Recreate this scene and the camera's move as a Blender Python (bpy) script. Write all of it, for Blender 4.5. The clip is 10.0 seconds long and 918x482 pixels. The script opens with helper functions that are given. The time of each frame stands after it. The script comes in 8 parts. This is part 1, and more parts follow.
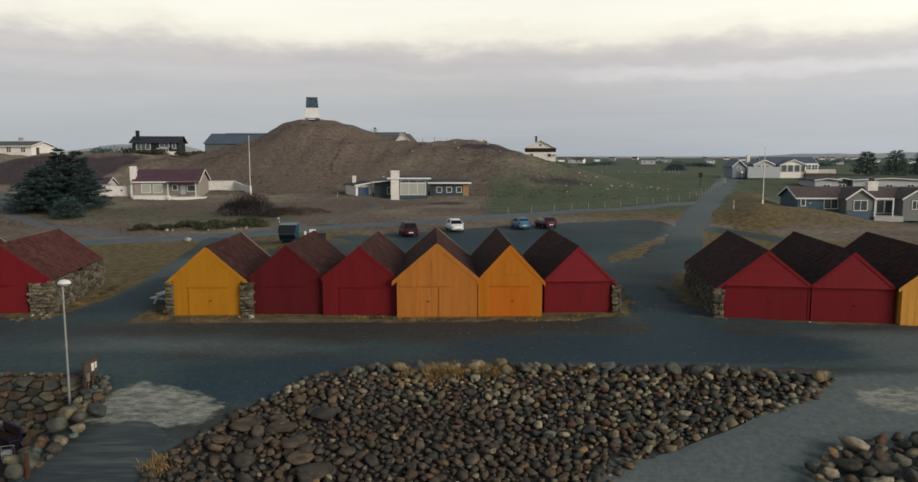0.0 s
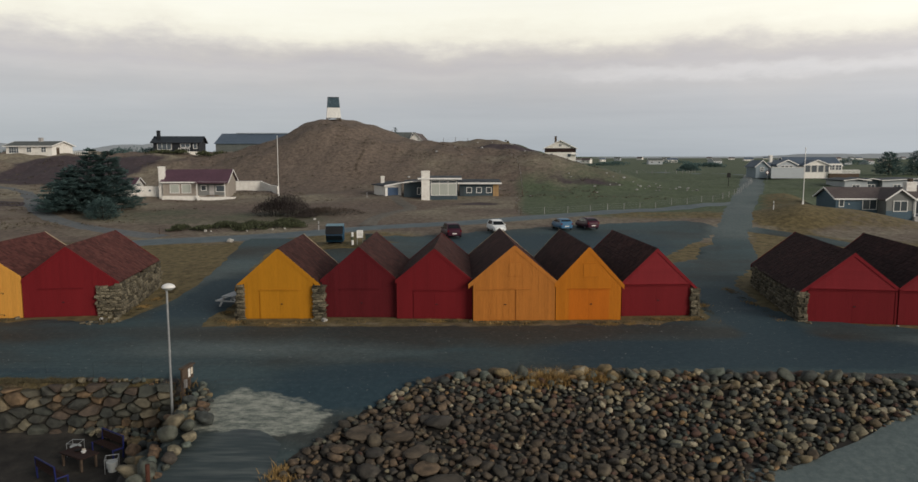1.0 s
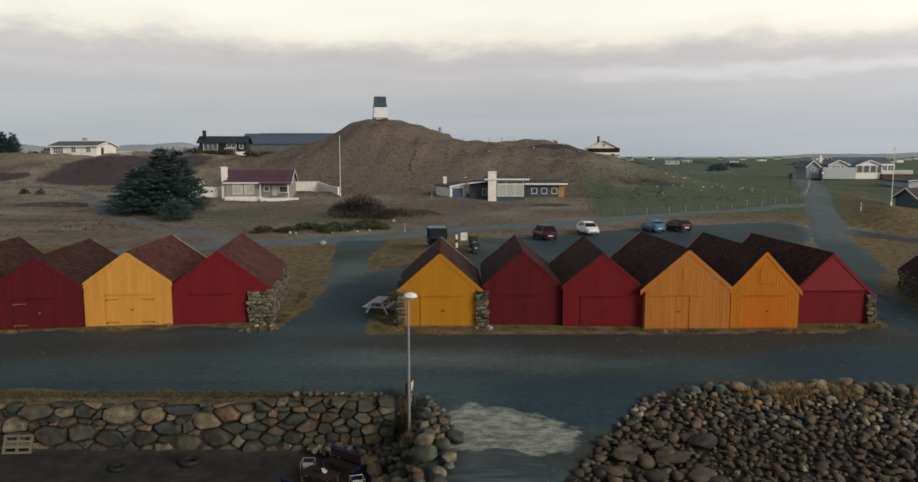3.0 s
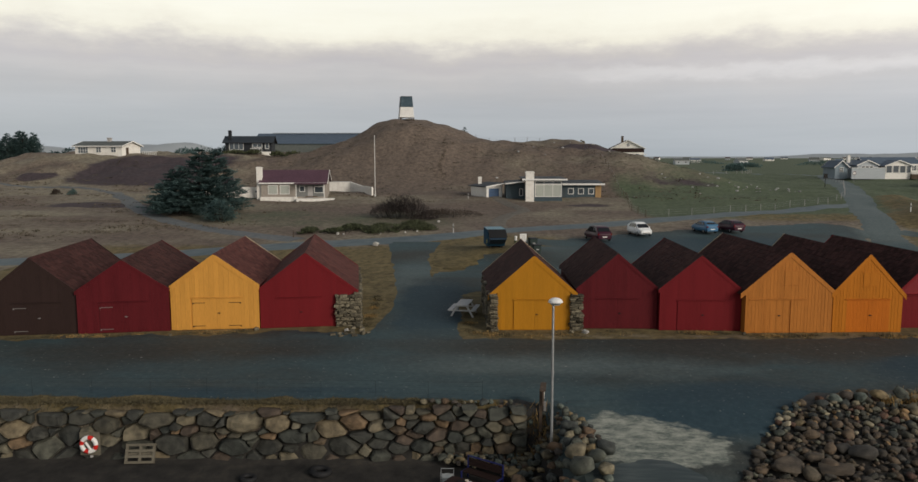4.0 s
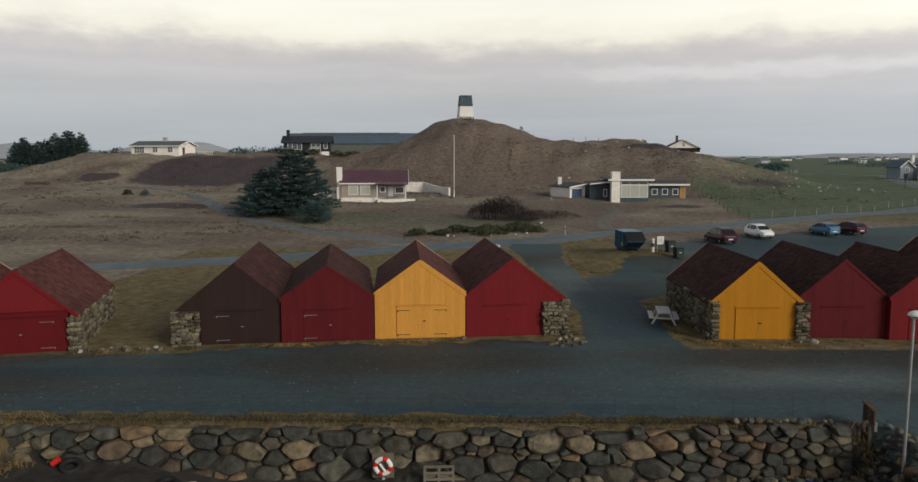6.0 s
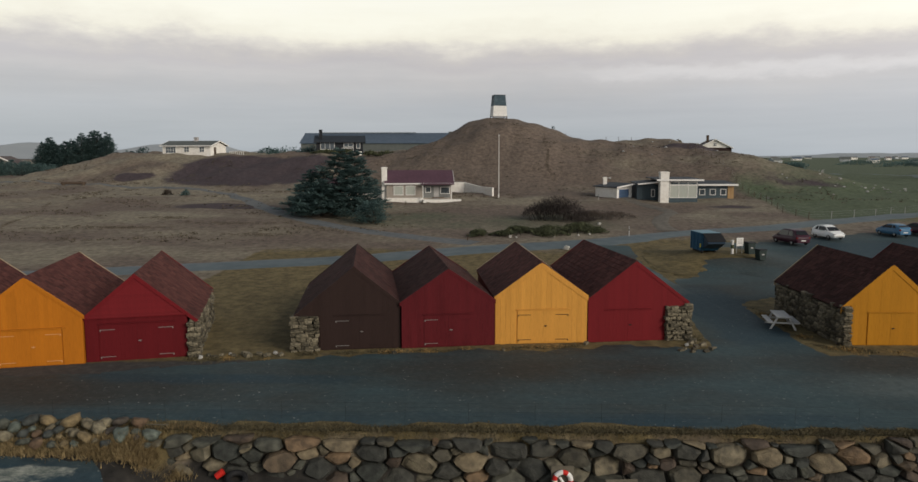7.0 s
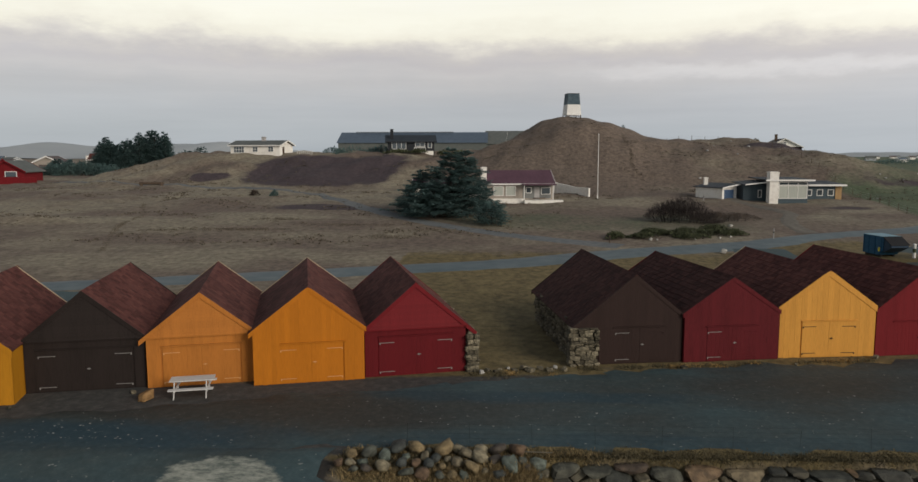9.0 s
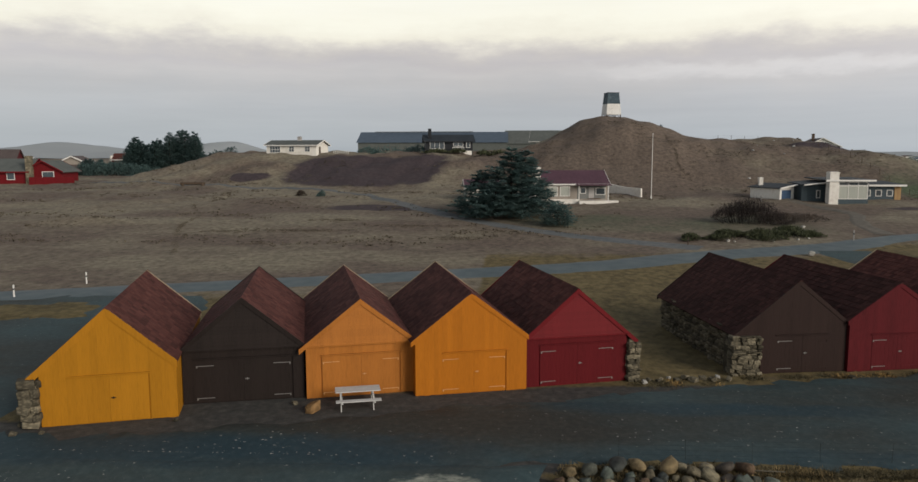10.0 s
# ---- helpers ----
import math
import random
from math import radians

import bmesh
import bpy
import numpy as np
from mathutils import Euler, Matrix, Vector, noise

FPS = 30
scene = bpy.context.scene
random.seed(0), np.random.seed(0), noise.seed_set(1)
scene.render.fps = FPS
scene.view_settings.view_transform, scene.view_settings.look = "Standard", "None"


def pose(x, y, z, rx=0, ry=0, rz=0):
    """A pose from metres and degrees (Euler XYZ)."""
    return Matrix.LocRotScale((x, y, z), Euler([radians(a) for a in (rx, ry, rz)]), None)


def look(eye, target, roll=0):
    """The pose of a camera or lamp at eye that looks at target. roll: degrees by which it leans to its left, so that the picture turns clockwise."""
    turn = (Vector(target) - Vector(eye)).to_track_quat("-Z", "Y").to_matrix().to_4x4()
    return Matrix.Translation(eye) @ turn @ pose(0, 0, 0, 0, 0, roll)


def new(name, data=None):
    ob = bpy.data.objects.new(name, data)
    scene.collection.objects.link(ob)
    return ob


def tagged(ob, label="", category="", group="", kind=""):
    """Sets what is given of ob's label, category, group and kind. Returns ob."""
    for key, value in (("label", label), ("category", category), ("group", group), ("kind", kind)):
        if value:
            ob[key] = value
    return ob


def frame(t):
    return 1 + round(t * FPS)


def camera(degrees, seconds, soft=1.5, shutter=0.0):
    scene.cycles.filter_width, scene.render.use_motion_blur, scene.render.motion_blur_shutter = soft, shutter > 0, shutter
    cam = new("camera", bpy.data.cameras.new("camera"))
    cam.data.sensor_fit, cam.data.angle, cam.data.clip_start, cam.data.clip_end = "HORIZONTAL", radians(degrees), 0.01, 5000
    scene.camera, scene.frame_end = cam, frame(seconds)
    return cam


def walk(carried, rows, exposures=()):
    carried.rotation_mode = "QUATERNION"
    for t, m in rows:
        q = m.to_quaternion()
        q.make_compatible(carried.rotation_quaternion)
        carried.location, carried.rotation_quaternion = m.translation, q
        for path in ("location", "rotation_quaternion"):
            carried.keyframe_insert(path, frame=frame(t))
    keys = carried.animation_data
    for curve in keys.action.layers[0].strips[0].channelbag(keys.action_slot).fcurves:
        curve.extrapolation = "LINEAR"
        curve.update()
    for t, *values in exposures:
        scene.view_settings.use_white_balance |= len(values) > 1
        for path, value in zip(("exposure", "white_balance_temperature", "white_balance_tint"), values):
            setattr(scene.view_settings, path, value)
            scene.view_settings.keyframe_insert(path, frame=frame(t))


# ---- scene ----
cam = camera(64.0, 10.0)
ROWS = [
    (0.0, 0.000, 0.000, 10.500, 0.000, -6.601, -0.029),
    (0.5, -2.423, 0.488, 10.503, 0.060, -6.598, -0.024),
    (1.0, -4.861, 0.967, 10.509, 0.128, -6.595, -0.020),
    (1.5, -7.331, 1.440, 10.518, 0.204, -6.593, -0.017),
    (2.0, -9.850, 1.909, 10.527, 0.287, -6.592, -0.015),
    (2.5, -12.431, 2.378, 10.538, 0.379, -6.592, -0.014),
    (3.0, -15.085, 2.848, 10.549, 0.479, -6.593, -0.013),
    (3.5, -17.822, 3.321, 10.559, 0.586, -6.595, -0.013),
    (4.0, -20.649, 3.800, 10.569, 0.702, -6.598, -0.015),
    (4.5, -23.571, 4.285, 10.579, 0.825, -6.602, -0.017),
    (5.0, -26.592, 4.778, 10.588, 0.957, -6.607, -0.019),
    (5.5, -29.713, 5.279, 10.596, 1.096, -6.613, -0.023),
    (6.0, -32.932, 5.790, 10.605, 1.243, -6.619, -0.028),
    (6.5, -36.247, 6.311, 10.613, 1.398, -6.627, -0.033),
    (7.0, -39.653, 6.841, 10.623, 1.562, -6.636, -0.039),
    (7.5, -43.142, 7.380, 10.633, 1.733, -6.645, -0.046),
    (8.0, -46.704, 7.928, 10.646, 1.912, -6.656, -0.054),
    (8.5, -50.329, 8.485, 10.662, 2.098, -6.667, -0.062),
    (9.0, -54.004, 9.047, 10.682, 2.293, -6.679, -0.072),
    (9.5, -57.711, 9.616, 10.707, 2.496, -6.693, -0.082),
    (10.0, -61.435, 10.188, 10.738, 2.707, -6.707, -0.093),
]
walk(cam, [(t, pose(x, y, z, 0, 0, yaw) @ pose(0, 0, 0, 90 + pitch, 0, 0) @ pose(0, 0, 0, 0, 0, roll)) for t, x, y, z, yaw, pitch, roll in ROWS])

# ---- light ----
SUN_DIR = Vector((0.70, -0.60, 0.38)).normalized()
SUN_EL = math.asin(SUN_DIR.z)
SUN_ROT = math.atan2(SUN_DIR.x, SUN_DIR.y)
sun_data = bpy.data.lights.new("sun", "SUN")
sun_data.energy, sun_data.angle, sun_data.color = 2.2, radians(28), (1.0, 0.91, 0.80)
sun = new("sun", sun_data)
sun.matrix_world = look((60, -60, 60), Vector((60, -60, 60)) - SUN_DIR)


def lin(r, g, b):
    """Linear colour from 0-255 display values."""
    return tuple((v / 255 / 12.92) if v / 255 < 0.04045 else ((v / 255 + 0.055) / 1.055) ** 2.4 for v in (r, g, b)) + (1.0,)


def make_world():
    world = bpy.data.worlds.new("overcast_sky")
    world.use_nodes = True
    scene.world = world
    nt = world.node_tree
    nt.nodes.clear()
    N, L = nt.nodes.new, nt.links.new
    out, bg = N("ShaderNodeOutputWorld"), N("ShaderNodeBackground")
    co = N("ShaderNodeTexCoord")
    sep = N("ShaderNodeSeparateXYZ")
    L(co.outputs["Generated"], sep.inputs[0])
    mp = N("ShaderNodeMapping")
    mp.inputs["Scale"].default_value = (1, 1, 2.6)
    L(co.outputs["Generated"], mp.inputs[0])
    n1 = N("ShaderNodeTexNoise")
    n1.inputs["Scale"].default_value, n1.inputs["Detail"].default_value, n1.inputs["Roughness"].default_value = 7.5, 10.0, 0.63
    L(mp.outputs[0], n1.inputs["Vector"])
    n2 = N("ShaderNodeTexNoise")
    n2.inputs["Scale"].default_value, n2.inputs["Detail"].default_value = 1.6, 4.0
    L(mp.outputs[0], n2.inputs["Vector"])
    # height above the horizon, shifted by the billows
    a = N("ShaderNodeMath"); a.operation = "MULTIPLY_ADD"
    a.inputs[1].default_value, a.inputs[2].default_value = 0.072, -0.036
    L(n1.outputs["Fac"], a.inputs[0])
    b = N("ShaderNodeMath"); b.operation = "MULTIPLY_ADD"
    b.inputs[1].default_value, b.inputs[2].default_value = 0.03, -0.015
    L(n2.outputs["Fac"], b.inputs[0])
    fade = N("ShaderNodeMapRange")
    fade.inputs["From Min"].default_value, fade.inputs["From Max"].default_value = 0.03, 0.13
    L(sep.outputs["Z"], fade.inputs["Value"])
    ab = N("ShaderNodeMath"); ab.operation = "ADD"
    L(a.outputs[0], ab.inputs[0]); L(b.outputs[0], ab.inputs[1])
    ab2 = N("ShaderNodeMath"); ab2.operation = "MULTIPLY"
    L(ab.outputs[0], ab2.inputs[0]); L(fade.outputs[0], ab2.inputs[1])
    c = N("ShaderNodeMath"); c.operation = "ADD"
    L(sep.outputs["Z"], c.inputs[0]); L(ab2.outputs[0], c.inputs[1])
    ramp = N("ShaderNodeValToRGB")
    L(c.outputs[0], ramp.inputs[0])
    stops = [(0.0, (159, 167, 175)), (0.029, (165, 171, 179)), (0.06, (171, 173, 179)), (0.092, (184, 181, 182)), (0.112, (193, 188, 187)), (0.122, (190, 184, 184)),
             (0.135, (197, 190, 186)), (0.147, (216, 209, 199)), (0.158, (237, 231, 214)), (0.178, (246, 242, 225)), (0.207, (247, 244, 230)), (0.24, (214, 212, 205)), (0.31, (150, 151, 153)), (0.5, (112, 116, 121)), (1.0, (98, 103, 109))]
    el = ramp.color_ramp.elements
    while len(el) < len(stops):
        el.new(0.5)
    for e, (p, col) in zip(el, stops):
        e.position, e.color = p, lin(*col)
    sky = N("ShaderNodeTexSky")
    sky.sky_type, sky.sun_disc = "NISHITA", False
    sky.sun_elevation, sky.sun_rotation = SUN_EL, SUN_ROT
    sc = N("ShaderNodeVectorMath"); sc.operation = "SCALE"
    sc.inputs["Scale"].default_value = 0.012
    L(sky.outputs[0], sc.inputs[0])
    add = N("ShaderNodeVectorMath"); add.operation = "ADD"
    L(ramp.outputs[0], add.inputs[0]); L(sc.outputs[0], add.inputs[1])
    # a thin bright rift in the cloud towards the east
    d = N("ShaderNodeMath"); d.operation = "SUBTRACT"
    d.inputs[1].default_value = 0.107
    L(c.outputs[0], d.inputs[0])
    d2 = N("ShaderNodeMath"); d2.operation = "ABSOLUTE"
    L(d.outputs[0], d2.inputs[0])
    rift = N("ShaderNodeMapRange")
    rift.interpolation_type = "SMOOTHSTEP"
    rift.inputs["From Min"].default_value, rift.inputs["From Max"].default_value, rift.inputs["To Min"].default_value, rift.inputs["To Max"].default_value = 0.0, 0.013, 0.085, 0.0
    L(d2.outputs[0], rift.inputs["Value"])
    east = N("ShaderNodeMapRange")
    east.interpolation_type = "SMOOTHSTEP"
    east.inputs["From Min"].default_value, east.inputs["From Max"].default_value = 0.03, 0.24
    L(sep.outputs["X"], east.inputs["Value"])
    both = N("ShaderNodeMath"); both.operation = "MULTIPLY"
    L(rift.outputs[0], both.inputs[0]); L(east.outputs[0], both.inputs[1])
    add2 = N("ShaderNodeVectorMath"); add2.operation = "ADD"
    L(add.outputs[0], add2.inputs[0]); L(both.outputs[0], add2.inputs[1])
    # faint long streaks in the cloud deck
    mp3, n3 = N("ShaderNodeMapping"), N("ShaderNodeTexNoise")
    mp3.inputs["Scale"].default_value = (1.2, 1.2, 17)
    n3.inputs["Scale"].default_value, n3.inputs["Detail"].default_value, n3.inputs["Roughness"].default_value = 2.2, 9.0, 0.62
    L(co.outputs["Generated"], mp3.inputs[0]); L(mp3.outputs[0], n3.inputs["Vector"])
    streak = N("ShaderNodeMath"); streak.operation = "MULTIPLY_ADD"
    streak.inputs[1].default_value, streak.inputs[2].default_value = 0.13, -0.065
    L(n3.outputs["Fac"], streak.inputs[0])
    add4 = N("ShaderNodeVectorMath"); add4.operation = "ADD"
    L(add2.outputs[0], add4.inputs[0]); L(streak.outputs[0], add4.inputs[1])
    # the cloud thins towards the east
    thin = N("ShaderNodeMapRange")
    thin.inputs["From Min"].default_value, thin.inputs["From Max"].default_value, thin.inputs["To Min"].default_value, thin.inputs["To Max"].default_value = 0.12, 0.56, 0.0, 0.085
    L(sep.outputs["X"], thin.inputs["Value"])
    add3 = N("ShaderNodeVectorMath"); add3.operation = "ADD"
    L(add4.outputs[0], add3.inputs[0]); L(thin.outputs[0], add3.inputs[1])
    L(add3.outputs[0], bg.inputs["Color"])
    bg.inputs["Strength"].default_value = 1.0
    L(bg.outputs[0], out.inputs[0])


make_world()


# ---- materials ----
def material(name, stops, scale=4.0, big=0.35, rough=0.8, bump=0.15, stretch=(1, 1, 1), metal=0.0, per_piece=0.0, spread=(0.3, 0.7), coords="Object", detail=6.0, bump_scale=None, coat=0.0, gloss=0.28):
    """A surface of two or more colours mixed by noise at two scales, with relief. per_piece: how far single pieces differ in value."""
    m = bpy.data.materials.new(name)
    m.use_nodes = True
    nt = m.node_tree
    N, L = nt.nodes.new, nt.links.new
    bsdf = nt.nodes["Principled BSDF"]
    co, mp = N("ShaderNodeTexCoord"), N("ShaderNodeMapping")
    mp.inputs["Scale"].default_value = stretch
    L(co.outputs[coords], mp.inputs[0])
    fine, wide = N("ShaderNodeTexNoise"), N("ShaderNodeTexNoise")
    fine.inputs["Scale"].default_value, fine.inputs["Detail"].default_value = scale, detail
    wide.inputs["Scale"].default_value, wide.inputs["Detail"].default_value = big, 4.0
    L(mp.outputs[0], fine.inputs["Vector"]); L(mp.outputs[0], wide.inputs["Vector"])
    mix = N("ShaderNodeMath"); mix.operation = "MULTIPLY_ADD"
    mix.inputs[1].default_value = 0.55
    L(fine.outputs["Fac"], mix.inputs[0])
    half = N("ShaderNodeMath"); half.operation = "MULTIPLY"
    half.inputs[1].default_value = 0.45
    L(wide.outputs["Fac"], half.inputs[0]); L(half.outputs[0], mix.inputs[2])
    rng = N("ShaderNodeMapRange")
    rng.inputs["From Min"].default_value, rng.inputs["From Max"].default_value = spread
    L(mix.outputs[0], rng.inputs["Value"])
    ramp = N("ShaderNodeValToRGB")
    el = ramp.color_ramp.elements
    while len(el) < len(stops):
        el.new(0.5)
    for k, (e, col) in enumerate(zip(el, stops)):
        e.position, e.color = k / (len(stops) - 1), (*col[:3], 1.0)
    L(rng.outputs[0], ramp.inputs[0])
    colour = ramp.outputs[0]
    if per_piece:
        info = N("ShaderNodeObjectInfo")
        geo = N("ShaderNodeNewGeometry")
        rnd = N("ShaderNodeMath"); rnd.operation = "ADD"
        L(info.outputs["Random"], rnd.inputs[0]); L(geo.outputs["Random Per Island"], rnd.inputs[1])
        frac = N("ShaderNodeMath"); frac.operation = "FRACT"
        L(rnd.outputs[0], frac.inputs[0])
        val = N("ShaderNodeMapRange")
        val.inputs["To Min"].default_value, val.inputs["To Max"].default_value = 1 - per_piece, 1 + per_piece
        L(frac.outputs[0], val.inputs["Value"])
        hs = N("ShaderNodeHueSaturation")
        L(colour, hs.inputs["Color"]); L(val.outputs[0], hs.inputs["Value"])
        colour = hs.outputs[0]
    L(colour, bsdf.inputs["Base Color"])
    bsdf.inputs["Roughness"].default_value, bsdf.inputs["Metallic"].default_value = rough, metal
    bsdf.inputs["Coat Weight"].default_value = coat
    bsdf.inputs["Specular IOR Level"].default_value = gloss
    if bump:
        bp = N("ShaderNodeBump")
        bp.inputs["Strength"].default_value, bp.inputs["Distance"].default_value = min(1.0, bump * 3), 0.05 if bump_scale is None else bump_scale
        L(fine.outputs["Fac"], bp.inputs["Height"]); L(bp.outputs[0], bsdf.inputs["Normal"])
    return m


def paint(name, rgb, worn=0.82, **kw):
    """Painted boards: the colour with weathered streaks running down."""
    c = rgb[:3]
    dark = tuple(v * worn for v in c)
    kw = {"scale": 5.0, "big": 0.5, "rough": 0.6, "bump": 0.05, "stretch": (5, 5, 0.5), "per_piece": 0.05, "gloss": 0.12, **kw}
    return material(name, [dark, c, tuple(min(1, v * 1.12) for v in c)], **kw)


def glass(name, tint):
    m = bpy.data.materials.new(name)
    m.use_nodes = True
    b = m.node_tree.nodes["Principled BSDF"]
    b.inputs["Base Color"].default_value, b.inputs["Roughness"].default_value = (*tint, 1), 0.05
    b.inputs["Specular IOR Level"].default_value = 0.8
    return m


M = {}
M["yellow"] = paint("yellow_paint", (0.41, 0.176, 0.012))
M["ochre"] = paint("ochre_paint", (0.42, 0.155, 0.030), worn=0.75)
M["orange"] = paint("orange_paint", (0.45, 0.150, 0.012))
M["orange_door"] = paint("orange_door_paint", (0.46, 0.125, 0.010))
M["cream_yellow"] = paint("light_yellow_paint", (0.60, 0.285, 0.055))
M["red"] = paint("red_paint", (0.150, 0.0115, 0.0150))
M["red_bright"] = paint("bright_red_paint", (0.185, 0.0140, 0.0190))
M["red_low"] = paint("deep_red_paint", (0.108, 0.0085, 0.0115))
M["dark_red"] = paint("dark_red_paint", (0.098, 0.0105, 0.0140), worn=0.6)
M["brown"] = paint("brown_stain", (0.032, 0.0190, 0.0165), worn=0.7)
M["black_brown"] = paint("black_brown_stain", (0.024, 0.018, 0.016), worn=0.6)
M["pale_verge"] = paint("pale_verge_paint", (0.46, 0.36, 0.24))
M["hinge_orange"] = paint("pale_orange_hinge_paint", (0.58, 0.31, 0.13))
M["tile_red"] = material("red_roof_tiles", [(0.034, 0.016, 0.014), (0.090, 0.034, 0.029), (0.148, 0.058, 0.048)], scale=3.2, big=0.22, rough=0.8, bump=0.2, per_piece=0.30, spread=(0.18, 0.82), gloss=0.10)
M["tile_mid"] = material("weathered_roof_tiles", [(0.022, 0.012, 0.011), (0.053, 0.023, 0.020), (0.092, 0.039, 0.034)], scale=3.2, big=0.22, rough=0.8, bump=0.2, per_piece=0.30, spread=(0.18, 0.82), gloss=0.10)
M["tile_dark"] = material("dark_roof_tiles", [(0.018, 0.011, 0.010), (0.038, 0.018, 0.017), (0.066, 0.029, 0.026)], scale=3.2, big=0.22, rough=0.8, bump=0.2, per_piece=0.30, spread=(0.18, 0.82), gloss=0.10)
M["stone"] = material("dry_stone", [(0.034, 0.030, 0.023), (0.112, 0.098, 0.068), (0.260, 0.222, 0.152)], scale=3.5, big=1.2, rough=0.9, bump=0.3, per_piece=0.6)


def asphalt_material():
    """Worn asphalt: grit and pale chips, with fresh tar, brown dust and pale washed ground where the masks say."""
    m = bpy.data.materials.new("worn_asphalt")
    m.use_nodes = True
    nt = m.node_tree
    N, L = nt.nodes.new, nt.links.new
    bsdf = nt.nodes["Principled BSDF"]
    co = N("ShaderNodeTexCoord")

    def noise_at(scale, detail=8.0, rough=0.6, stretch=(1, 1, 1)):
        mp, n = N("ShaderNodeMapping"), N("ShaderNodeTexNoise")
        mp.inputs["Scale"].default_value = stretch
        n.inputs["Scale"].default_value, n.inputs["Detail"].default_value, n.inputs["Roughness"].default_value = scale, detail, rough
        L(co.outputs["Object"], mp.inputs[0]); L(mp.outputs[0], n.inputs["Vector"])
        return n.outputs["Fac"]

    def ramp_of(fac, stops):
        r = N("ShaderNodeValToRGB")
        el = r.color_ramp.elements
        while len(el) < len(stops):
            el.new(0.5)
        for e, (p, c) in zip(el, stops):
            e.position, e.color = p, (*c, 1)
        L(fac, r.inputs[0])
        return r.outputs[0]

    def mixed(x, y, fac):
        n = N("ShaderNodeMix"); n.data_type = "RGBA"
        L(x, n.inputs["A"]); L(y, n.inputs["B"]); L(fac, n.inputs["Factor"])
        return n.outputs["Result"]

    def masked(attr, scale, soft):
        at = N("ShaderNodeAttribute"); at.attribute_name = attr
        s = N("ShaderNodeMath"); s.operation = "MULTIPLY_ADD"
        s.inputs[1].default_value, s.inputs[2].default_value = 1.0, -0.5
        L(noise_at(scale, 10, 0.68, (0.6, 1, 1)), s.inputs[0])
        t = N("ShaderNodeMath"); t.operation = "ADD"
        L(at.outputs["Fac"], t.inputs[0]); L(s.outputs[0], t.inputs[1])
        r = N("ShaderNodeMapRange")
        r.inputs["From Min"].default_value, r.inputs["From Max"].default_value = 0.5 - soft, 0.5 + soft
        L(t.outputs[0], r.inputs["Value"])
        return r.outputs[0]

    grit = noise_at(3.2, 14, 0.78)
    c = ramp_of(grit, [(0.30, (0.036, 0.060, 0.066)), (0.50, (0.050, 0.081, 0.088)), (0.72, (0.076, 0.112, 0.117))])
    tar = ramp_of(grit, [(0.32, (0.020, 0.041, 0.053)), (0.52, (0.029, 0.055, 0.069)), (0.74, (0.058, 0.086, 0.097))])
    dust = ramp_of(grit, [(0.30, (0.028, 0.031, 0.028)), (0.50, (0.043, 0.045, 0.040)), (0.72, (0.076, 0.074, 0.063))])
    pale = ramp_of(grit, [(0.30, (0.068, 0.092, 0.093)), (0.50, (0.112, 0.142, 0.141)), (0.74, (0.18, 0.205, 0.192))])
    wide = N("ShaderNodeMapRange")
    wide.inputs["From Min"].default_value, wide.inputs["From Max"].default_value = 0.42, 0.66
    L(noise_at(0.13, 8, 0.6, (0.5, 1, 1)), wide.inputs["Value"])
    c = mixed(c, dust, wide.outputs[0])
    c = mixed(c, pale, masked("pale", 0.22, 0.30))
    c = mixed(c, dust, masked("dust", 0.30, 0.22))
    c = mixed(c, tar, masked("tar", 0.35, 0.16))
    crust = ramp_of(noise_at(2.2, 14, 0.80, (0.6, 1.5, 1)), [(0.34, (0.055, 0.07, 0.066)), (0.46, (0.16, 0.178, 0.155)), (0.56, (0.30, 0.31, 0.265)), (0.72, (0.42, 0.42, 0.36))])
    c = mixed(c, crust, masked("crust", 0.75, 0.05))
    chip = N("ShaderNodeMapRange")
    chip.inputs["From Min"].default_value, chip.inputs["From Max"].default_value = 0.685, 0.73
    L(noise_at(5.5, 3, 0.6), chip.inputs["Value"])
    stone = N("ShaderNodeRGB")
    stone.outputs[0].default_value = (0.24, 0.25, 0.235, 1)
    c = mixed(c, stone.outputs[0], chip.outputs[0])
    L(c, bsdf.inputs["Base Color"])
    bsdf.inputs["Roughness"].default_value = 0.75
    bsdf.inputs["Specular IOR Level"].default_value = 0.22
    bp = N("ShaderNodeBump")
    bp.inputs["Strength"].default_value, bp.inputs["Distance"].default_value = 0.35, 0.025
    L(grit, bp.inputs["Height"]); L(bp.outputs[0], bsdf.inputs["Normal"])
    return m


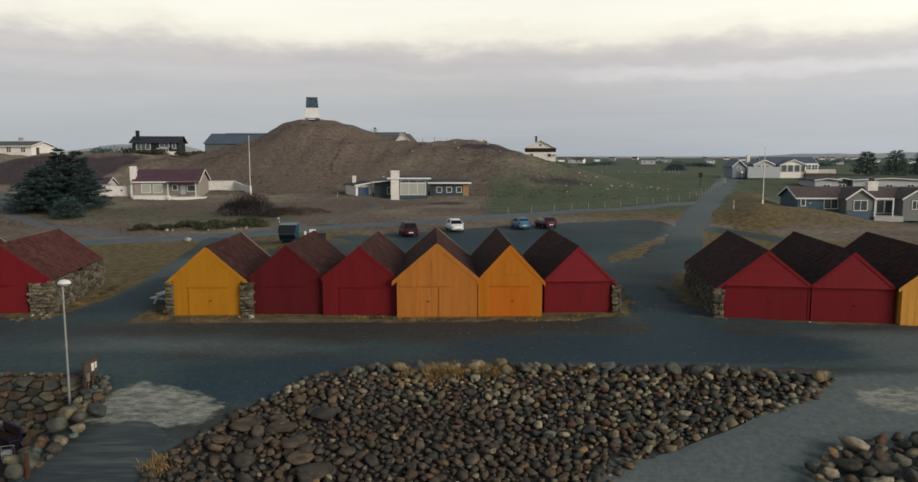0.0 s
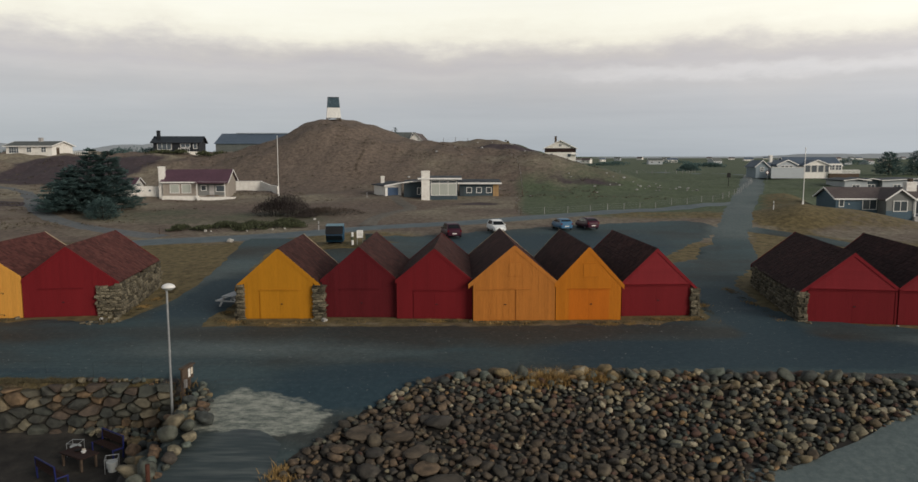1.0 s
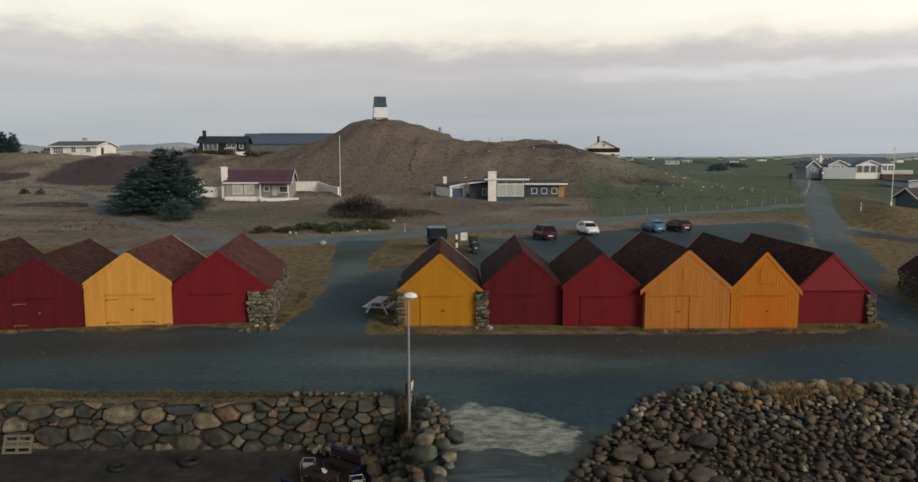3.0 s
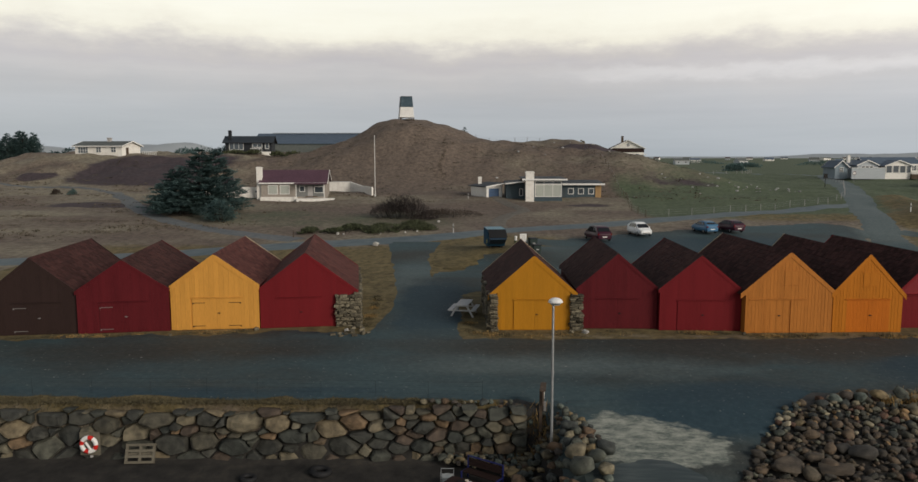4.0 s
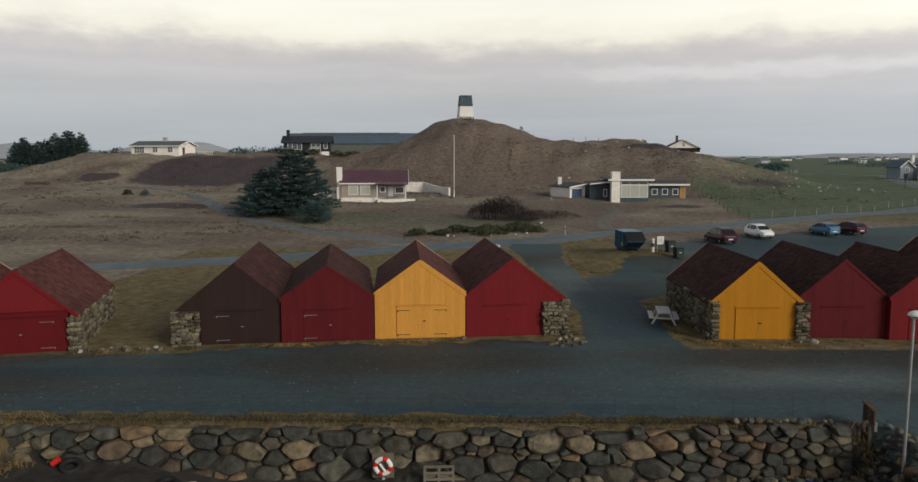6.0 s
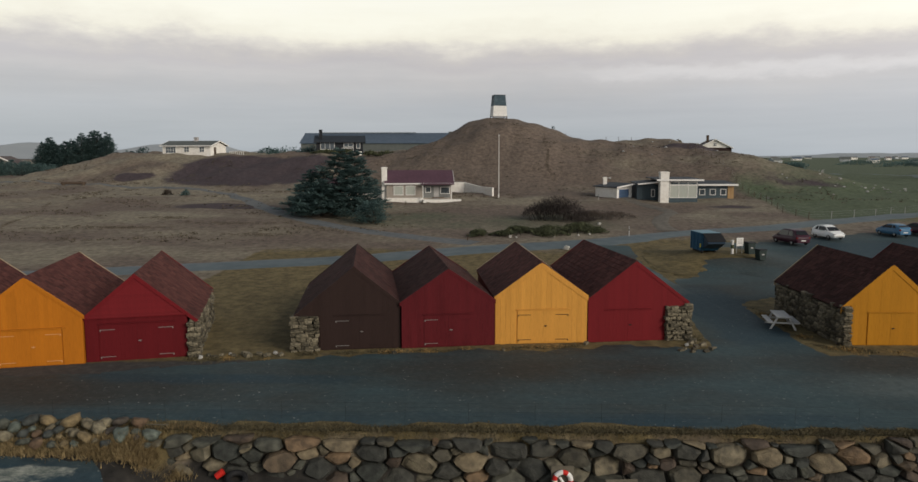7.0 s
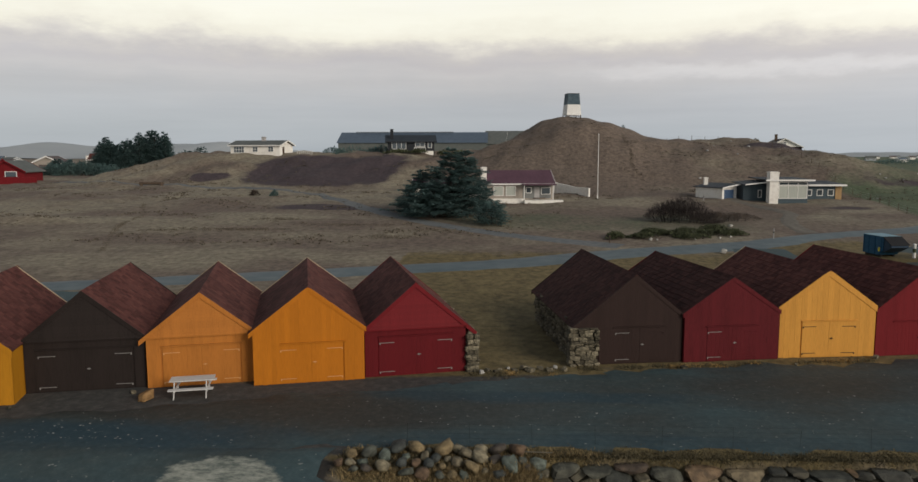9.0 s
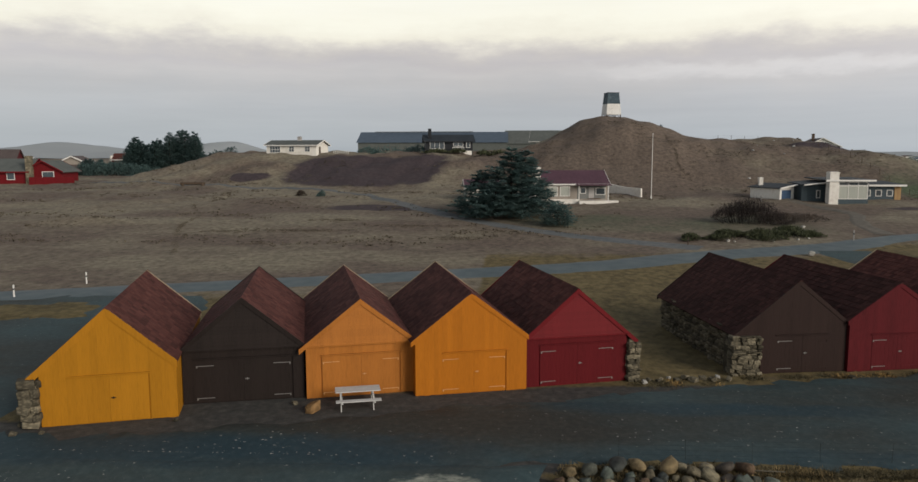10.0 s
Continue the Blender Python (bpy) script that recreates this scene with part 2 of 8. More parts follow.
M["asphalt"] = asphalt_material()
M["road"] = material("road_asphalt", [(0.068, 0.092, 0.104), (0.105, 0.135, 0.146), (0.150, 0.175, 0.178)], scale=0.8, big=0.06, rough=0.65, bump=0.1, detail=10)
M["gravel_path"] = material("gravel_track", [(0.085, 0.094, 0.100), (0.135, 0.145, 0.149), (0.19, 0.192, 0.182)], scale=1.5, big=0.12, rough=0.9, bump=0.2, detail=10)
M["drive_gravel"] = material("brown_drive_gravel", [(0.085, 0.078, 0.067), (0.135, 0.122, 0.102), (0.20, 0.178, 0.145)], scale=1.5, big=0.2, rough=0.9, bump=0.2, detail=10)
M["concrete"] = material("ramp_concrete", [(0.062, 0.084, 0.084), (0.105, 0.132, 0.126), (0.19, 0.21, 0.19)], scale=0.9, big=0.15, rough=0.7, bump=0.15, detail=9)
M["white"] = material("white_render", [(0.62, 0.58, 0.52), (0.80, 0.77, 0.71), (0.84, 0.82, 0.77)], scale=2, big=0.3, rough=0.8, bump=0.06)
M["white_trim"] = material("white_trim_paint", [(0.70, 0.68, 0.64), (0.82, 0.81, 0.78)], scale=4, rough=0.55, bump=0.03)
M["cream"] = material("cream_boards", [(0.60, 0.52, 0.40), (0.76, 0.69, 0.56)], scale=3, rough=0.7, bump=0.08, stretch=(1, 1, 8))
M["grey_blue"] = material("grey_blue_boards", [(0.040, 0.060, 0.072), (0.068, 0.094, 0.110)], scale=3, rough=0.65, bump=0.1, stretch=(8, 8, 0.6))
M["blue_grey"] = material("slate_blue_boards", [(0.050, 0.088, 0.118), (0.080, 0.128, 0.165)], scale=3, rough=0.65, bump=0.1, stretch=(1, 1, 10))
M["grey_board"] = material("grey_gable_boards", [(0.15, 0.155, 0.15), (0.21, 0.215, 0.205)], scale=3, rough=0.7, bump=0.08, stretch=(1, 1, 8))
M["blue_grey_pale"] = material("pale_blue_grey_boards", [(0.20, 0.25, 0.285), (0.27, 0.32, 0.355)], scale=3, rough=0.7, bump=0.06, stretch=(8, 8, 0.6))
M["pale_grey"] = material("pale_grey_boards", [(0.36, 0.39, 0.41), (0.46, 0.49, 0.51)], scale=3, rough=0.7, bump=0.06, stretch=(1, 1, 8))
M["taupe"] = material("taupe_plaster", [(0.28, 0.245, 0.21), (0.37, 0.33, 0.285)], scale=2.5, rough=0.85, bump=0.08)
M["purple_roof"] = material("dark_purple_roof_tiles", [(0.072, 0.036, 0.050), (0.122, 0.062, 0.084)], scale=3, rough=0.6, bump=0.2)
M["brown_roof"] = material("brown_roof_tiles", [(0.075, 0.058, 0.056), (0.13, 0.105, 0.098)], scale=3, rough=0.7, bump=0.2)
M["black_roof"] = material("black_roofing", [(0.020, 0.026, 0.032), (0.042, 0.050, 0.060)], scale=2, rough=0.6, bump=0.1)
M["slate_far"] = material("dark_blue_sheet_roof", [(0.070, 0.098, 0.135), (0.105, 0.138, 0.180)], scale=0.5, rough=0.5, bump=0.0)
M["green_roof"] = material("green_grey_roof", [(0.09, 0.10, 0.095), (0.14, 0.15, 0.14)], scale=1, rough=0.7, bump=0.05)
M["black"] = material("black_boards", [(0.010, 0.012, 0.015), (0.022, 0.025, 0.03)], scale=3, rough=0.6, bump=0.1)
M["timber"] = material("bare_timber", [(0.28, 0.17, 0.075), (0.45, 0.30, 0.15)], scale=4, rough=0.7, bump=0.1, stretch=(8, 8, 0.7))
M["grey_wood"] = material("grey_weathered_wood", [(0.27, 0.26, 0.25), (0.52, 0.50, 0.485)], scale=5, rough=0.8, bump=0.15, stretch=(1, 8, 8))
M["pale_wood"] = material("bleached_table_wood", [(0.40, 0.40, 0.39), (0.66, 0.65, 0.63)], scale=5, rough=0.75, bump=0.1, stretch=(1, 8, 8))
M["old_wood"] = material("old_dark_wood", [(0.05, 0.035, 0.025), (0.12, 0.085, 0.06)], scale=5, rough=0.85, bump=0.2)
M["steel"] = material("galvanised_steel", [(0.30, 0.31, 0.31), (0.46, 0.47, 0.47)], scale=6, rough=0.45, metal=0.7, bump=0.03)
M["iron_light"] = material("pale_hinge_iron", [(0.19, 0.18, 0.17), (0.32, 0.305, 0.29)], scale=8, rough=0.5, metal=0.3, bump=0.05)
M["iron_dark"] = material("black_iron", [(0.010, 0.010, 0.010), (0.03, 0.028, 0.026)], scale=8, rough=0.6, metal=0.4, bump=0.05)
M["rubber"] = material("tyre_rubber", [(0.008, 0.008, 0.009), (0.022, 0.022, 0.023)], scale=8, rough=0.75, bump=0.08)
M["car_glass"] = glass("car_glass", (0.012, 0.014, 0.016))
M["car_glass"].node_tree.nodes["Principled BSDF"].inputs["Specular IOR Level"].default_value = 0.35
M["pane"] = glass("window_glass", (0.06, 0.075, 0.085))
M["pane_pale"] = material("curtained_glass", [(0.36, 0.38, 0.34), (0.48, 0.50, 0.45)], scale=3, rough=0.15, bump=0.0, stretch=(6, 6, 0.3))


# ---- mesh helpers ----
def part(name, bm, mat, parent=None, label="", smooth=False):
    me = bpy.data.meshes.new(name)
    bm.normal_update()
    if smooth:
        for f in bm.faces:
            f.smooth = True
    bm.to_mesh(me)
    bm.free()
    me.materials.append(mat)
    ob = new(name, me)
    ob.parent = parent
    if label:
        ob["label"] = label
    return ob


def share(name, me, parent, m):
    ob = new(name, me)
    ob.parent = parent
    ob.matrix_basis = m
    return ob


def thing(name, m, label, category, group=""):
    e = new(name)
    e.empty_display_size = 0.3
    e.matrix_basis = m
    return tagged(e, label, category, group)


def box(bm, x0, x1, y0, y1, z0, z1, bevel=0.0):
    v = [bm.verts.new((x, y, z)) for z in (z0, z1) for y in (y0, y1) for x in (x0, x1)]
    fs = [bm.faces.new([v[i] for i in q]) for q in ((0, 2, 3, 1), (4, 5, 7, 6), (0, 1, 5, 4), (2, 6, 7, 3), (0, 4, 6, 2), (1, 3, 7, 5))]
    if bevel:
        es = list({e for f in fs for e in f.edges})
        bmesh.ops.bevel(bm, geom=es, offset=bevel, segments=1, affect="EDGES", profile=0.5)
    return bm


def boxed(*dims, bevel=0.0):
    return box(bmesh.new(), *dims, bevel=bevel)


def prism(bm, outline, axis, a, b):
    """An outline of two coordinates pushed from a to b along an axis ('x', 'y' or 'z'); the outline's order is the two others, in xyz order."""
    def place(p, d):
        return {"x": (d, p[0], p[1]), "y": (p[0], d, p[1]), "z": (p[0], p[1], d)}[axis]
    lo = [bm.verts.new(place(p, a)) for p in outline]
    hi = [bm.verts.new(place(p, b)) for p in outline]
    n = len(outline)
    fs = [bm.faces.new(lo), bm.faces.new(hi[::-1])]
    fs += [bm.faces.new((lo[i], hi[i], hi[(i + 1) % n], lo[(i + 1) % n])) for i in range(n)]
    bmesh.ops.recalc_face_normals(bm, faces=fs)
    return bm


def rod(bm, p0, p1, r0, r1=None, n=10, caps=True):
    p0, p1 = Vector(p0), Vector(p1)
    r1 = r0 if r1 is None else r1
    q = (p1 - p0).to_track_quat("Z", "Y")
    ring = [Vector((math.cos(2 * math.pi * k / n), math.sin(2 * math.pi * k / n), 0)) for k in range(n)]
    lo = [bm.verts.new(p0 + q @ (c * r0)) for c in ring]
    hi = [bm.verts.new(p1 + q @ (c * r1)) for c in ring]
    for k in range(n):
        bm.faces.new((lo[k], lo[(k + 1) % n], hi[(k + 1) % n], hi[k]))
    if caps:
        bm.faces.new(lo[::-1]); bm.faces.new(hi)
    return bm


def ring(bm, c, R, r, axis="z", n=20, k=8):
    """A torus."""
    vs = []
    for i in range(n):
        a = 2 * math.pi * i / n
        row = []
        for j in range(k):
            b = 2 * math.pi * j / k
            u, v, w = (R + r * math.cos(b)) * math.cos(a), (R + r * math.cos(b)) * math.sin(a), r * math.sin(b)
            p = {"z": (u, v, w), "y": (u, w, v), "x": (w, u, v)}[axis]
            row.append(bm.verts.new(Vector(c) + Vector(p)))
        vs.append(row)
    for i in range(n):
        for j in range(k):
            bm.faces.new((vs[i][j], vs[(i + 1) % n][j], vs[(i + 1) % n][(j + 1) % k], vs[i][(j + 1) % k]))
    bmesh.ops.recalc_face_normals(bm, faces=list(bm.faces))
    return bm


# ---- terrain ----
def sstep(a, b, v):
    t = np.clip((v - a) / (b - a), 0, 1)
    return t * t * (3 - 2 * t)


def bell(x, y, cx, cy, sx, sy, p=2.0):
    return np.exp(-((np.abs(x - cx) / sx) ** p + (np.abs(y - cy) / sy) ** p))


def dist_line(x, y, pts):
    """Distance to a broken line."""
    best = np.full(np.shape(x), 1e9)
    for (ax, ay), (bx, by) in zip(pts[:-1], pts[1:]):
        t = np.clip(((x - ax) * (bx - ax) + (y - ay) * (by - ay)) / ((bx - ax) ** 2 + (by - ay) ** 2), 0, 1)
        best = np.minimum(best, np.hypot(x - ax - t * (bx - ax), y - ay - t * (by - ay)))
    return best


def height(x, y):
    """The lie of the land."""
    x, y = np.asarray(x, float), np.asarray(y, float)
    z = np.interp(y, [52, 70, 88, 103, 113, 128, 150, 200, 330, 600, 1500, 4000], [0, 0.45, 1.15, 2.2, 2.7, 3.75, 4.5, 5.2, 4.0, 3.0, 4.0, 6.0])
    # plateau behind the first houses
    px = sstep(-152, -122, x) * (1 - sstep(6, 40, x))
    z = z + 6.0 * px * sstep(140, 172, y + 0.10 * (x + 60)) * (1 - sstep(260, 330, y))
    # mound with the beacon, the ridge running on from it, and the low top at its end
    z = z + 7.6 * bell(x, y, -36, 181, 14, 22, 2.2)
    z = z + 2.5 * bell(x, y, -10, 182, 24, 22, 3.0)
    z = z + 1.3 * bell(x, y, 6, 179, 8, 10)
    z = z + 2.0 * bell(x, y, 16, 150, 16, 12)
    # rough grass hummocks
    bumps = 0.22 * np.sin(x * 0.31 + 1.3 * np.sin(y * 0.17)) * np.sin(y * 0.27 + np.sin(x * 0.13)) + 0.10 * np.sin(x * 0.83 + y * 0.47) * np.sin(y * 0.71 - x * 0.39)
    z = z + bumps * sstep(95, 130, y) * (1 + 1.5 * sstep(140, 165, y) * px)
    z = z + 0.7 * bell(x, y, -115, 102.5, 7, 2.2)
    # grassy bank along the lane
    z = z + 0.8 * np.exp(-(dist_line(x, y, [(39, 96), (47, 116), (51, 126)]) / 3.2) ** 2)
    # low bank in front of the grey-blue house to the right
    z = z + 1.3 * bell(x, y, 47, 100, 13, 7) * (1 - sstep(60, 66, x))
    # lower lawn round the grey-blue house
    z = z - 1.5 * sstep(47, 58, x) * bell(x, y, 75, 116, 40, 22, 4)
    # low rise under the waste skip
    z = z + 0.72 * bell(x, y, -16.2, 76.2, 5.5, 4.5, 3.0)
    # shore: quay wall on the harbour's side, slopes elsewhere
    slope = -np.clip(34.3 - y, 0, 60) * 0.19
    foot = -2.15 + 0.58 * (1 - sstep(-46.5, -42.5, x))
    drop = foot * (1 - sstep(33.7, 34.25, y)) - np.clip(33.0 - y, 0, 60) * 0.09
    wall = sstep(-52.6, -51.4, x) * (1 - sstep(-18.2, -16.6, x))
    z = z + 0.15 * bell(x, y, -55.5, 33.7, 3.6, 0.75, 4)
    z = z + np.where(y < 40, slope * (1 - wall) + drop * wall, 0)
    return z


def zat(x, y):
    return float(height(x, y))


def graded(a, b, step, lo, hi, grow=1.18):
    v = list(np.arange(a, b + step / 2, step))
    s, p = step, b
    while p < hi:
        s *= grow
        p += s
        v.append(p)
    s, p = step, a
    while p > lo:
        s *= grow
        p -= s
        v.insert(0, p)
    return np.array(v)


def grid_mesh(name, xs, ys, fz):
    X, Y = np.meshgrid(xs, ys)
    Z = fz(X, Y)
    co = np.stack([X, Y, Z], -1).reshape(-1, 3)
    nx, ny = len(xs), len(ys)
    i = np.arange(nx * ny).reshape(ny, nx)
    faces = np.stack([i[:-1, :-1], i[:-1, 1:], i[1:, 1:], i[1:, :-1]], -1).reshape(-1, 4)
    me = bpy.data.meshes.new(name)
    me.from_pydata(co.tolist(), [], faces.tolist())
    me.polygons.foreach_set("use_smooth", [True] * len(me.polygons))
    return me, co


def ground_material():
    """Winter grass: brown and straw tufts, green pasture and dark heather where the masks say."""
    m = bpy.data.materials.new("winter_grassland")
    m.use_nodes = True
    nt = m.node_tree
    N, L = nt.nodes.new, nt.links.new
    bsdf = nt.nodes["Principled BSDF"]
    co = N("ShaderNodeTexCoord")

    def noise_at(scale, detail=8.0, rough=0.6, stretch=(1, 1, 1)):
        mp, n = N("ShaderNodeMapping"), N("ShaderNodeTexNoise")
        mp.inputs["Scale"].default_value = stretch
        n.inputs["Scale"].default_value, n.inputs["Detail"].default_value, n.inputs["Roughness"].default_value = scale, detail, rough
        L(co.outputs["Object"], mp.inputs[0]); L(mp.outputs[0], n.inputs["Vector"])
        return n.outputs["Fac"]

    def ramp_of(fac, stops):
        r = N("ShaderNodeValToRGB")
        el = r.color_ramp.elements
        while len(el) < len(stops):
            el.new(0.5)
        for e, (p, c) in zip(el, stops):
            e.position, e.color = p, (*c, 1)
        L(fac, r.inputs[0])
        return r.outputs[0]

    def mixed(a, b, fac):
        x = N("ShaderNodeMix"); x.data_type = "RGBA"
        L(a, x.inputs["A"]); L(b, x.inputs["B"]); L(fac, x.inputs["Factor"])
        return x.outputs["Result"]

    def masked(attr, scale, soft=0.18):
        at = N("ShaderNodeAttribute"); at.attribute_name = attr
        n = noise_at(scale, 8, 0.65)
        s = N("ShaderNodeMath"); s.operation = "MULTIPLY_ADD"
        s.inputs[1].default_value, s.inputs[2].default_value = 0.9, -0.45
        L(n, s.inputs[0])
        t = N("ShaderNodeMath"); t.operation = "ADD"
        L(at.outputs["Fac"], t.inputs[0]); L(s.outputs[0], t.inputs[1])
        r = N("ShaderNodeMapRange")
        r.inputs["From Min"].default_value, r.inputs["From Max"].default_value = 0.5 - soft, 0.5 + soft
        L(t.outputs[0], r.inputs["Value"])
        return r.outputs[0]

    tuft = noise_at(1.5, 12, 0.70, (1, 0.8, 1))
    wide = noise_at(0.045, 6, 0.6, (1, 1.6, 1))
    straw = ramp_of(tuft, [(0.30, (0.092, 0.078, 0.056)), (0.44, (0.188, 0.163, 0.119)), (0.58, (0.262, 0.228, 0.165)), (0.72, (0.345, 0.300, 0.222))])
    rust = ramp_of(tuft, [(0.28, (0.064, 0.049, 0.038)), (0.50, (0.142, 0.110, 0.087)), (0.72, (0.220, 0.173, 0.136))])
    green = ramp_of(tuft, [(0.28, (0.046, 0.058, 0.034)), (0.50, (0.086, 0.110, 0.063)), (0.72, (0.142, 0.164, 0.100))])
    heath = ramp_of(tuft, [(0.30, (0.040, 0.030, 0.034)), (0.55, (0.070, 0.054, 0.058)), (0.75, (0.104, 0.082, 0.082))])
    gravel = ramp_of(noise_at(2.2, 12, 0.75), [(0.30, (0.030, 0.031, 0.031)), (0.52, (0.062, 0.060, 0.056)), (0.75, (0.12, 0.115, 0.105))])
    wet = ramp_of(noise_at(1.2, 10, 0.7), [(0.30, (0.015, 0.014, 0.013)), (0.55, (0.036, 0.033, 0.029)), (0.75, (0.066, 0.057, 0.045))])
    c = mixed(straw, rust, ramp_of(wide, [(0.42, (0, 0, 0)), (0.58, (1, 1, 1))]))
    drift = ramp_of(noise_at(0.22, 10, 0.68, (0.5, 1.5, 1)), [(0.52, (0, 0, 0)), (0.72, (0.6, 0.6, 0.6))])
    c = mixed(c, rust, drift)
    c = mixed(c, rust, masked("rust", 0.12))
    c = mixed(c, green, masked("green", 0.12, 0.24))
    c = mixed(c, heath, masked("heath", 0.16, 0.1))
    ochre = ramp_of(tuft, [(0.28, (0.052, 0.042, 0.021)), (0.48, (0.130, 0.100, 0.046)), (0.70, (0.232, 0.180, 0.084))])
    c = mixed(c, ochre, masked("verge", 0.8, 0.14))
    c = mixed(c, gravel, masked("gravel", 0.45, 0.12))
    c = mixed(c, wet, masked("wet", 0.4, 0.1))
    L(c, bsdf.inputs["Base Color"])
    bsdf.inputs["Roughness"].default_value = 0.92
    bsdf.inputs["Specular IOR Level"].default_value = 0.25
    bp = N("ShaderNodeBump")
    bp.inputs["Strength"].default_value, bp.inputs["Distance"].default_value = 0.7, 0.10
    L(tuft, bp.inputs["Height"]); L(bp.outputs[0], bsdf.inputs["Normal"])
    return m


M["land"] = ground_material()


def build_ground():
    xs = graded(-215, 130, 0.9, -3500, 3500)
    ys = graded(20, 235, 0.8, -120, 4200)
    me, co = grid_mesh("ground", xs, ys, height)
    x, y = co[:, 0], co[:, 1]

    def attr(name, v):
        at = me.attributes.new(name, "FLOAT", "POINT")
        at.data.foreach_set("value", np.clip(v, 0, 1).astype(np.float32))
    attr("green", 0.95 * sstep(2.8, 7.5, x - 0.05 * (y - 128)) * sstep(98, 108, y) * (1 - 0.72 * bell(x, y, 11, 153, 18, 16)) + 0.75 * sstep(240, 330, y) * (1 - sstep(500, 900, y)) + 0.45 * bell(x, y, -40, 103, 26, 9, 4) + 0.5 * bell(x, y, 62, 104, 16, 6) + 0.5 * bell(x, y, -52, 54, 4, 9, 4))
    attr("rust", 0.8 * bell(x, y, -38, 160, 32, 24, 4) + 0.7 * bell(x, y, -8, 118, 12, 7) + 0.75 * bell(x, y, -32, 108, 22, 13, 4))
    heath = 1.15 * bell(x, y, -87, 159, 16.5, 11.5, 4) + 1.15 * bell(x, y, -78, 117, 8.5, 2.8, 3) + 1.25 * bell(x, y, -110.7, 156, 4.0, 2.4, 3) + 0.8 * bell(x, y, -2, 117, 6, 2.5)
    heath += 0.40 * bell(x, y, 14, 150, 15, 12) + 0.42 * bell(x, y, 18, 140, 15, 3.2) + 0.78 * bell(x, y, 8, 166, 12, 5) + 0.5 * bell(x, y, -62, 163, 8, 4)
    attr("heath", heath * 0.95)
    front = np.interp(x, [-125, -80, -75, -65, -56, -48, -30, -20, 12, 17, 40], [40, 38.0, 40.6, 42.4, 43.6, 44.0, 45.8, 45.4, 45.9, 45.3, 44.5])
    attr("gravel", 1.0 * np.where((x > -59) & (x < -19), sstep(35.2, 35.5, y), sstep(33.8, 34.6, y)) * (1 - sstep(-0.8, 1.0, y - front)))
    attr("verge", (0.85 - 0.33 * bell(x, y, -3.5, 46.4, 17, 0.9, 4) - 0.25 * bell(x, y, -40, 45.2, 12, 1.0, 4)) * sstep(34.0, 34.6, y) * np.where(x > -62, 1 - sstep(76, 90, y), 1 - sstep(58, 70, y)) + 0.7 * bell(x, y, 33.5, 86, 5, 5, 4) + 0.6 * bell(x, y, 24, 104, 12, 5, 4) + bell(x, y, -55.5, 33.6, 4.2, 1.3, 6) + 0.7 * bell(x, y, -17, 84, 8, 8, 4) + 0.58 * bell(x, y, 45, 97, 15, 7.5, 4) + 0.62 * np.exp(-(dist_line(x, y, [(38, 96), (46, 116), (50, 126)]) / 4.5) ** 4))
    attr("wet", 1.0 * (1 - sstep(34.0, 34.4, y)) * (1 - bell(x, y, -55.5, 33.6, 4.2, 1.3, 6)))
    me.materials.append(M["land"])
    ob = new("ground", me)
    tagged(ob, "winter grassland rising to a grassy mound behind a gravel shore", "ground", kind="structure")
    return ob


build_ground()


def smooth_line(pts, step=1.5):
    """Points along a Catmull-Rom curve through the given ones (x, y, width)."""
    P = [np.array(p, float) for p in pts]
    P = [2 * P[0] - P[1]] + P + [2 * P[-1] - P[-2]]
    out = []
    for i in range(1, len(P) - 2):
        n = max(2, int(np.hypot(*(P[i + 1] - P[i])[:2]) / step))
        for k in range(n):
            t = k / n
            a, b, c, d = P[i - 1], P[i], P[i + 1], P[i + 2]
            out.append(0.5 * (2 * b + (c - a) * t + (2 * a - 5 * b + 4 * c - d) * t * t + (3 * b - a - 3 * c + d) * t ** 3))
    out.append(P[-2])
    return out


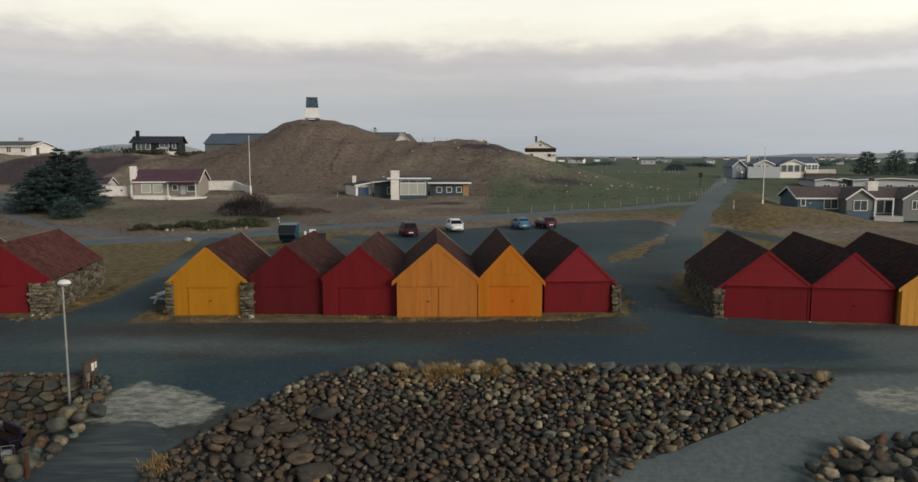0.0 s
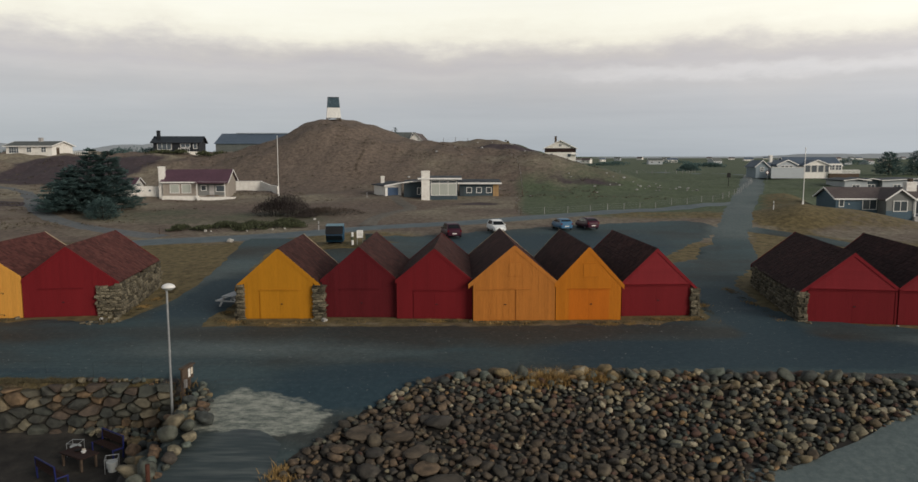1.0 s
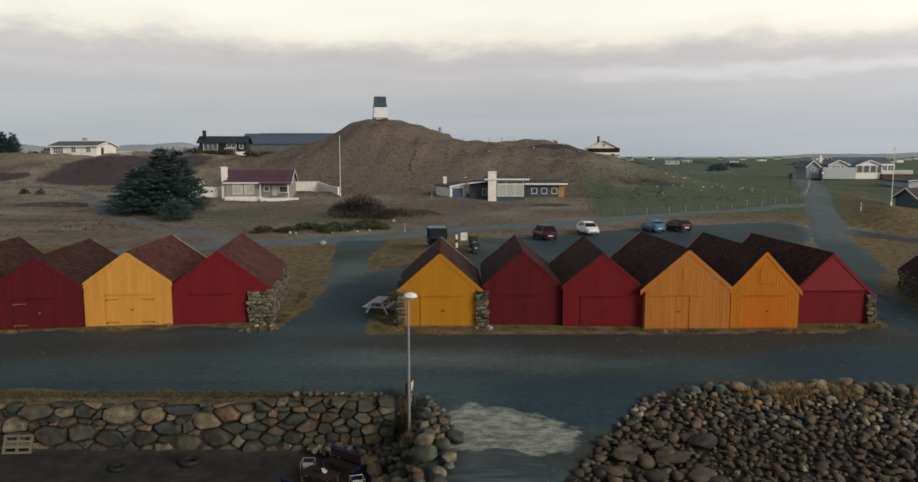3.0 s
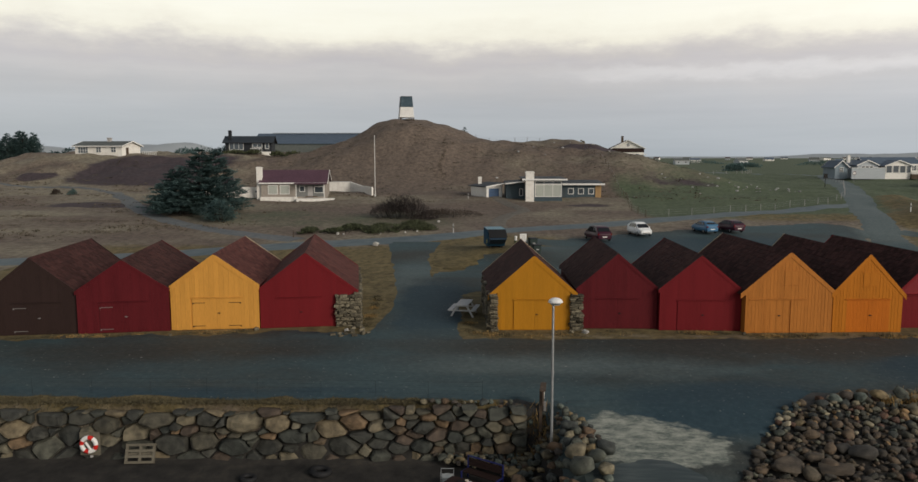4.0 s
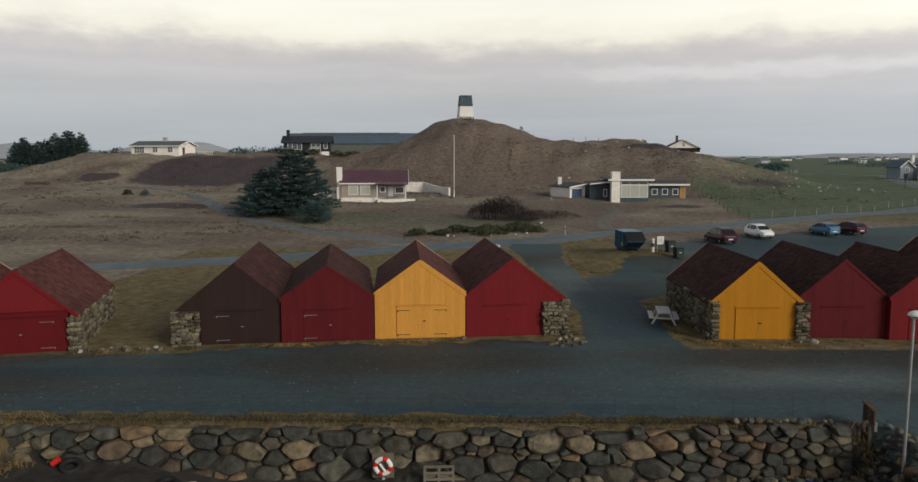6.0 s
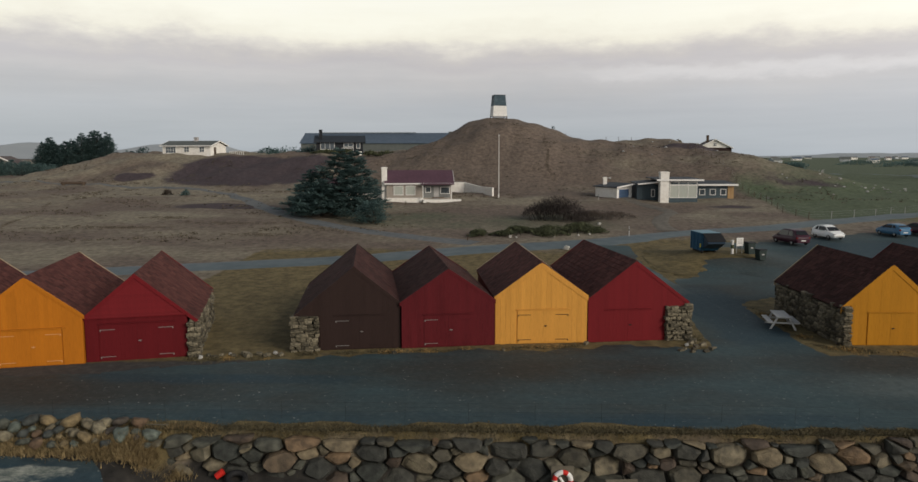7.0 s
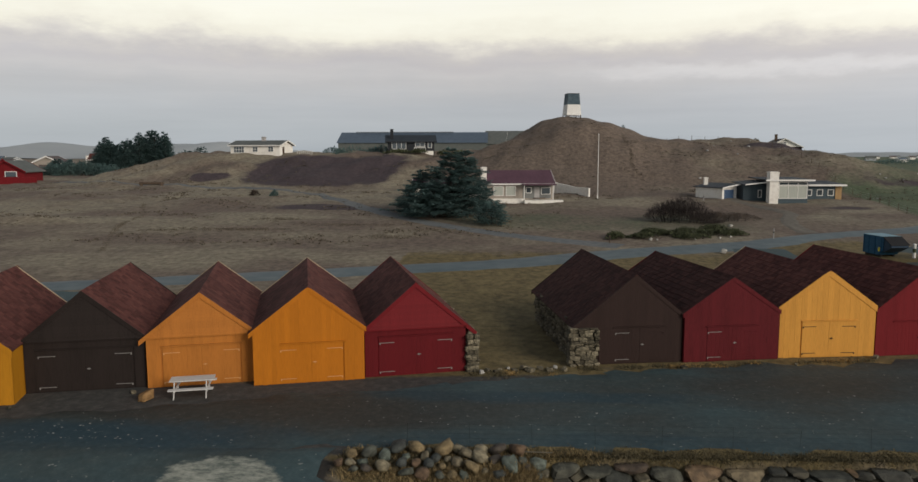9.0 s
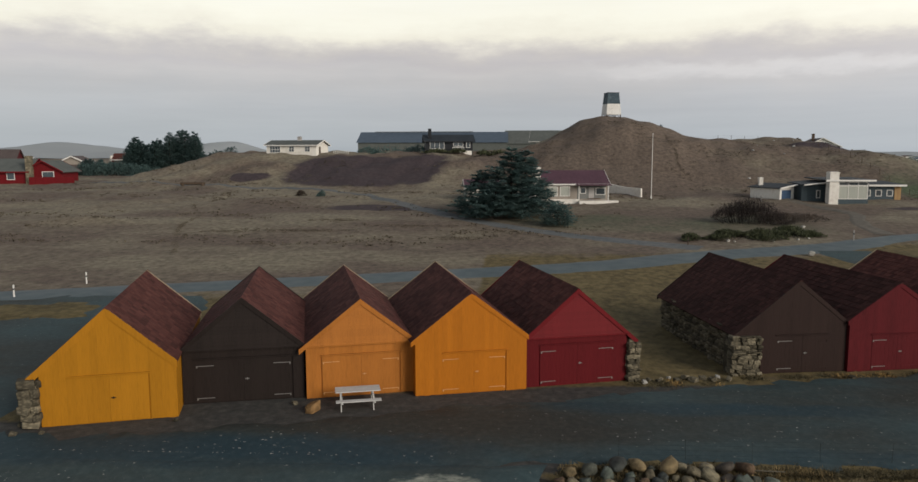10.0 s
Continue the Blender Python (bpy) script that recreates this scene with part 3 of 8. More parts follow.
def wear(ob):
    """Where the asphalt is freshly tarred, dusty or washed pale."""
    me = ob.data
    co = np.zeros(len(me.vertices) * 3)
    me.vertices.foreach_get("co", co)
    x, y = co[0::3], co[1::3]
    tar = bell(x, y, 10.5, 39.2, 12, 3.2, 4) + bell(x, y, 14, 50, 2.4, 9, 4) + 0.8 * bell(x, y, -23, 55, 3, 10, 4) + 0.8 * bell(x, y, -9, 34.5, 6, 3.2, 4) + 0.58 * bell(x, y, -38, 35.5, 20, 0.8, 6) + 0.8 * bell(x, y, 3.3, 46.6, 1.6, 1.2, 4) + 0.7 * bell(x, y, 5, 82, 16, 9, 4) + 0.75 * bell(x, y, -73, 35.6, 14, 1.8, 4) + 0.6 * bell(x, y, -52, 40.5, 8, 1.2, 4) + 0.9 * bell(x, y, -62, 29, 12, 3.6, 4)
    dust = 0.85 * bell(x, y, -4, 43.8, 18, 4.0) + 0.66 * bell(x, y, -38, 42.6, 14, 3.4) + 0.86 * bell(x, y, -64, 38.4, 13, 3.2) + 0.6 * bell(x, y, -58, 29.5, 9, 3.0, 4)
    pale = 0.9 * bell(x, y, 29, 38.6, 9, 5, 4) + 0.62 * bell(x, y, -15, 40.4, 10, 2.6, 3) + 0.6 * bell(x, y, -26, 66, 4, 10) + 0.85 * sstep(78, 92, y) * np.exp(-(dist_line(x, y, [(24, 78.5), (31.1, 96.7), (41.8, 122), (63, 173), (78, 218), (60, 270)]) / 3.4) ** 4)
    crust = 0.92 * bell(x, y, -14.6, 31.8, 3.0, 1.9) + 0.6 * bell(x, y, -12.0, 30.8, 2.2, 1.3) + 0.9 * bell(x, y, 21.5, 31.9, 4.4, 1.6, 2.6) + 0.95 * bell(x, y, -63.2, 32.4, 2.6, 1.6, 2.6) + 0.70 * bell(x, y, -55.4, 31.2, 2.8, 0.8)
    pale = np.where((x > 3) & (y < 34.4), 1.0, pale)
    for name, v in (("tar", tar), ("dust", dust), ("pale", pale), ("crust", crust)):
        at = me.attributes.new(name, "FLOAT", "POINT")
        at.data.foreach_set("value", np.clip(v, 0, 1).astype(np.float32))
    return ob


def road_strip(name, pts, mat, label, lift=0.04, across=6, kind="structure", category="road"):
    line = smooth_line(pts)
    bm = bmesh.new()
    rows = []
    rnd = random.Random(name)
    for i, p in enumerate(line):
        q = line[min(i + 1, len(line) - 1)] - line[max(i - 1, 0)]
        n = np.array([-q[1], q[0]]) / max(1e-6, np.hypot(q[0], q[1]))
        row = []
        for k in range(across + 1):
            s = (k / across - 0.5) * p[2]
            if k in (0, across):
                s += rnd.uniform(-0.35, 0.30)
            x, y = p[0] + n[0] * s, p[1] + n[1] * s
            edge = -0.10 if k in (0, across) else 0.0
            row.append(bm.verts.new((x, y, zat(x, y) + lift + edge)))
        rows.append(row)
    for a, b in zip(rows[:-1], rows[1:]):
        for k in range(across):
            bm.faces.new((a[k], a[k + 1], b[k + 1], b[k]))
    bmesh.ops.recalc_face_normals(bm, faces=list(bm.faces))
    if bm.faces[0].normal.z < 0:
        bmesh.ops.reverse_faces(bm, faces=list(bm.faces))
    ob = wear(part(name, bm, mat, smooth=True))
    return tagged(ob, label, category, kind=kind)


def patch(name, outline, mat, label, lift=0.03, step=1.0, category="pavement", wobble=0.5):
    """A surface with an uneven outline laid on the land."""
    rnd = random.Random(name)
    pts = [np.array((p[0], p[1], 0.0)) for p in outline]
    pts.append(pts[0])
    edge = smooth_line([tuple(p) for p in pts], 0.7)[:-1]
    edge = [(p[0] + rnd.uniform(-wobble, wobble) * 0.5, p[1] + rnd.uniform(-wobble, wobble) * 0.5) for p in edge]
    bm = bmesh.new()
    vs = [bm.verts.new((x, y, 0)) for x, y in edge]
    bm.faces.new(vs)
    xs, ys = [p[0] for p in edge], [p[1] for p in edge]
    for lo, hi, axis in ((min(xs), max(xs), (1, 0, 0)), (min(ys), max(ys), (0, 1, 0))):
        for v in np.arange(lo + step / 2, hi, step):
            bmesh.ops.bisect_plane(bm, geom=list(bm.verts) + list(bm.edges) + list(bm.faces), plane_co=Vector(axis) * v, plane_no=axis)
    for v in bm.verts:
        v.co.z = zat(v.co.x, v.co.y) + (lift if not v.is_boundary else lift - 0.06)
    bm.normal_update()
    if sum(f.normal.z for f in bm.faces) < 0:
        bmesh.ops.reverse_faces(bm, faces=list(bm.faces))
    ob = wear(part(name, bm, mat, smooth=True))
    return tagged(ob, label, category, kind="structure")


# ---- roads and paved ground ----
road_strip("road", [(-150, 52, 5.0), (-110, 59.5, 5.0), (-86, 66.3, 5.0), (-66, 72.2, 5.2), (-52, 76.6, 5.4), (-40, 82.4, 5.6), (-27, 87.2, 5.6), (-16, 93.3, 3.8), (-4.6, 97.2, 4.2), (8.7, 103.6, 4.6), (25, 111, 4.2), (36, 116.5, 4.0), (41, 119, 3)], M["road"], "worn grey asphalt road running behind the boathouses")
patch("pavement_yard", [(11.2, 47.5), (16, 46.5), (16.8, 56), (18.5, 62), (23, 69), (25.4, 76), (25.6, 80), (21.5, 80), (18.5, 73), (14, 68.5), (12.2, 62)], M["asphalt"], "asphalt yard between the boathouse groups", lift=0.045, wobble=0.6)
road_strip("road_lane", [(22.2, 73, 4.8), (24.0, 78.5, 4.8), (27.5, 88.5, 4.5), (31.1, 96.7, 4.6), (35.4, 107.5, 4.5), (41.8, 122, 4.7), (52, 145, 5.3), (63, 173, 5.8), (74.8, 201, 6.2), (78, 218, 6), (70, 245, 5), (60, 270, 5)], M["asphalt"], "pale asphalt lane climbing to the houses inland", lift=0.06)
road_strip("road_branch", [(31, 92, 4.0), (35.5, 86, 4.0), (38.5, 79, 4.0), (48, 72, 4.0), (75, 68, 4.0)], M["asphalt"], "narrow asphalt branch behind the red boathouses", lift=0.05)
road_strip("road_link", [(-24.2, 43.5, 9), (-24.1, 47, 6.6), (-24.0, 54, 4.6), (-25.3, 66, 3.8), (-26.3, 75, 4.4), (-26.6, 85, 7)], M["asphalt"], "asphalt link between the boathouse rows", lift=0.05)
road_strip("track", [(-40, 86.5, 4), (-48, 91, 3.2), (-54, 95, 3.0), (-61, 101.3, 3.0), (-69, 111.7, 3.2), (-77.5, 125, 3.0), (-87, 138, 2.2), (-98, 145.5, 1.5), (-112, 150, 1.2), (-128, 153.5, 1.0), (-150, 165, 1.0)], M["gravel_path"], "gravel track winding up past the dark spruce")
road_strip("drive", [(-17, 95, 3.0), (-16.5, 101, 2.6), (-15, 106, 2.4), (-12.5, 112, 2.4), (-14.5, 119, 2.4), (-16, 126, 2.6)], M["drive_gravel"], "gravel drive curving up to the grey house")
patch("pavement_west", [(-81, 37), (-82, 48), (-81, 56), (-84, 63.5), (-100, 61), (-125, 52), (-125, 36), (-100, 34.5)], M["asphalt"], "asphalt yard beyond the end boathouse", lift=0.05, step=2.0)
M["verge_grass"] = material("olive_verge_grass", [(0.046, 0.038, 0.018), (0.122, 0.095, 0.042), (0.215, 0.165, 0.076)], scale=2.0, big=0.4, rough=0.95, bump=0.4, detail=12)
patch("verge_west", [(-88.5, 56.5), (-90, 60.2), (-96, 59.6), (-104, 57), (-100, 55.5), (-93, 55.6)], M["verge_grass"], "small rough grass island in the asphalt", lift=0.10, category="grass verge", wobble=0.9, step=1.0)
patch("verge_skip", [(-23.9, 71.8), (-22.3, 69.1), (-19.8, 70.5), (-19.0, 73.6), (-15.8, 74.2), (-13.7, 74.9), (-14.0, 78), (-12, 81.5), (-14, 84.5), (-19.4, 85.0), (-21.6, 85.0), (-23.2, 79.4)], M["verge_grass"], "rough grass island round the waste skip", lift=0.09, category="grass verge", wobble=0.9)
patch("pavement_parking", [(-12, 63), (-19, 72), (-17, 79), (-15, 86.5), (-8, 88), (2, 92.5), (10, 95), (18, 97.5), (25, 98.5), (28, 93), (25.5, 88), (20, 80), (15, 72), (12, 62)], M["asphalt"], "dark asphalt car park behind the boathouses", lift=0.05, step=1.5, wobble=0.8)
patch("pavement_quay", [(-130, 32), (-100, 32.6), (-70, 33.2), (-63, 34.4), (-58.6, 34.9), (-56, 34.95), (-36, 34.95), (-21, 34.85), (-17, 34.6), (-9, 34.0), (-3, 36.0), (17, 35.5), (40, 35.2), (60, 35), (60, 43.5), (25, 44.2), (14, 52), (8, 46.4), (-20, 45.6), (-26.5, 46.3), (-29.2, 47.4), (-33, 47.2), (-36, 46.2), (-40, 46.3), (-46, 45.1), (-52, 43.7), (-66, 39.6), (-78, 36.6), (-88, 40), (-120, 50)], M["asphalt"], "dark worn asphalt quay in front of the boathouses", lift=0.06, step=1.0, wobble=0.9)
patch("pavement_link_yard", [(-24.6, 58), (-23.6, 67), (-20.8, 69.6), (-18.8, 78), (-16.4, 84), (-11, 82), (-11, 63), (-18.6, 60.2), (-20.8, 58), (-21.0, 49), (-21.5, 45.5), (-24.6, 45)], M["asphalt"], "asphalt joining the link road and car park", lift=0.046, wobble=0.6)
patch("pavement_slip", [(-16.2, 29.6), (-14, 30.3), (-12.4, 29.8), (-11.9, 28), (-12.3, 9), (-17, 9), (-16.5, 26)], material("wet_slip_concrete", [(0.026, 0.038, 0.042), (0.050, 0.066, 0.068), (0.115, 0.13, 0.125)], scale=1.4, big=0.3, rough=0.5, bump=0.1, detail=9, stretch=(0.5, 4, 1)), "dark wet lower slipway with pale streaks", lift=0.10, category="slipway", wobble=0.1)
patch("pavement_slipwest", [(-59.6, 34.7), (-59.8, 32.8), (-57.5, 32.3), (-54.6, 32.1), (-53.2, 31.5), (-52.4, 27), (-80, 27), (-80, 34.0), (-72, 34.6)], M["asphalt"], "worn asphalt edge with broken concrete", lift=0.075, wobble=0.3, step=0.7)
patch("pavement_slipside", [(-17.2, 34.8), (-6.5, 35.4), (-9.0, 31.6), (-10.4, 29.6), (-12.0, 26), (-12.5, 9), (-18, 9), (-17.6, 28)], M["asphalt"], "worn asphalt running down beside the slipway", lift=0.045, wobble=0.3, step=0.6)
patch("pavement_ramp", [(-17.0, 29.4), (-14.5, 29.9), (-12.8, 29.2), (-12.3, 28), (-12.4, 26), (-12.7, 9), (-17.5, 9), (-17, 26)], M["concrete"], "grey concrete slipway between the rock banks", lift=0.06, category="slipway", wobble=0.3)
patch("pavement_ramp_east", [(17.2, 34.0), (19, 35.2), (34, 35.6), (34, 9), (4, 9), (4.6, 25.5), (8.5, 28), (12, 30)], M["asphalt"], "pale concrete slipway beside the rock bank", lift=0.09, category="slipway", wobble=0.15)
water = part("water", boxed(-600, 600, -120, 12, -6.6, -3.4), glass("dark_harbour_water", (0.02, 0.03, 0.035)))
tagged(water, "dark calm harbour water", "water", kind="structure")


# ---- boathouses ----
def block_meshes(n, seed, mat, rough=0.14):
    """A few worn stone blocks of unit size that many stones share."""
    rnd = random.Random(seed)
    made = []
    for k in range(n):
        bm = boxed(-0.5, 0.5, -0.5, 0.5, -0.5, 0.5)
        for v in bm.verts:
            v.co += Vector([rnd.uniform(-rough, rough) for _ in range(3)])
        bmesh.ops.bevel(bm, geom=list(bm.edges), offset=0.09, segments=2, affect="EDGES", profile=0.5)
        for f in bm.faces:
            f.smooth = f.calc_area() < 0.1
        me = bpy.data.meshes.new("stone")
        bm.to_mesh(me)
        bm.free()
        me.materials.append(mat)
        made.append(me)
    return made


BLOCKS = block_meshes(14, 3, M["stone"], 0.15)


def stone_face(parent, p0, p1, top, seed, depth=0.42, course=(0.15, 0.33), length=(0.26, 0.74)):
    """Courses of stones along a line in the parent's ground plan; top: the wall's height along the line (0 to 1)."""
    rnd = random.Random(seed)
    p0, p1 = Vector((*p0, 0)), Vector((*p1, 0))
    run, along = (p1 - p0).length, (p1 - p0).normalized()
    turn = math.atan2(along.y, along.x)
    z = 0.0
    while z < 2.6:
        h = rnd.uniform(*course)
        s = rnd.uniform(-0.2, 0.0)
        while s < run - 0.05:
            ln = rnd.uniform(*length)
            lo, hi = max(s, -0.04), min(s + ln, run + 0.04)
            s += ln
            ln, c = hi - lo, (lo + hi) / 2
            if ln > 0.12 and z + h * 0.6 <= top(min(1.0, max(0.0, c / run))):
                hh = h * rnd.uniform(0.82, 1.12)
                m = Matrix.LocRotScale(p0 + along * c + Vector((rnd.uniform(-0.05, 0.05), rnd.uniform(-0.05, 0.05), z + h / 2)),
                                       Euler((rnd.uniform(-.08, .08), rnd.uniform(-.09, .09), turn + rnd.uniform(-.1, .1))),
                                       (ln * rnd.uniform(0.9, 1.08), depth * rnd.uniform(0.85, 1.12), hh))
                share("stone", rnd.choice(BLOCKS), parent, m)
        z += h * 0.93


def tiles(name, parent, mat, x_top, z_top, x_low, z_low, y0, y1, size=0.36):
    """A roof slope of overlapping tiles: every tile an island of its own, on a boarded base."""
    run = Vector((x_low - x_top, 0, z_low - z_top))
    n = max(4, int(run.length / size))
    m = max(4, int((y1 - y0) / size))
    nrm = Vector((-run.z, 0, run.x)).normalized()
    if nrm.z < 0:
        nrm = -nrm
    rnd = random.Random(int(x_low * 100) + int(y1 * 10))
    vs, fs = [], []
    top = Vector((x_top, 0, z_top))

    def slab(a, b, ya, yb, ta, tb):
        i = len(vs)
        A, B = top + run * a, top + run * b
        for y in (ya, yb):
            for p, t in ((A, ta), (B, tb)):
                for lift in (t - 0.035, t):
                    q = p + nrm * lift
                    vs.append((q.x, y, q.z))
        fs.extend([(i + k for k in q) for q in ((1, 3, 7, 5), (0, 4, 6, 2), (2, 6, 7, 3), (0, 2, 3, 1), (4, 5, 7, 6), (0, 1, 5, 4))])
    i = len(vs)
    slab(0, 1, y0, y1, 0.0, 0.0)
    for r in range(n):
        for c in range(m):
            w = (y1 - y0) / m
            j = rnd.uniform(-0.004, 0.006)
            slab(r / n, min(1.0, (r + 1.12) / n), y0 + c * w + 0.006, y0 + (c + 1) * w - 0.006, 0.035 + j, 0.052 + j)
    me = bpy.data.meshes.new(name)
    me.from_pydata(vs, [], [tuple(f) for f in fs])
    bm = bmesh.new()
    bm.from_mesh(me)
    bmesh.ops.recalc_face_normals(bm, faces=list(bm.faces))
    bm.to_mesh(me)
    bm.free()
    me.materials.append(mat)
    ob = new(name, me)
    ob.parent = parent
    return ob


def boathouse(fl, fr, hr, he, length, wall, label, roof="tile_red", clad="plank", over=(0.15, 0.15), door=(0.0, 2.5, 1.85), hinge=None, hatch=False,
              trim=None, barge=0.20, inset_l=0.0, inset_r=0.0, lintel=None, hinge_r=None, door_batten=False, stone_l=False, stone_r=False, pillar_l=False, pillar_r=False, low=None, board=0.21, batten=False, seed=1, side=None, turn=None, pier=((0.09, 0.25), (0.24, 0.66))):
    fl, fr = Vector(fl), Vector(fr)
    mid, w = (fl + fr) / 2, (fr - fl).length
    ang = math.degrees(math.atan2(fr.y - fl.y, fr.x - fl.x)) if turn is None else turn
    e = thing("boathouse", pose(mid.x, mid.y, zat(mid.x, mid.y + 4) * 0.0, 0, 0, ang), label, "boathouse", "boathouses along the quay")
    rnd = random.Random(seed)
    half = w / 2
    s = (hr - he) / half
    trim = M[trim or wall]
    back_trim = M["pale_verge"] if wall in ("yellow", "ochre", "orange", "cream_yellow") else trim
    wm, lm = M[wall], M[low or wall]
    line = lambda x: hr - 0.10 - s * abs(x)
    t = 0.05
    # carcass: side walls, back wall and the boards behind the planks
    for name, x0, x1 in (("side_wall", -half, -half + 0.12), ("side_wall", half - 0.12, half)):
        part(name, boxed(x0, x1, t + 0.12, length - 0.12, 0, line(half)), M[side or wall], e)
    outline = [(-half, 0), (half, 0), (half, line(half)), (0, line(0)), (-half, line(half))]
    outline[0:2] = [(-half + inset_l, 0), (half - inset_r, 0)]
    if inset_l:
        outline[0:1] = [(-half, he - 0.7), (-half + inset_l, he - 0.7), (-half + inset_l, 0)]
    if inset_r:
        k = 1 if not inset_l else 3
        outline[k:k + 1] = [(half - inset_r, 0), (half - inset_r, he - 0.7), (half, he - 0.7)]
    part("backing", prism(bmesh.new(), outline, "y", t, t + 0.1), wm, e)
    part("back_wall", prism(bmesh.new(), [(-half, 0), (half, 0), (half, line(half)), (0, line(0)), (-half, line(half))], "y", length - 0.12, length), wm, e)
    # front of single boards
    dx, dw, dh = door
    gap = 0.003 if board > 0.28 else 0.0008
    pier_top = lambda x: line(x) - 0.30
    zb = he if clad == "clap" else 0.0
    x = -half
    while x < half - 0.02:
        b = min(board * rnd.uniform(0.92, 1.08), half - x)
        a0, a1 = x + gap, x + b - gap
        in_door = abs((a0 + a1) / 2 - dx) < dw / 2
        z0 = dh + 0.06 if in_door else rnd.uniform(0.0, 0.05)
        if a0 < -half + inset_l:
            z0 = he - 0.75
        if a1 > half - inset_r:
            z0 = he - 0.75
        tops = (line(a0), line(a1)) if clad != "clap" else (he, he)
        pts = [(a0, z0), (a1, z0), (a1, tops[1])]
        if clad != "clap" and a0 < 0 < a1:
            pts.append((0, line(0)))
        pts.append((a0, tops[0]))
        if tops[0] > z0 and tops[1] > z0:
            y = rnd.uniform(-0.002, 0.003)
            part("plank", prism(bmesh.new(), pts, "y", y, t + 0.003), lm if clad == "clap" else wm, e)
            if batten and (not in_door or z0 > 1):
                c = a1
                if abs(c) < half - 0.05 and line(c) > z0:
                    part("batten", prism(bmesh.new(), [(c - 0.02, z0), (c + 0.02, z0), (c + 0.02, line(c + 0.02)), (c - 0.02, line(c - 0.02))], "y", -0.009, 0.0), wm, e)
        x += b
    if clad == "clap":
        z, k = he - 0.06, 0
        gx = half + over[1] - 0.05
        while z < line(0) - 0.12:
            h = 0.165
            wl = max(0.03, (hr - 0.10 - z) / s)
            wh = max(0.02, (hr - 0.10 - z - h) / s)
            wl, wh = min(wl, half + max(0, over[0]) - 0.05), min(wh, half + max(0, over[0]) - 0.05)
            bm = bmesh.new()
            v = [bm.verts.new(p) for p in ((-wl, -0.062, z), (wl, -0.062, z), (wh, -0.025, z + h), (-wh, -0.025, z + h), (-wl, 0.01, z), (wl, 0.01, z), (wh, 0.01, z + h), (-wh, 0.01, z + h))]
            for q in ((0, 1, 2, 3), (0, 4, 5, 1), (4, 7, 6, 5), (1, 5, 6, 2), (0, 3, 7, 4), (3, 2, 6, 7)):
                bm.faces.new([v[i] for i in q])
            part("plank", bm, wm, e)
            z += h
        part("drip_board", boxed(-half - 0.02, half + 0.02, -0.085, 0.0, he - 0.12, he - 0.05), wm, e)
    # double door with its gap, lintel, hinges and handle
    for sg in (-1, 1):
        a, b = sorted((dx + sg * 0.002, dx + sg * (dw / 2 + 0.02)))
        leaf = bmesh.new()
        n = max(3, int((b - a) / 0.2))
        front = []
        for k in range(n):
            x0, x1 = a + (b - a) * k / n, a + (b - a) * (k + 1) / n
            front += [(x0, 0.005), (x0 + 0.004, 0.001), (x1 - 0.004, 0.001)]
        prism(leaf, front + [(b, 0.008), (b, 0.06), (a, 0.06)], "z", 0.05, dh)
        lf = part("door", leaf, lm, e)
        if door_batten:
            for xx in (a + 0.02, (a + b) / 2, b - 0.02):
                part("batten", boxed(xx - 0.025, xx + 0.025, -0.010, 0.008, 0.05, dh), lm, lf)
        if hinge:
            for z in (0.24, dh - 0.28):
                edge = dx + sg * (dw / 2 - 0.06)
                bm = boxed(*sorted((edge, edge - sg * 0.68)), -0.022, 0.009, z - 0.013, z + 0.013)
                box(bm, *sorted((edge, edge + sg * 0.05)), -0.024, 0.006, z - 0.08, z + 0.013)
                part("hinge", bm, M[hinge if sg < 0 or not hinge_r else hinge_r], lf, "long strap hinge")
    lx = lintel or (dx - dw / 2 - 0.1, dx + dw / 2 + 0.1)
    part("lintel", boxed(lx[0], lx[1], -0.055, 0.02, dh + 0.005, dh + 0.05), lm, e)
    bm = boxed(dx + 0.05, dx + 0.22, -0.05, -0.02, dh * 0.52, dh * 0.52 + 0.035)
    box(bm, dx + 0.12, dx + 0.15, -0.03, 0.01, dh * 0.52 - 0.04, dh * 0.52 + 0.06)
    part("door_handle", bm, M[hinge or "iron_dark"], e)
    if hatch:
        hx, h0, h1 = hatch
        bm = boxed(hx - 0.42, hx + 0.42, -0.026, 0.0, h0, h1)
        box(bm, hx - 0.01, hx + 0.01, -0.032, -0.026, h0, h1)
        box(bm, hx - 0.48, hx + 0.48, -0.045, 0.0, h1, h1 + 0.04)
        box(bm, hx - 0.48, hx + 0.48, -0.045, 0.0, h0 - 0.04, h0)
        part("hatch", bm, wm, e)
    # roof
    xl, xr = -half - over[0], half + over[1]
    for nm, xe in (("roof_slope", xl), ("roof_slope", xr)):
        tiles(nm, e, M[roof], 0.0, hr, xe, hr - s * abs(xe), -0.02, length + 0.20, size=0.30)
    bm = bmesh.new()
    y = -0.04
    while y < length + 0.1:
        prism(bm, [(-0.15, hr - 0.05), (0, hr + 0.085), (0.15, hr - 0.05), (0, hr + 0.02)], "y", y, y + 0.42)
        y += 0.40
    part("ridge_tile", bm, M[roof], e)
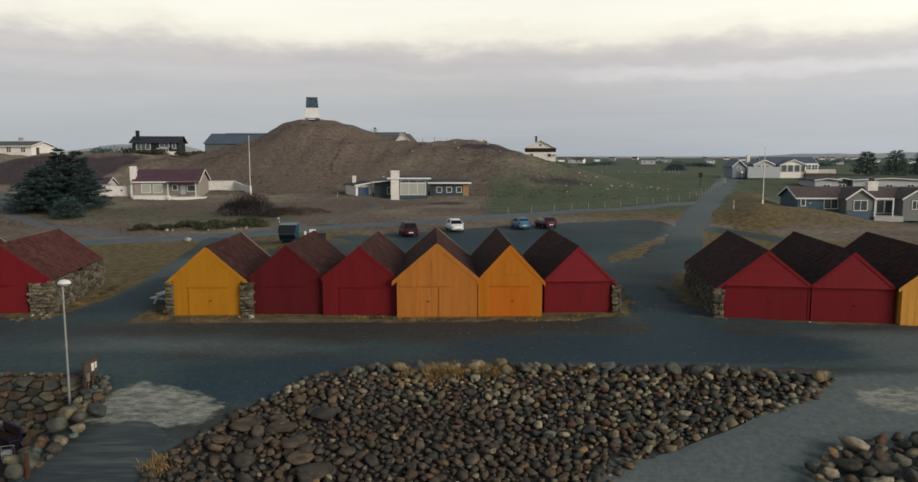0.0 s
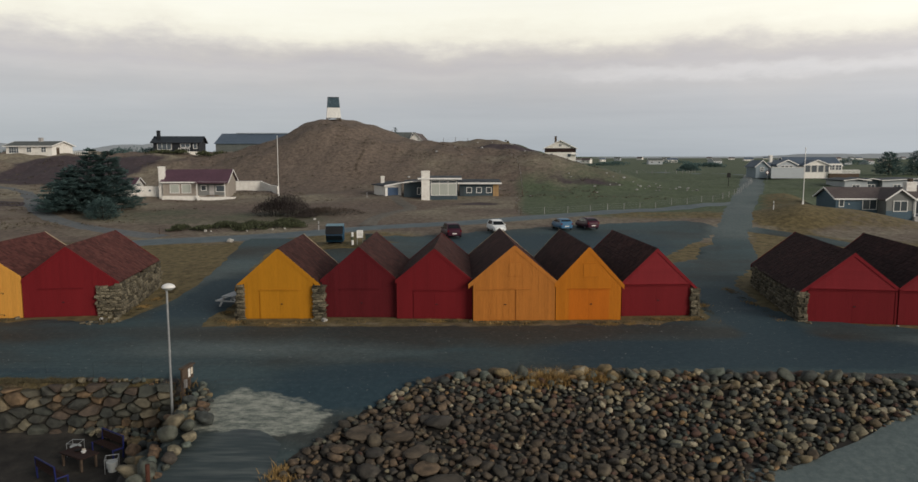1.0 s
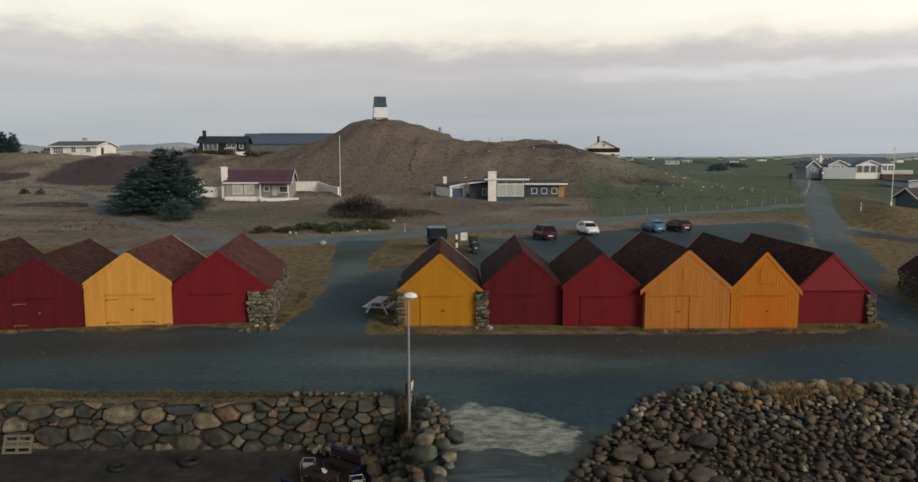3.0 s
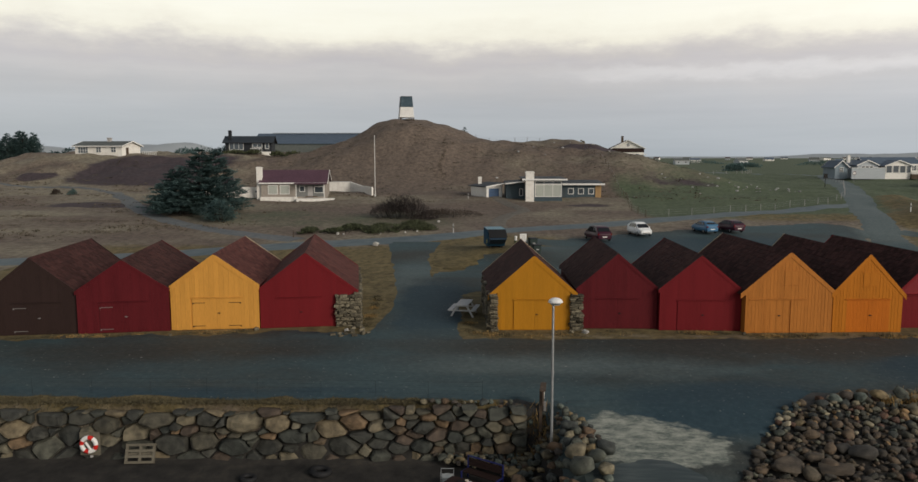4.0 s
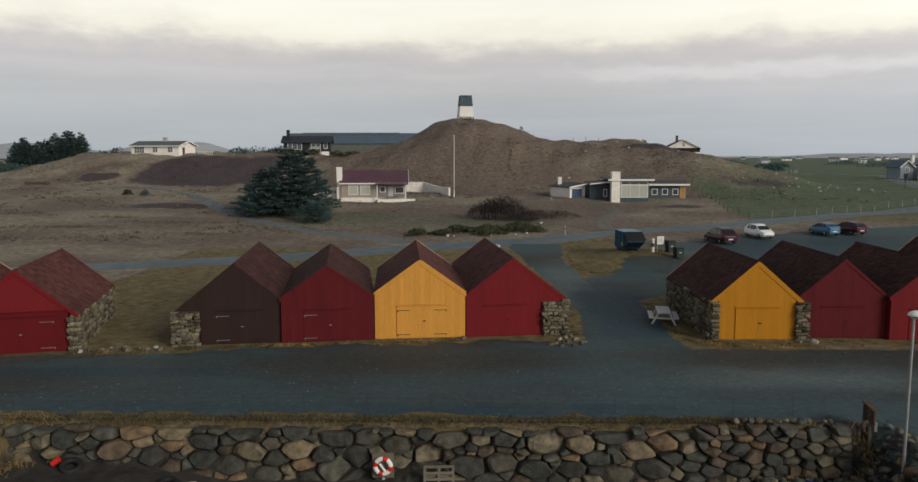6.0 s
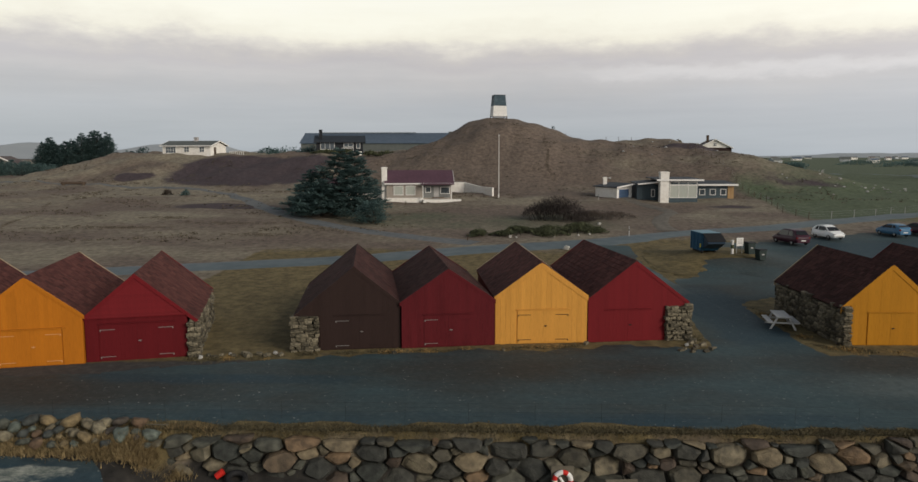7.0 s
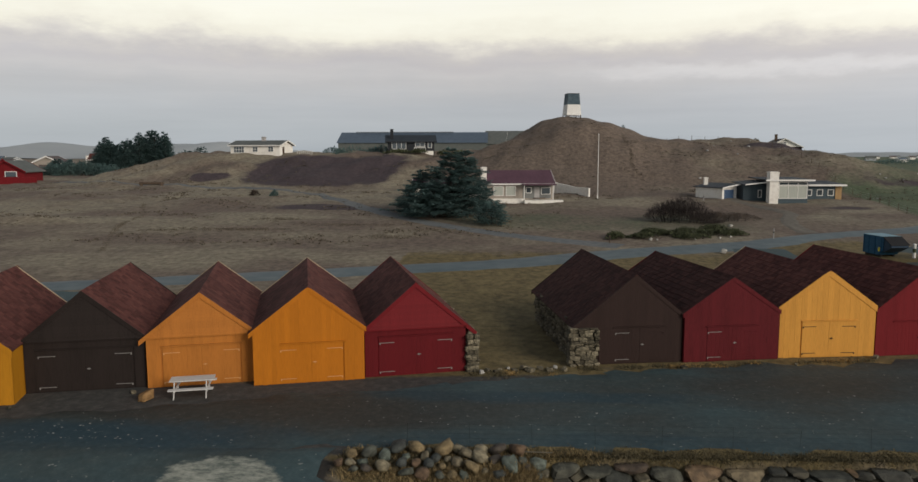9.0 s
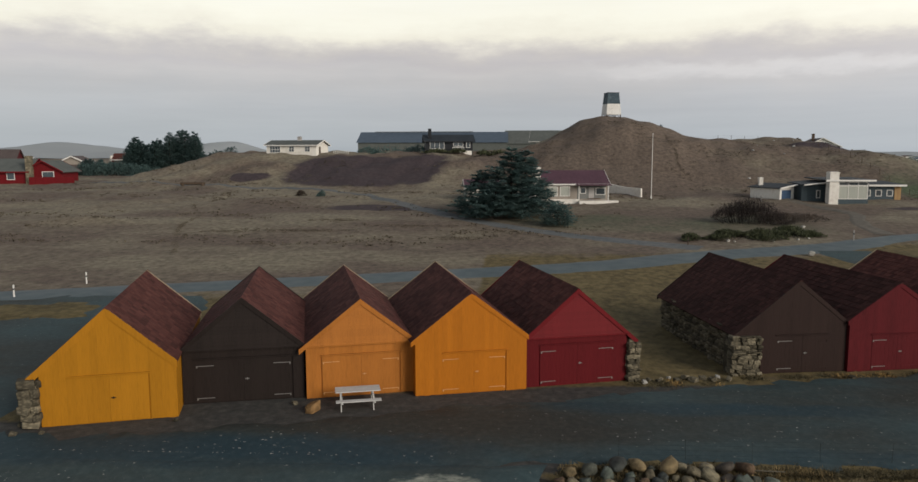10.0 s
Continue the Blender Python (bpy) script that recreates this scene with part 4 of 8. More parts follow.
    for xe in (xl, xr):
        for y0 in (-0.085 if clad == "clap" else -0.026, length + 0.2):
            up = 0.10 if y0 > 0 else 0.06
            pts = [(0, hr + up), (xe, hr - s * abs(xe) + up), (xe, hr - s * abs(xe) + 0.03 - barge), (0, hr + 0.01 - barge)]
            part("barge_board", prism(bmesh.new(), pts, "y", y0, y0 + 0.06), back_trim if y0 > 0 else trim, e)
    # boards over the piers, dry-stone side walls and front piers
    for ins, sg, ov in ((inset_l, -1, over[0]), (inset_r, 1, over[1])):
        if ins:
            xe = half + ov - 0.06
            pts = [(sg * (half - 0.02), he - 0.80), (sg * xe, he - 0.80), (sg * xe, max(line(xe), he - 0.78)), (sg * (half - 0.02), line(half))]
            part("gable_return", prism(bmesh.new(), pts, "y", 0.0, t + 0.1), wm, e)
    for flag, sg, ov in ((stone_l, -1, over[0]), (stone_r, 1, over[1])):
        if flag:
            x = sg * (half + 0.34)
            core = part("stone_wall", boxed(*sorted((sg * (half + 0.02), sg * (half + 0.42))), 0.15, length, 0, he - 0.62), M["stone"], e, "dry-stone side wall")
            stone_face(core, (x, -0.05), (x, length), lambda u: he - 0.42 - 0.12 * rnd.random(), seed * 7 + sg + 3, depth=0.5)
    for flag, sg, ins in ((pillar_l, -1, inset_l), (pillar_r, 1, inset_r)):
        if flag:
            a, b = sorted((sg * (half + 0.02 - ins), sg * (half + flag)))
            core = part("stone_pier", boxed(a + 0.05, b - 0.05, 0.15, 0.8, 0, he - 0.8), M["stone"], e, "dry-stone pier beside the front")
            stone_face(core, (a, 0.05), (b, 0.05), lambda u: he - (0.42 if not ins else 0.55), seed * 11 + sg + 5, depth=0.6, course=pier[0], length=pier[1])
    return e


PALE, DARKI = "iron_light", "iron_dark"
boathouse((-18.85, 47.75), (-14.42, 47.85), 4.56, 2.62, 8.6, "yellow", "yellow boathouse with dark tiled roof and stone piers", trim="yellow", barge=0.30, over=(0.58, 0.45), pier=((0.07, 0.15), (0.34, 0.80)), door=(0.05, 2.5, 1.86), pillar_r=0.75, stone_l=True, pillar_l=0.42, roof="tile_mid", seed=1, board=0.24)
boathouse((-13.9, 48.25), (-9.05, 48.2), 4.62, 2.55, 9.0, "dark_red", "dark red boathouse with tiled roof", trim="dark_red", over=(0.12, 0.1), door=(0.0, 2.5, 1.85), roof="tile_mid", seed=2)
boathouse((-9.0, 47.82), (-4.1, 47.70), 4.58, 2.55, 9.1, "red", "red boathouse with tiled roof and wide double door", over=(0.1, 0.05), door=(0.0, 2.7, 1.85), roof="tile_mid", seed=3)
boathouse((-4.05, 47.18), (1.2, 47.38), 4.85, 2.62, 10.5, "ochre", "ochre board-and-batten boathouse with loft hatch", over=(0.32, 0.12), door=(-0.72, 1.5, 2.02), lintel=(-2.4, 1.1), door_batten=True, hatch=(0.08, 2.95, 3.75), roof="tile_mid", seed=4, board=0.21, batten=True, barge=0.28)
boathouse((1.25, 47.38), (5.46, 47.52), 4.72, 2.45, 11.0, "orange", "orange boathouse with loft hatch and double door", over=(0.1, 0.2), door=(0.02, 2.6, 2.0), low="orange_door", hatch=(0.06, 2.85, 3.65), roof="tile_mid", seed=5, board=0.20, batten=True, barge=0.28)
boathouse((5.75, 48.6), (10.3, 48.8), 4.45, 2.25, 11.5, "red_bright", "red boathouse with clapboard gable and stone side wall", clad="clap", low="red", over=(0.1, 0.62), door=(0.0, 4.2, 2.0), stone_r=True, pillar_r=0.55, roof="tile_mid", seed=6)
boathouse((17.15, 46.9), (22.4, 46.1), 4.45, 2.3, 12.3, "red_bright", "red boathouse with clapboard gable and dry-stone side wall", clad="clap", low="red", over=(0.62, 0.05), door=(0.0, 4.9, 2.05), stone_l=True, pillar_l=0.6, seed=7, roof="tile_dark")
boathouse((22.45, 46.05), (27.3, 45.35), 4.45, 2.3, 12.3, "red_bright", "red boathouse with clapboard gable beside its twin", clad="clap", low="red", over=(0.05, 0.1), door=(0.0, 4.5, 2.05), seed=8, roof="tile_dark")
boathouse((27.5, 44.9), (32.4, 44.1), 4.5, 2.4, 13.0, "cream_yellow", "yellow boathouse with dark tiled roof", over=(0.2, 0.2), door=(0.0, 2.6, 1.9), seed=9, roof="tile_dark", board=0.4, batten=True)
boathouse((-48.95, 45.87), (-43.98, 46.6), 4.57, 2.54, 10.0, "brown", "dark brown boathouse with red tiled roof and stone pier", over=(0.78, 0.05), door=(0.25, 2.6, 1.9), hinge=PALE, hinge_r="brown", roof="tile_mid", inset_l=0.55, pillar_l=0.92, stone_l=True, seed=10)
boathouse((-43.9, 46.45), (-38.75, 47.35), 4.38, 2.6, 10.0, "dark_red", "deep red boathouse with pale strap hinges", over=(0.1, 0.05), door=(0.0, 2.7, 1.85), hinge=PALE, hinge_r="dark_red", roof="tile_mid", seed=11)
boathouse((-38.72, 47.5), (-33.48, 48.05), 4.62, 2.72, 9.7, "cream_yellow", "light yellow boathouse with black strap hinges", over=(0.05, 0.05), door=(0.1, 2.9, 1.95), hinge=DARKI, seed=12, side="red", board=0.30, barge=0.30)
boathouse((-33.42, 48.05), (-27.9, 48.88), 4.62, 2.50, 10.2, "red", "red boathouse with dry-stone side wall and tumbled pier", over=(0.02, 0.42), door=(-0.45, 2.6, 1.85), inset_r=1.0, pillar_r=0.5, stone_r=True, seed=13)
boathouse((-79.3, 37.45), (-74.4, 38.9), 4.66, 2.38, 9.5, "yellow", "yellow boathouse at the end of the row", trim="yellow", over=(0.75, 0.05), door=(0.0, 2.9, 1.95), pillar_l=0.75, stone_l=True, pier=((0.28, 0.42), (0.45, 0.75)), seed=14, board=0.24, barge=0.32)
boathouse((-74.8, 40.35), (-69.8, 41.5), 4.58, 2.45, 8.6, "black_brown", "black-brown boathouse with white strap hinges", clad="clap", low="black_brown", over=(0.05, 0.05), door=(0.0, 4.0, 1.95), hinge=PALE, seed=15)
boathouse((-69.65, 41.3), (-65.0, 42.6), 4.35, 2.45, 10.0, "ochre", "pale orange boathouse with clapboard gable", clad="clap", low="ochre", over=(0.3, 0.1), door=(0.0, 3.4, 1.9), hinge="hinge_orange", seed=16)
boathouse((-64.88, 41.85), (-59.9, 43.1), 4.55, 2.58, 9.6, "orange", "bright orange boathouse with double door", over=(0.2, 0.1), door=(0.1, 2.9, 1.9), hinge="hinge_orange", lintel=(-1.35, 1.75), seed=17)
boathouse((-59.9, 43.3), (-55.1, 44.6), 4.52, 2.4, 9.0, "red", "red boathouse with clapboard gable and pale hinges", clad="clap", low="red_low", over=(0.1, 0.55), door=(0.0, 3.6, 1.95), hinge=PALE, stone_r=True, pillar_r=0.62, seed=18)


# ---- houses and landmarks inland ----
def lattice(xs, zs, y0, y1):
    """A window frame with its glazing bars as one piece: every second field in both ways is open."""
    bm = bmesh.new()
    at = [[[bm.verts.new((x, y, z)) for z in zs] for x in xs] for y in (y0, y1)]
    solid = lambda i, j: 0 <= i < len(xs) - 1 and 0 <= j < len(zs) - 1 and not (i % 2 and j % 2)
    for i in range(len(xs) - 1):
        for j in range(len(zs) - 1):
            if not solid(i, j):
                continue
            for side in at:
                bm.faces.new((side[i][j], side[i + 1][j], side[i + 1][j + 1], side[i][j + 1]))
            for di, dj, a, b in ((-1, 0, (i, j), (i, j + 1)), (1, 0, (i + 1, j), (i + 1, j + 1)), (0, -1, (i, j), (i + 1, j)), (0, 1, (i, j + 1), (i + 1, j + 1))):
                if not solid(i + di, j + dj):
                    bm.faces.new((at[0][a[0]][a[1]], at[0][b[0]][b[1]], at[1][b[0]][b[1]], at[1][a[0]][a[1]]))
    bmesh.ops.recalc_face_normals(bm, faces=list(bm.faces))
    return bm


def win(parent, x, y, z, w, h, turn=0, frame_mat="white_trim", pane="pane", bars=(1, 1), name="window"):
    """A window at the middle of its sill line: a proud frame with mullions and panes behind it."""
    o = thing_part(name, parent, pose(x, y, z, 0, 0, turn))
    f = 0.09
    xs, zs = [-w / 2, -w / 2 + f], [0.0, f]
    for k in range(1, bars[0]):
        xs += [-w / 2 + w * k / bars[0] - 0.035, -w / 2 + w * k / bars[0] + 0.035]
    for k in range(1, bars[1]):
        zs += [h * k / bars[1] - 0.03, h * k / bars[1] + 0.03]
    xs, zs = xs + [w / 2 - f, w / 2], zs + [h - f, h]
    bm = lattice(xs, zs, -0.05, 0.03)
    bm.to_mesh(o.data)
    bm.free()
    o.data.materials.append(M[frame_mat])
    part("pane", boxed(-w / 2 + 0.02, w / 2 - 0.02, -0.012, 0.02, 0.02, h - 0.02), M[pane], o)
    return o


def thing_part(name, parent, m):
    ob = new(name, bpy.data.meshes.new(name))
    ob.parent = parent
    ob.matrix_basis = m
    return ob


def slab_roof(parent, mat, pts, thick=0.16, name="roof_slope"):
    """A roof plane from four corners, given a thickness downwards."""
    bm = bmesh.new()
    hi = [bm.verts.new(p) for p in pts]
    lo = [bm.verts.new((p[0], p[1], p[2] - thick)) for p in pts]
    fs = [bm.faces.new(hi), bm.faces.new(lo[::-1])] + [bm.faces.new((hi[i], lo[i], lo[(i + 1) % 4], hi[(i + 1) % 4])) for i in range(4)]
    bmesh.ops.recalc_face_normals(bm, faces=fs)
    return part(name, bm, M[mat], parent)


def gable_body(parent, x0, x1, y0, y1, z0, he, hr, wall, roof, ridge="x", over=0.4, trim="white_trim", trim_w=0.2):
    """Walls, two roof slopes and barge boards over a rectangle."""
    if ridge == "x":
        ym = (y0 + y1) / 2
        out = [(y0, z0), (y1, z0), (y1, he), (ym, hr - 0.12), (y0, he)]
        part("wall", prism(bmesh.new(), out, "x", x0, x1), M[wall], parent)
        s = (hr - he) / (ym - y0)
        ze = he - s * over
        slab_roof(parent, roof, [(x0 - over, y0 - over, ze + 0.1), (x1 + over, y0 - over, ze + 0.1), (x1 + over, ym, hr + 0.05), (x0 - over, ym, hr + 0.05)])
        slab_roof(parent, roof, [(x0 - over, ym, hr + 0.05), (x1 + over, ym, hr + 0.05), (x1 + over, y1 + over, ze + 0.1), (x0 - over, y1 + over, ze + 0.1)])
        for x in (x0 - over - 0.05, x1 + over):
            for a, za, b, zb in ((y0 - over, ze, ym, hr), (y1 + over, ze, ym, hr)):
                part("barge_board", prism(bmesh.new(), [(a, za - trim_w + 0.1), (a, za + 0.13), (b, zb + 0.09), (b, zb - trim_w + 0.06)], "x", x, x + 0.05), M[trim], parent)
        part("fascia", boxed(x0 - over, x1 + over, y0 - over - 0.04, y0 - over, ze - 0.12, ze + 0.09), M[trim], parent)
    else:
        xm = (x0 + x1) / 2
        out = [(x0, z0), (x1, z0), (x1, he), (xm, hr - 0.12), (x0, he)]
        part("wall", prism(bmesh.new(), out, "y", y0, y1), M[wall], parent)
        s = (hr - he) / (xm - x0)
        ze = he - s * over
        slab_roof(parent, roof, [(x0 - over, y0 - over, ze + 0.1), (xm, y0 - over, hr + 0.05), (xm, y1 + over, hr + 0.05), (x0 - over, y1 + over, ze + 0.1)])
        slab_roof(parent, roof, [(xm, y0 - over, hr + 0.05), (x1 + over, y0 - over, ze + 0.1), (x1 + over, y1 + over, ze + 0.1), (xm, y1 + over, hr + 0.05)])
        for y in (y0 - over - 0.05, y1 + over):
            for a, za in ((x0 - over, ze), (x1 + over, ze)):
                part("barge_board", prism(bmesh.new(), [(a, za - trim_w + 0.1), (a, za + 0.13), (xm, hr + 0.09), (xm, hr - trim_w + 0.06)], "y", y, y + 0.05), M[trim], parent)


def chimney(parent, x0, x1, y0, y1, z0, z1, mat="white"):
    bm = boxed(x0, x1, y0, y1, z0, z1 - 0.18, bevel=0.02)
    box(bm, x0 - 0.06, x1 + 0.06, y0 - 0.06, y1 + 0.06, z1 - 0.18, z1 - 0.06)
    box(bm, x0 + 0.1, x1 - 0.1, y0 + 0.1, y1 - 0.1, z1 - 0.06, z1)
    return part("chimney", bm, M[mat], parent)


# bungalow with the purple roof
b = thing("bungalow", pose(-49.15, 123.6, 3.62, 0, 0, 6), "taupe bungalow with dark purple tiled roof and white chimney", "house")
gable_body(b, -5.2, 5.2, 0, 7.5, -0.6, 2.75, 4.6, "taupe", "purple_roof", over=0.35)
chimney(b, -5.95, -5.1, 0.4, 1.5, -0.4, 5.2)
part("plinth", boxed(-5.3, 0.6, -0.5, 0.0, -0.6, 0.32), M["white"], b)
part("terrace", boxed(0.6, 6.6, -1.4, 0.0, -0.6, 0.10), M["white"], b)
part("recess", boxed(0.5, 4.9, -0.02, 0.06, 0.35, 2.35), M["grey_board"], b, "grey boarded veranda wall")
win(b, -3.3, -0.04, 0.75, 1.55, 1.5, pane="pane_pale")
win(b, -1.4, -0.04, 0.75, 1.55, 1.5, pane="pane_pale")
win(b, 1.4, -0.05, 1.15, 0.9, 0.95)
win(b, 4.1, -0.05, 0.95, 1.5, 1.1, pane="pane")
part("door", boxed(2.3, 3.1, -0.06, 0.0, 0.12, 2.1), M["grey_wood"], b)
for x in (0.55, 5.05):
    part("post", boxed(x - 0.06, x + 0.06, -1.2, -1.08, 0.1, 2.6), M["white_trim"], b)
slab_roof(b, "purple_roof", [(0.3, -1.5, 2.55), (5.5, -1.5, 2.55), (5.5, -0.3, 2.66), (0.3, -0.3, 2.66)], 0.12)
part("bench", boxed(2.0, 3.9, -1.0, -0.6, 0.35, 0.48), M["old_wood"], b)
part("annex_wall", boxed(-11.6, -5.4, 2.0, 2.3, -0.5, 1.85), M["white"], b)
for x in (-9.6, -7.9, -6.3):
    win(b, x, 1.98, 0.9, 0.5, 0.45, pane="pane")
a = thing("garden_annex", pose(-63.2, 126.2, 3.5, 0, 0, 6), "small white outbuilding with purple tiled roof", "shed")
gable_body(a, -2.6, 2.6, 0, 5.0, -0.5, 2.2, 3.3, "white", "purple_roof", over=0.3)
win(a, 0.6, -0.04, 0.9, 0.9, 0.8)
w = thing("garden_wall", pose(-42.2, 138.4, 4.05), "white rendered garden wall stepping down the slope", "garden wall")
part("wall", boxed(-8.0, 0.15, 0.0, 0.3, -0.6, 1.78), M["white"], w)
part("coping", boxed(-8.05, 0.22, -0.06, 0.36, 1.78, 1.86), M["white_trim"], w)
end = thing_part("wall_end", w, pose(0.15, 0.0, 0, 0, 0, -54.5))
bm = prism(bmesh.new(), [(0.0, -0.6), (8.2, -0.9), (8.2, 1.15), (4.6, 1.22), (0.0, 1.78)], "y", -0.15, 0.15)
bm.to_mesh(end.data)
bm.free()
end.data.materials.append(M["white"])

# low grey house with the white chimneys
h = thing("low_house", pose(-9.0, 123.0, 3.15), "low grey-blue house with flat roofs and tall white chimney", "house")
part("wall", boxed(-1.0, 3.6, 0.0, 7.0, -0.5, 3.45), M["grey_blue"], h)
slab_roof(h, "black_roof", [(-2.9, -0.6, 3.75), (4.3, -0.6, 3.75), (4.3, 7.5, 3.95), (-2.9, 7.5, 3.95)], 0.14)
part("fascia", boxed(-2.95, 4.35, -0.68, -0.6, 3.52, 3.78), M["white_trim"], h)
chimney(h, -2.35, -1.0, -0.5, 0.8, -0.6, 4.95)
win(h, 1.35, -0.02, 0.85, 4.3, 2.0, pane="pane_pale", bars=(3, 1))
win(h, 1.35, -0.02, 2.88, 4.3, 0.5, pane="pane", bars=(3, 1))
part("side_wing", boxed(-5.4, -1.6, 2.0, 7.0, -0.5, 2.9), M["grey_blue"], h)
slab_roof(h, "black_roof", [(-5.6, 1.2, 3.0), (-1.5, 0.6, 3.45), (-1.5, 7.2, 3.55), (-5.6, 7.2, 3.2)], 0.12)
part("fascia", prism(bmesh.new(), [(-5.6, 2.86), (-5.6, 3.04), (-1.5, 3.5), (-1.5, 3.3)], "y", 0.55, 0.62), M["white_trim"], h)
win(h, -2.9, 1.98, 0.9, 0.6, 1.2)
G = pose(-8.6, 2.3, 0.3, 0, 0, 25)
for ob in (part("garage", prism(bmesh.new(), [(0, -0.9), (2.9, -0.9), (2.9, 2.45), (0, 2.0)], "y", 0.0, 6.0), M["white"], h, "white rendered garage"),
           part("garage_door", boxed(0.42, 2.3, -0.06, 0.0, -0.3, 1.78), material("blue_door_paint", [(0.030, 0.065, 0.13), (0.05, 0.095, 0.18)], rough=0.5, bump=0.05), h, "blue garage door"),
           part("post", boxed(-0.02, 0.36, -0.10, 0.0, -0.4, 2.0), M["white_trim"], h),
           part("post", boxed(2.4, 2.85, -0.10, 0.0, -0.4, 2.2), M["white_trim"], h),
           slab_roof(h, "black_roof", [(-0.35, -0.5, 2.12), (3.3, -0.5, 2.70), (3.3, 6.4, 2.70), (-0.35, 6.4, 2.12)], 0.12),
           part("fascia", prism(bmesh.new(), [(-0.35, 1.94), (3.3, 2.52), (3.3, 2.74), (-0.35, 2.16)], "y", -0.58, -0.5), M["white_trim"], h)):
    ob.matrix_basis = G
chimney(h, -9.9, -9.3, 7.4, 8.0, 1.0, 3.9)
part("wing", boxed(3.9, 10.6, 4.4, 10.0, -0.3, 2.55), M["grey_blue"], h)
part("timber_end", boxed(9.7, 10.66, 4.3, 10.05, -0.3, 2.56), M["timber"], h, "bare timber end wall")
slab_roof(h, "black_roof", [(3.5, 3.7, 2.85), (11.1, 3.7, 2.85), (11.1, 10.5, 3.25), (3.5, 10.5, 3.25)], 0.14)
part("fascia", boxed(3.5, 11.15, 3.62, 3.7, 2.6, 2.88), M["white_trim"], h)
for x in (5.6, 7.3, 9.0):
    win(h, x, 4.38, 1.05, 0.95, 1.0, pane="pane")
part("door", boxed(4.0, 4.7, 4.32, 4.4, -0.1, 2.0), M["pane"], h)
part("bench", boxed(6.4, 8.8, 3.7, 4.1, 0.1, 0.5), M["old_wood"], h)

# black cottage on the rise
d = thing("black_cottage", pose(-71.3, 174.0, zat(-71, 174) + 0.35, 0, 0, 8), "black timber cottage with white-framed windows and tall chimney", "house")
gable_body(d, -5.2, 5.2, 0, 7, -0.8, 2.5, 3.9, "black", "black_roof", over=0.5, trim="black")
chimney(d, -4.6, -3.9, 1.0, 1.8, 2.0, 5.2, "black")
win(d, -2.7, -0.04, 0.7, 3.2, 1.6, bars=(3, 1))
win(d, 2.0, -0.04, 1.25, 2.2, 0.95, bars=(2, 1))
win(d, 4.2, -0.04, 0.95, 0.9, 1.4)
bm = boxed(0.6, 3.2, -1.3, -1.22, 1.0, 1.1)
for x in np.linspace(0.65, 3.15, 6):
    box(bm, x - 0.03, x + 0.03, -1.3, -1.22, 0.2, 1.0)
part("balcony_rail", bm, M["white_trim"], d)
part("balcony_floor", boxed(0.5, 3.3, -1.35, 0, 0.0, 0.2), M["white_trim"], d)
part("lower_wall", boxed(1.0, 5.0, -0.12, 0.0, -0.6, 0.3), M["white"], d)

# white house on the skyline
d = thing("white_house", pose(-106.5, 176.5, zat(-106, 178) - 0.2, 0, 0, -8), "long white house with dark roof and mullioned windows", "house")
gable_body(d, -7.0, 5.0, 0, 7.5, -0.8, 2.55, 3.6, "white", "green_roof", over=0.5)
chimney(d, -0.8, 0.0, 3.2, 4.0, 3.2, 4.5, "grey_wood")
win(d, -4.9, -0.04, 0.75, 2.6, 1.5, bars=(4, 2))
win(d, -0.9, -0.04, 0.95, 1.3, 1.25, bars=(2, 2))
win(d, 2.9, -0.04, 0.95, 1.3, 1.25, bars=(2, 2))
part("door", boxed(5.0, 5.06, 1.6, 2.6, 0.0, 2.1), M["old_wood"], d)
bm = bmesh.new()
for x in np.arange(7.6, 11.6, 0.5):
    box(bm, x, x + 0.1, 4.0, 4.1, 0, 1.2)
box(bm, 7.6, 11.6, 4.0, 4.1, 1.1, 1.2)
part("terrace_rail", bm, M["white_trim"], d)

# gabled house behind the ridge
d = thing("gabled_house", pose(22.4, 203.5, 10.0, 0, 0, -6), "white gabled house with brown middle band", "house")
gable_body(d, -4.2, 4.2, 0, 9, -1.0, 2.7, 4.8, "white", "brown_roof", ridge="y", over=0.45)
part("band", boxed(-4.25, 4.25, -0.06, 0.0, 1.55, 2.65), M["brown"], d, "brown boarded band")
chimney(d, -1.5, -0.9, 3.5, 4.1, 3.5, 6.0, "old_wood")
win(d, 0.0, -0.04, 3.05, 0.8, 0.9, bars=(2, 2))
for x in (-2.4, 2.4):
    win(d, x, -0.06, 0.2, 1.0, 1.0)
part("balcony", boxed(2.9, 4.9, -0.9, 0.0, 0.9, 1.1), M["white_trim"], d)

# beacon tower on the mound
MOUND = zat(-35.2, 178.5)
bt = thing("beacon_tower", pose(-35.2, 178.5, MOUND, 0, 0, 12), "tapered timber beacon, slate blue above and white below, on legs", "beacon")
def taper(z0, z1, a0, a1):
    bm = bmesh.new()
    v = [bm.verts.new((sx * a, sy * a, z)) for z, a in ((z0, a0), (z1, a1)) for sx, sy in ((-1, -1), (1, -1), (1, 1), (-1, 1))]
    for q in ((3, 2, 1, 0), (4, 5, 6, 7), (0, 1, 5, 4), (1, 2, 6, 5), (2, 3, 7, 6), (3, 0, 4, 7)):
        bm.faces.new([v[i] for i in q])
    return bm
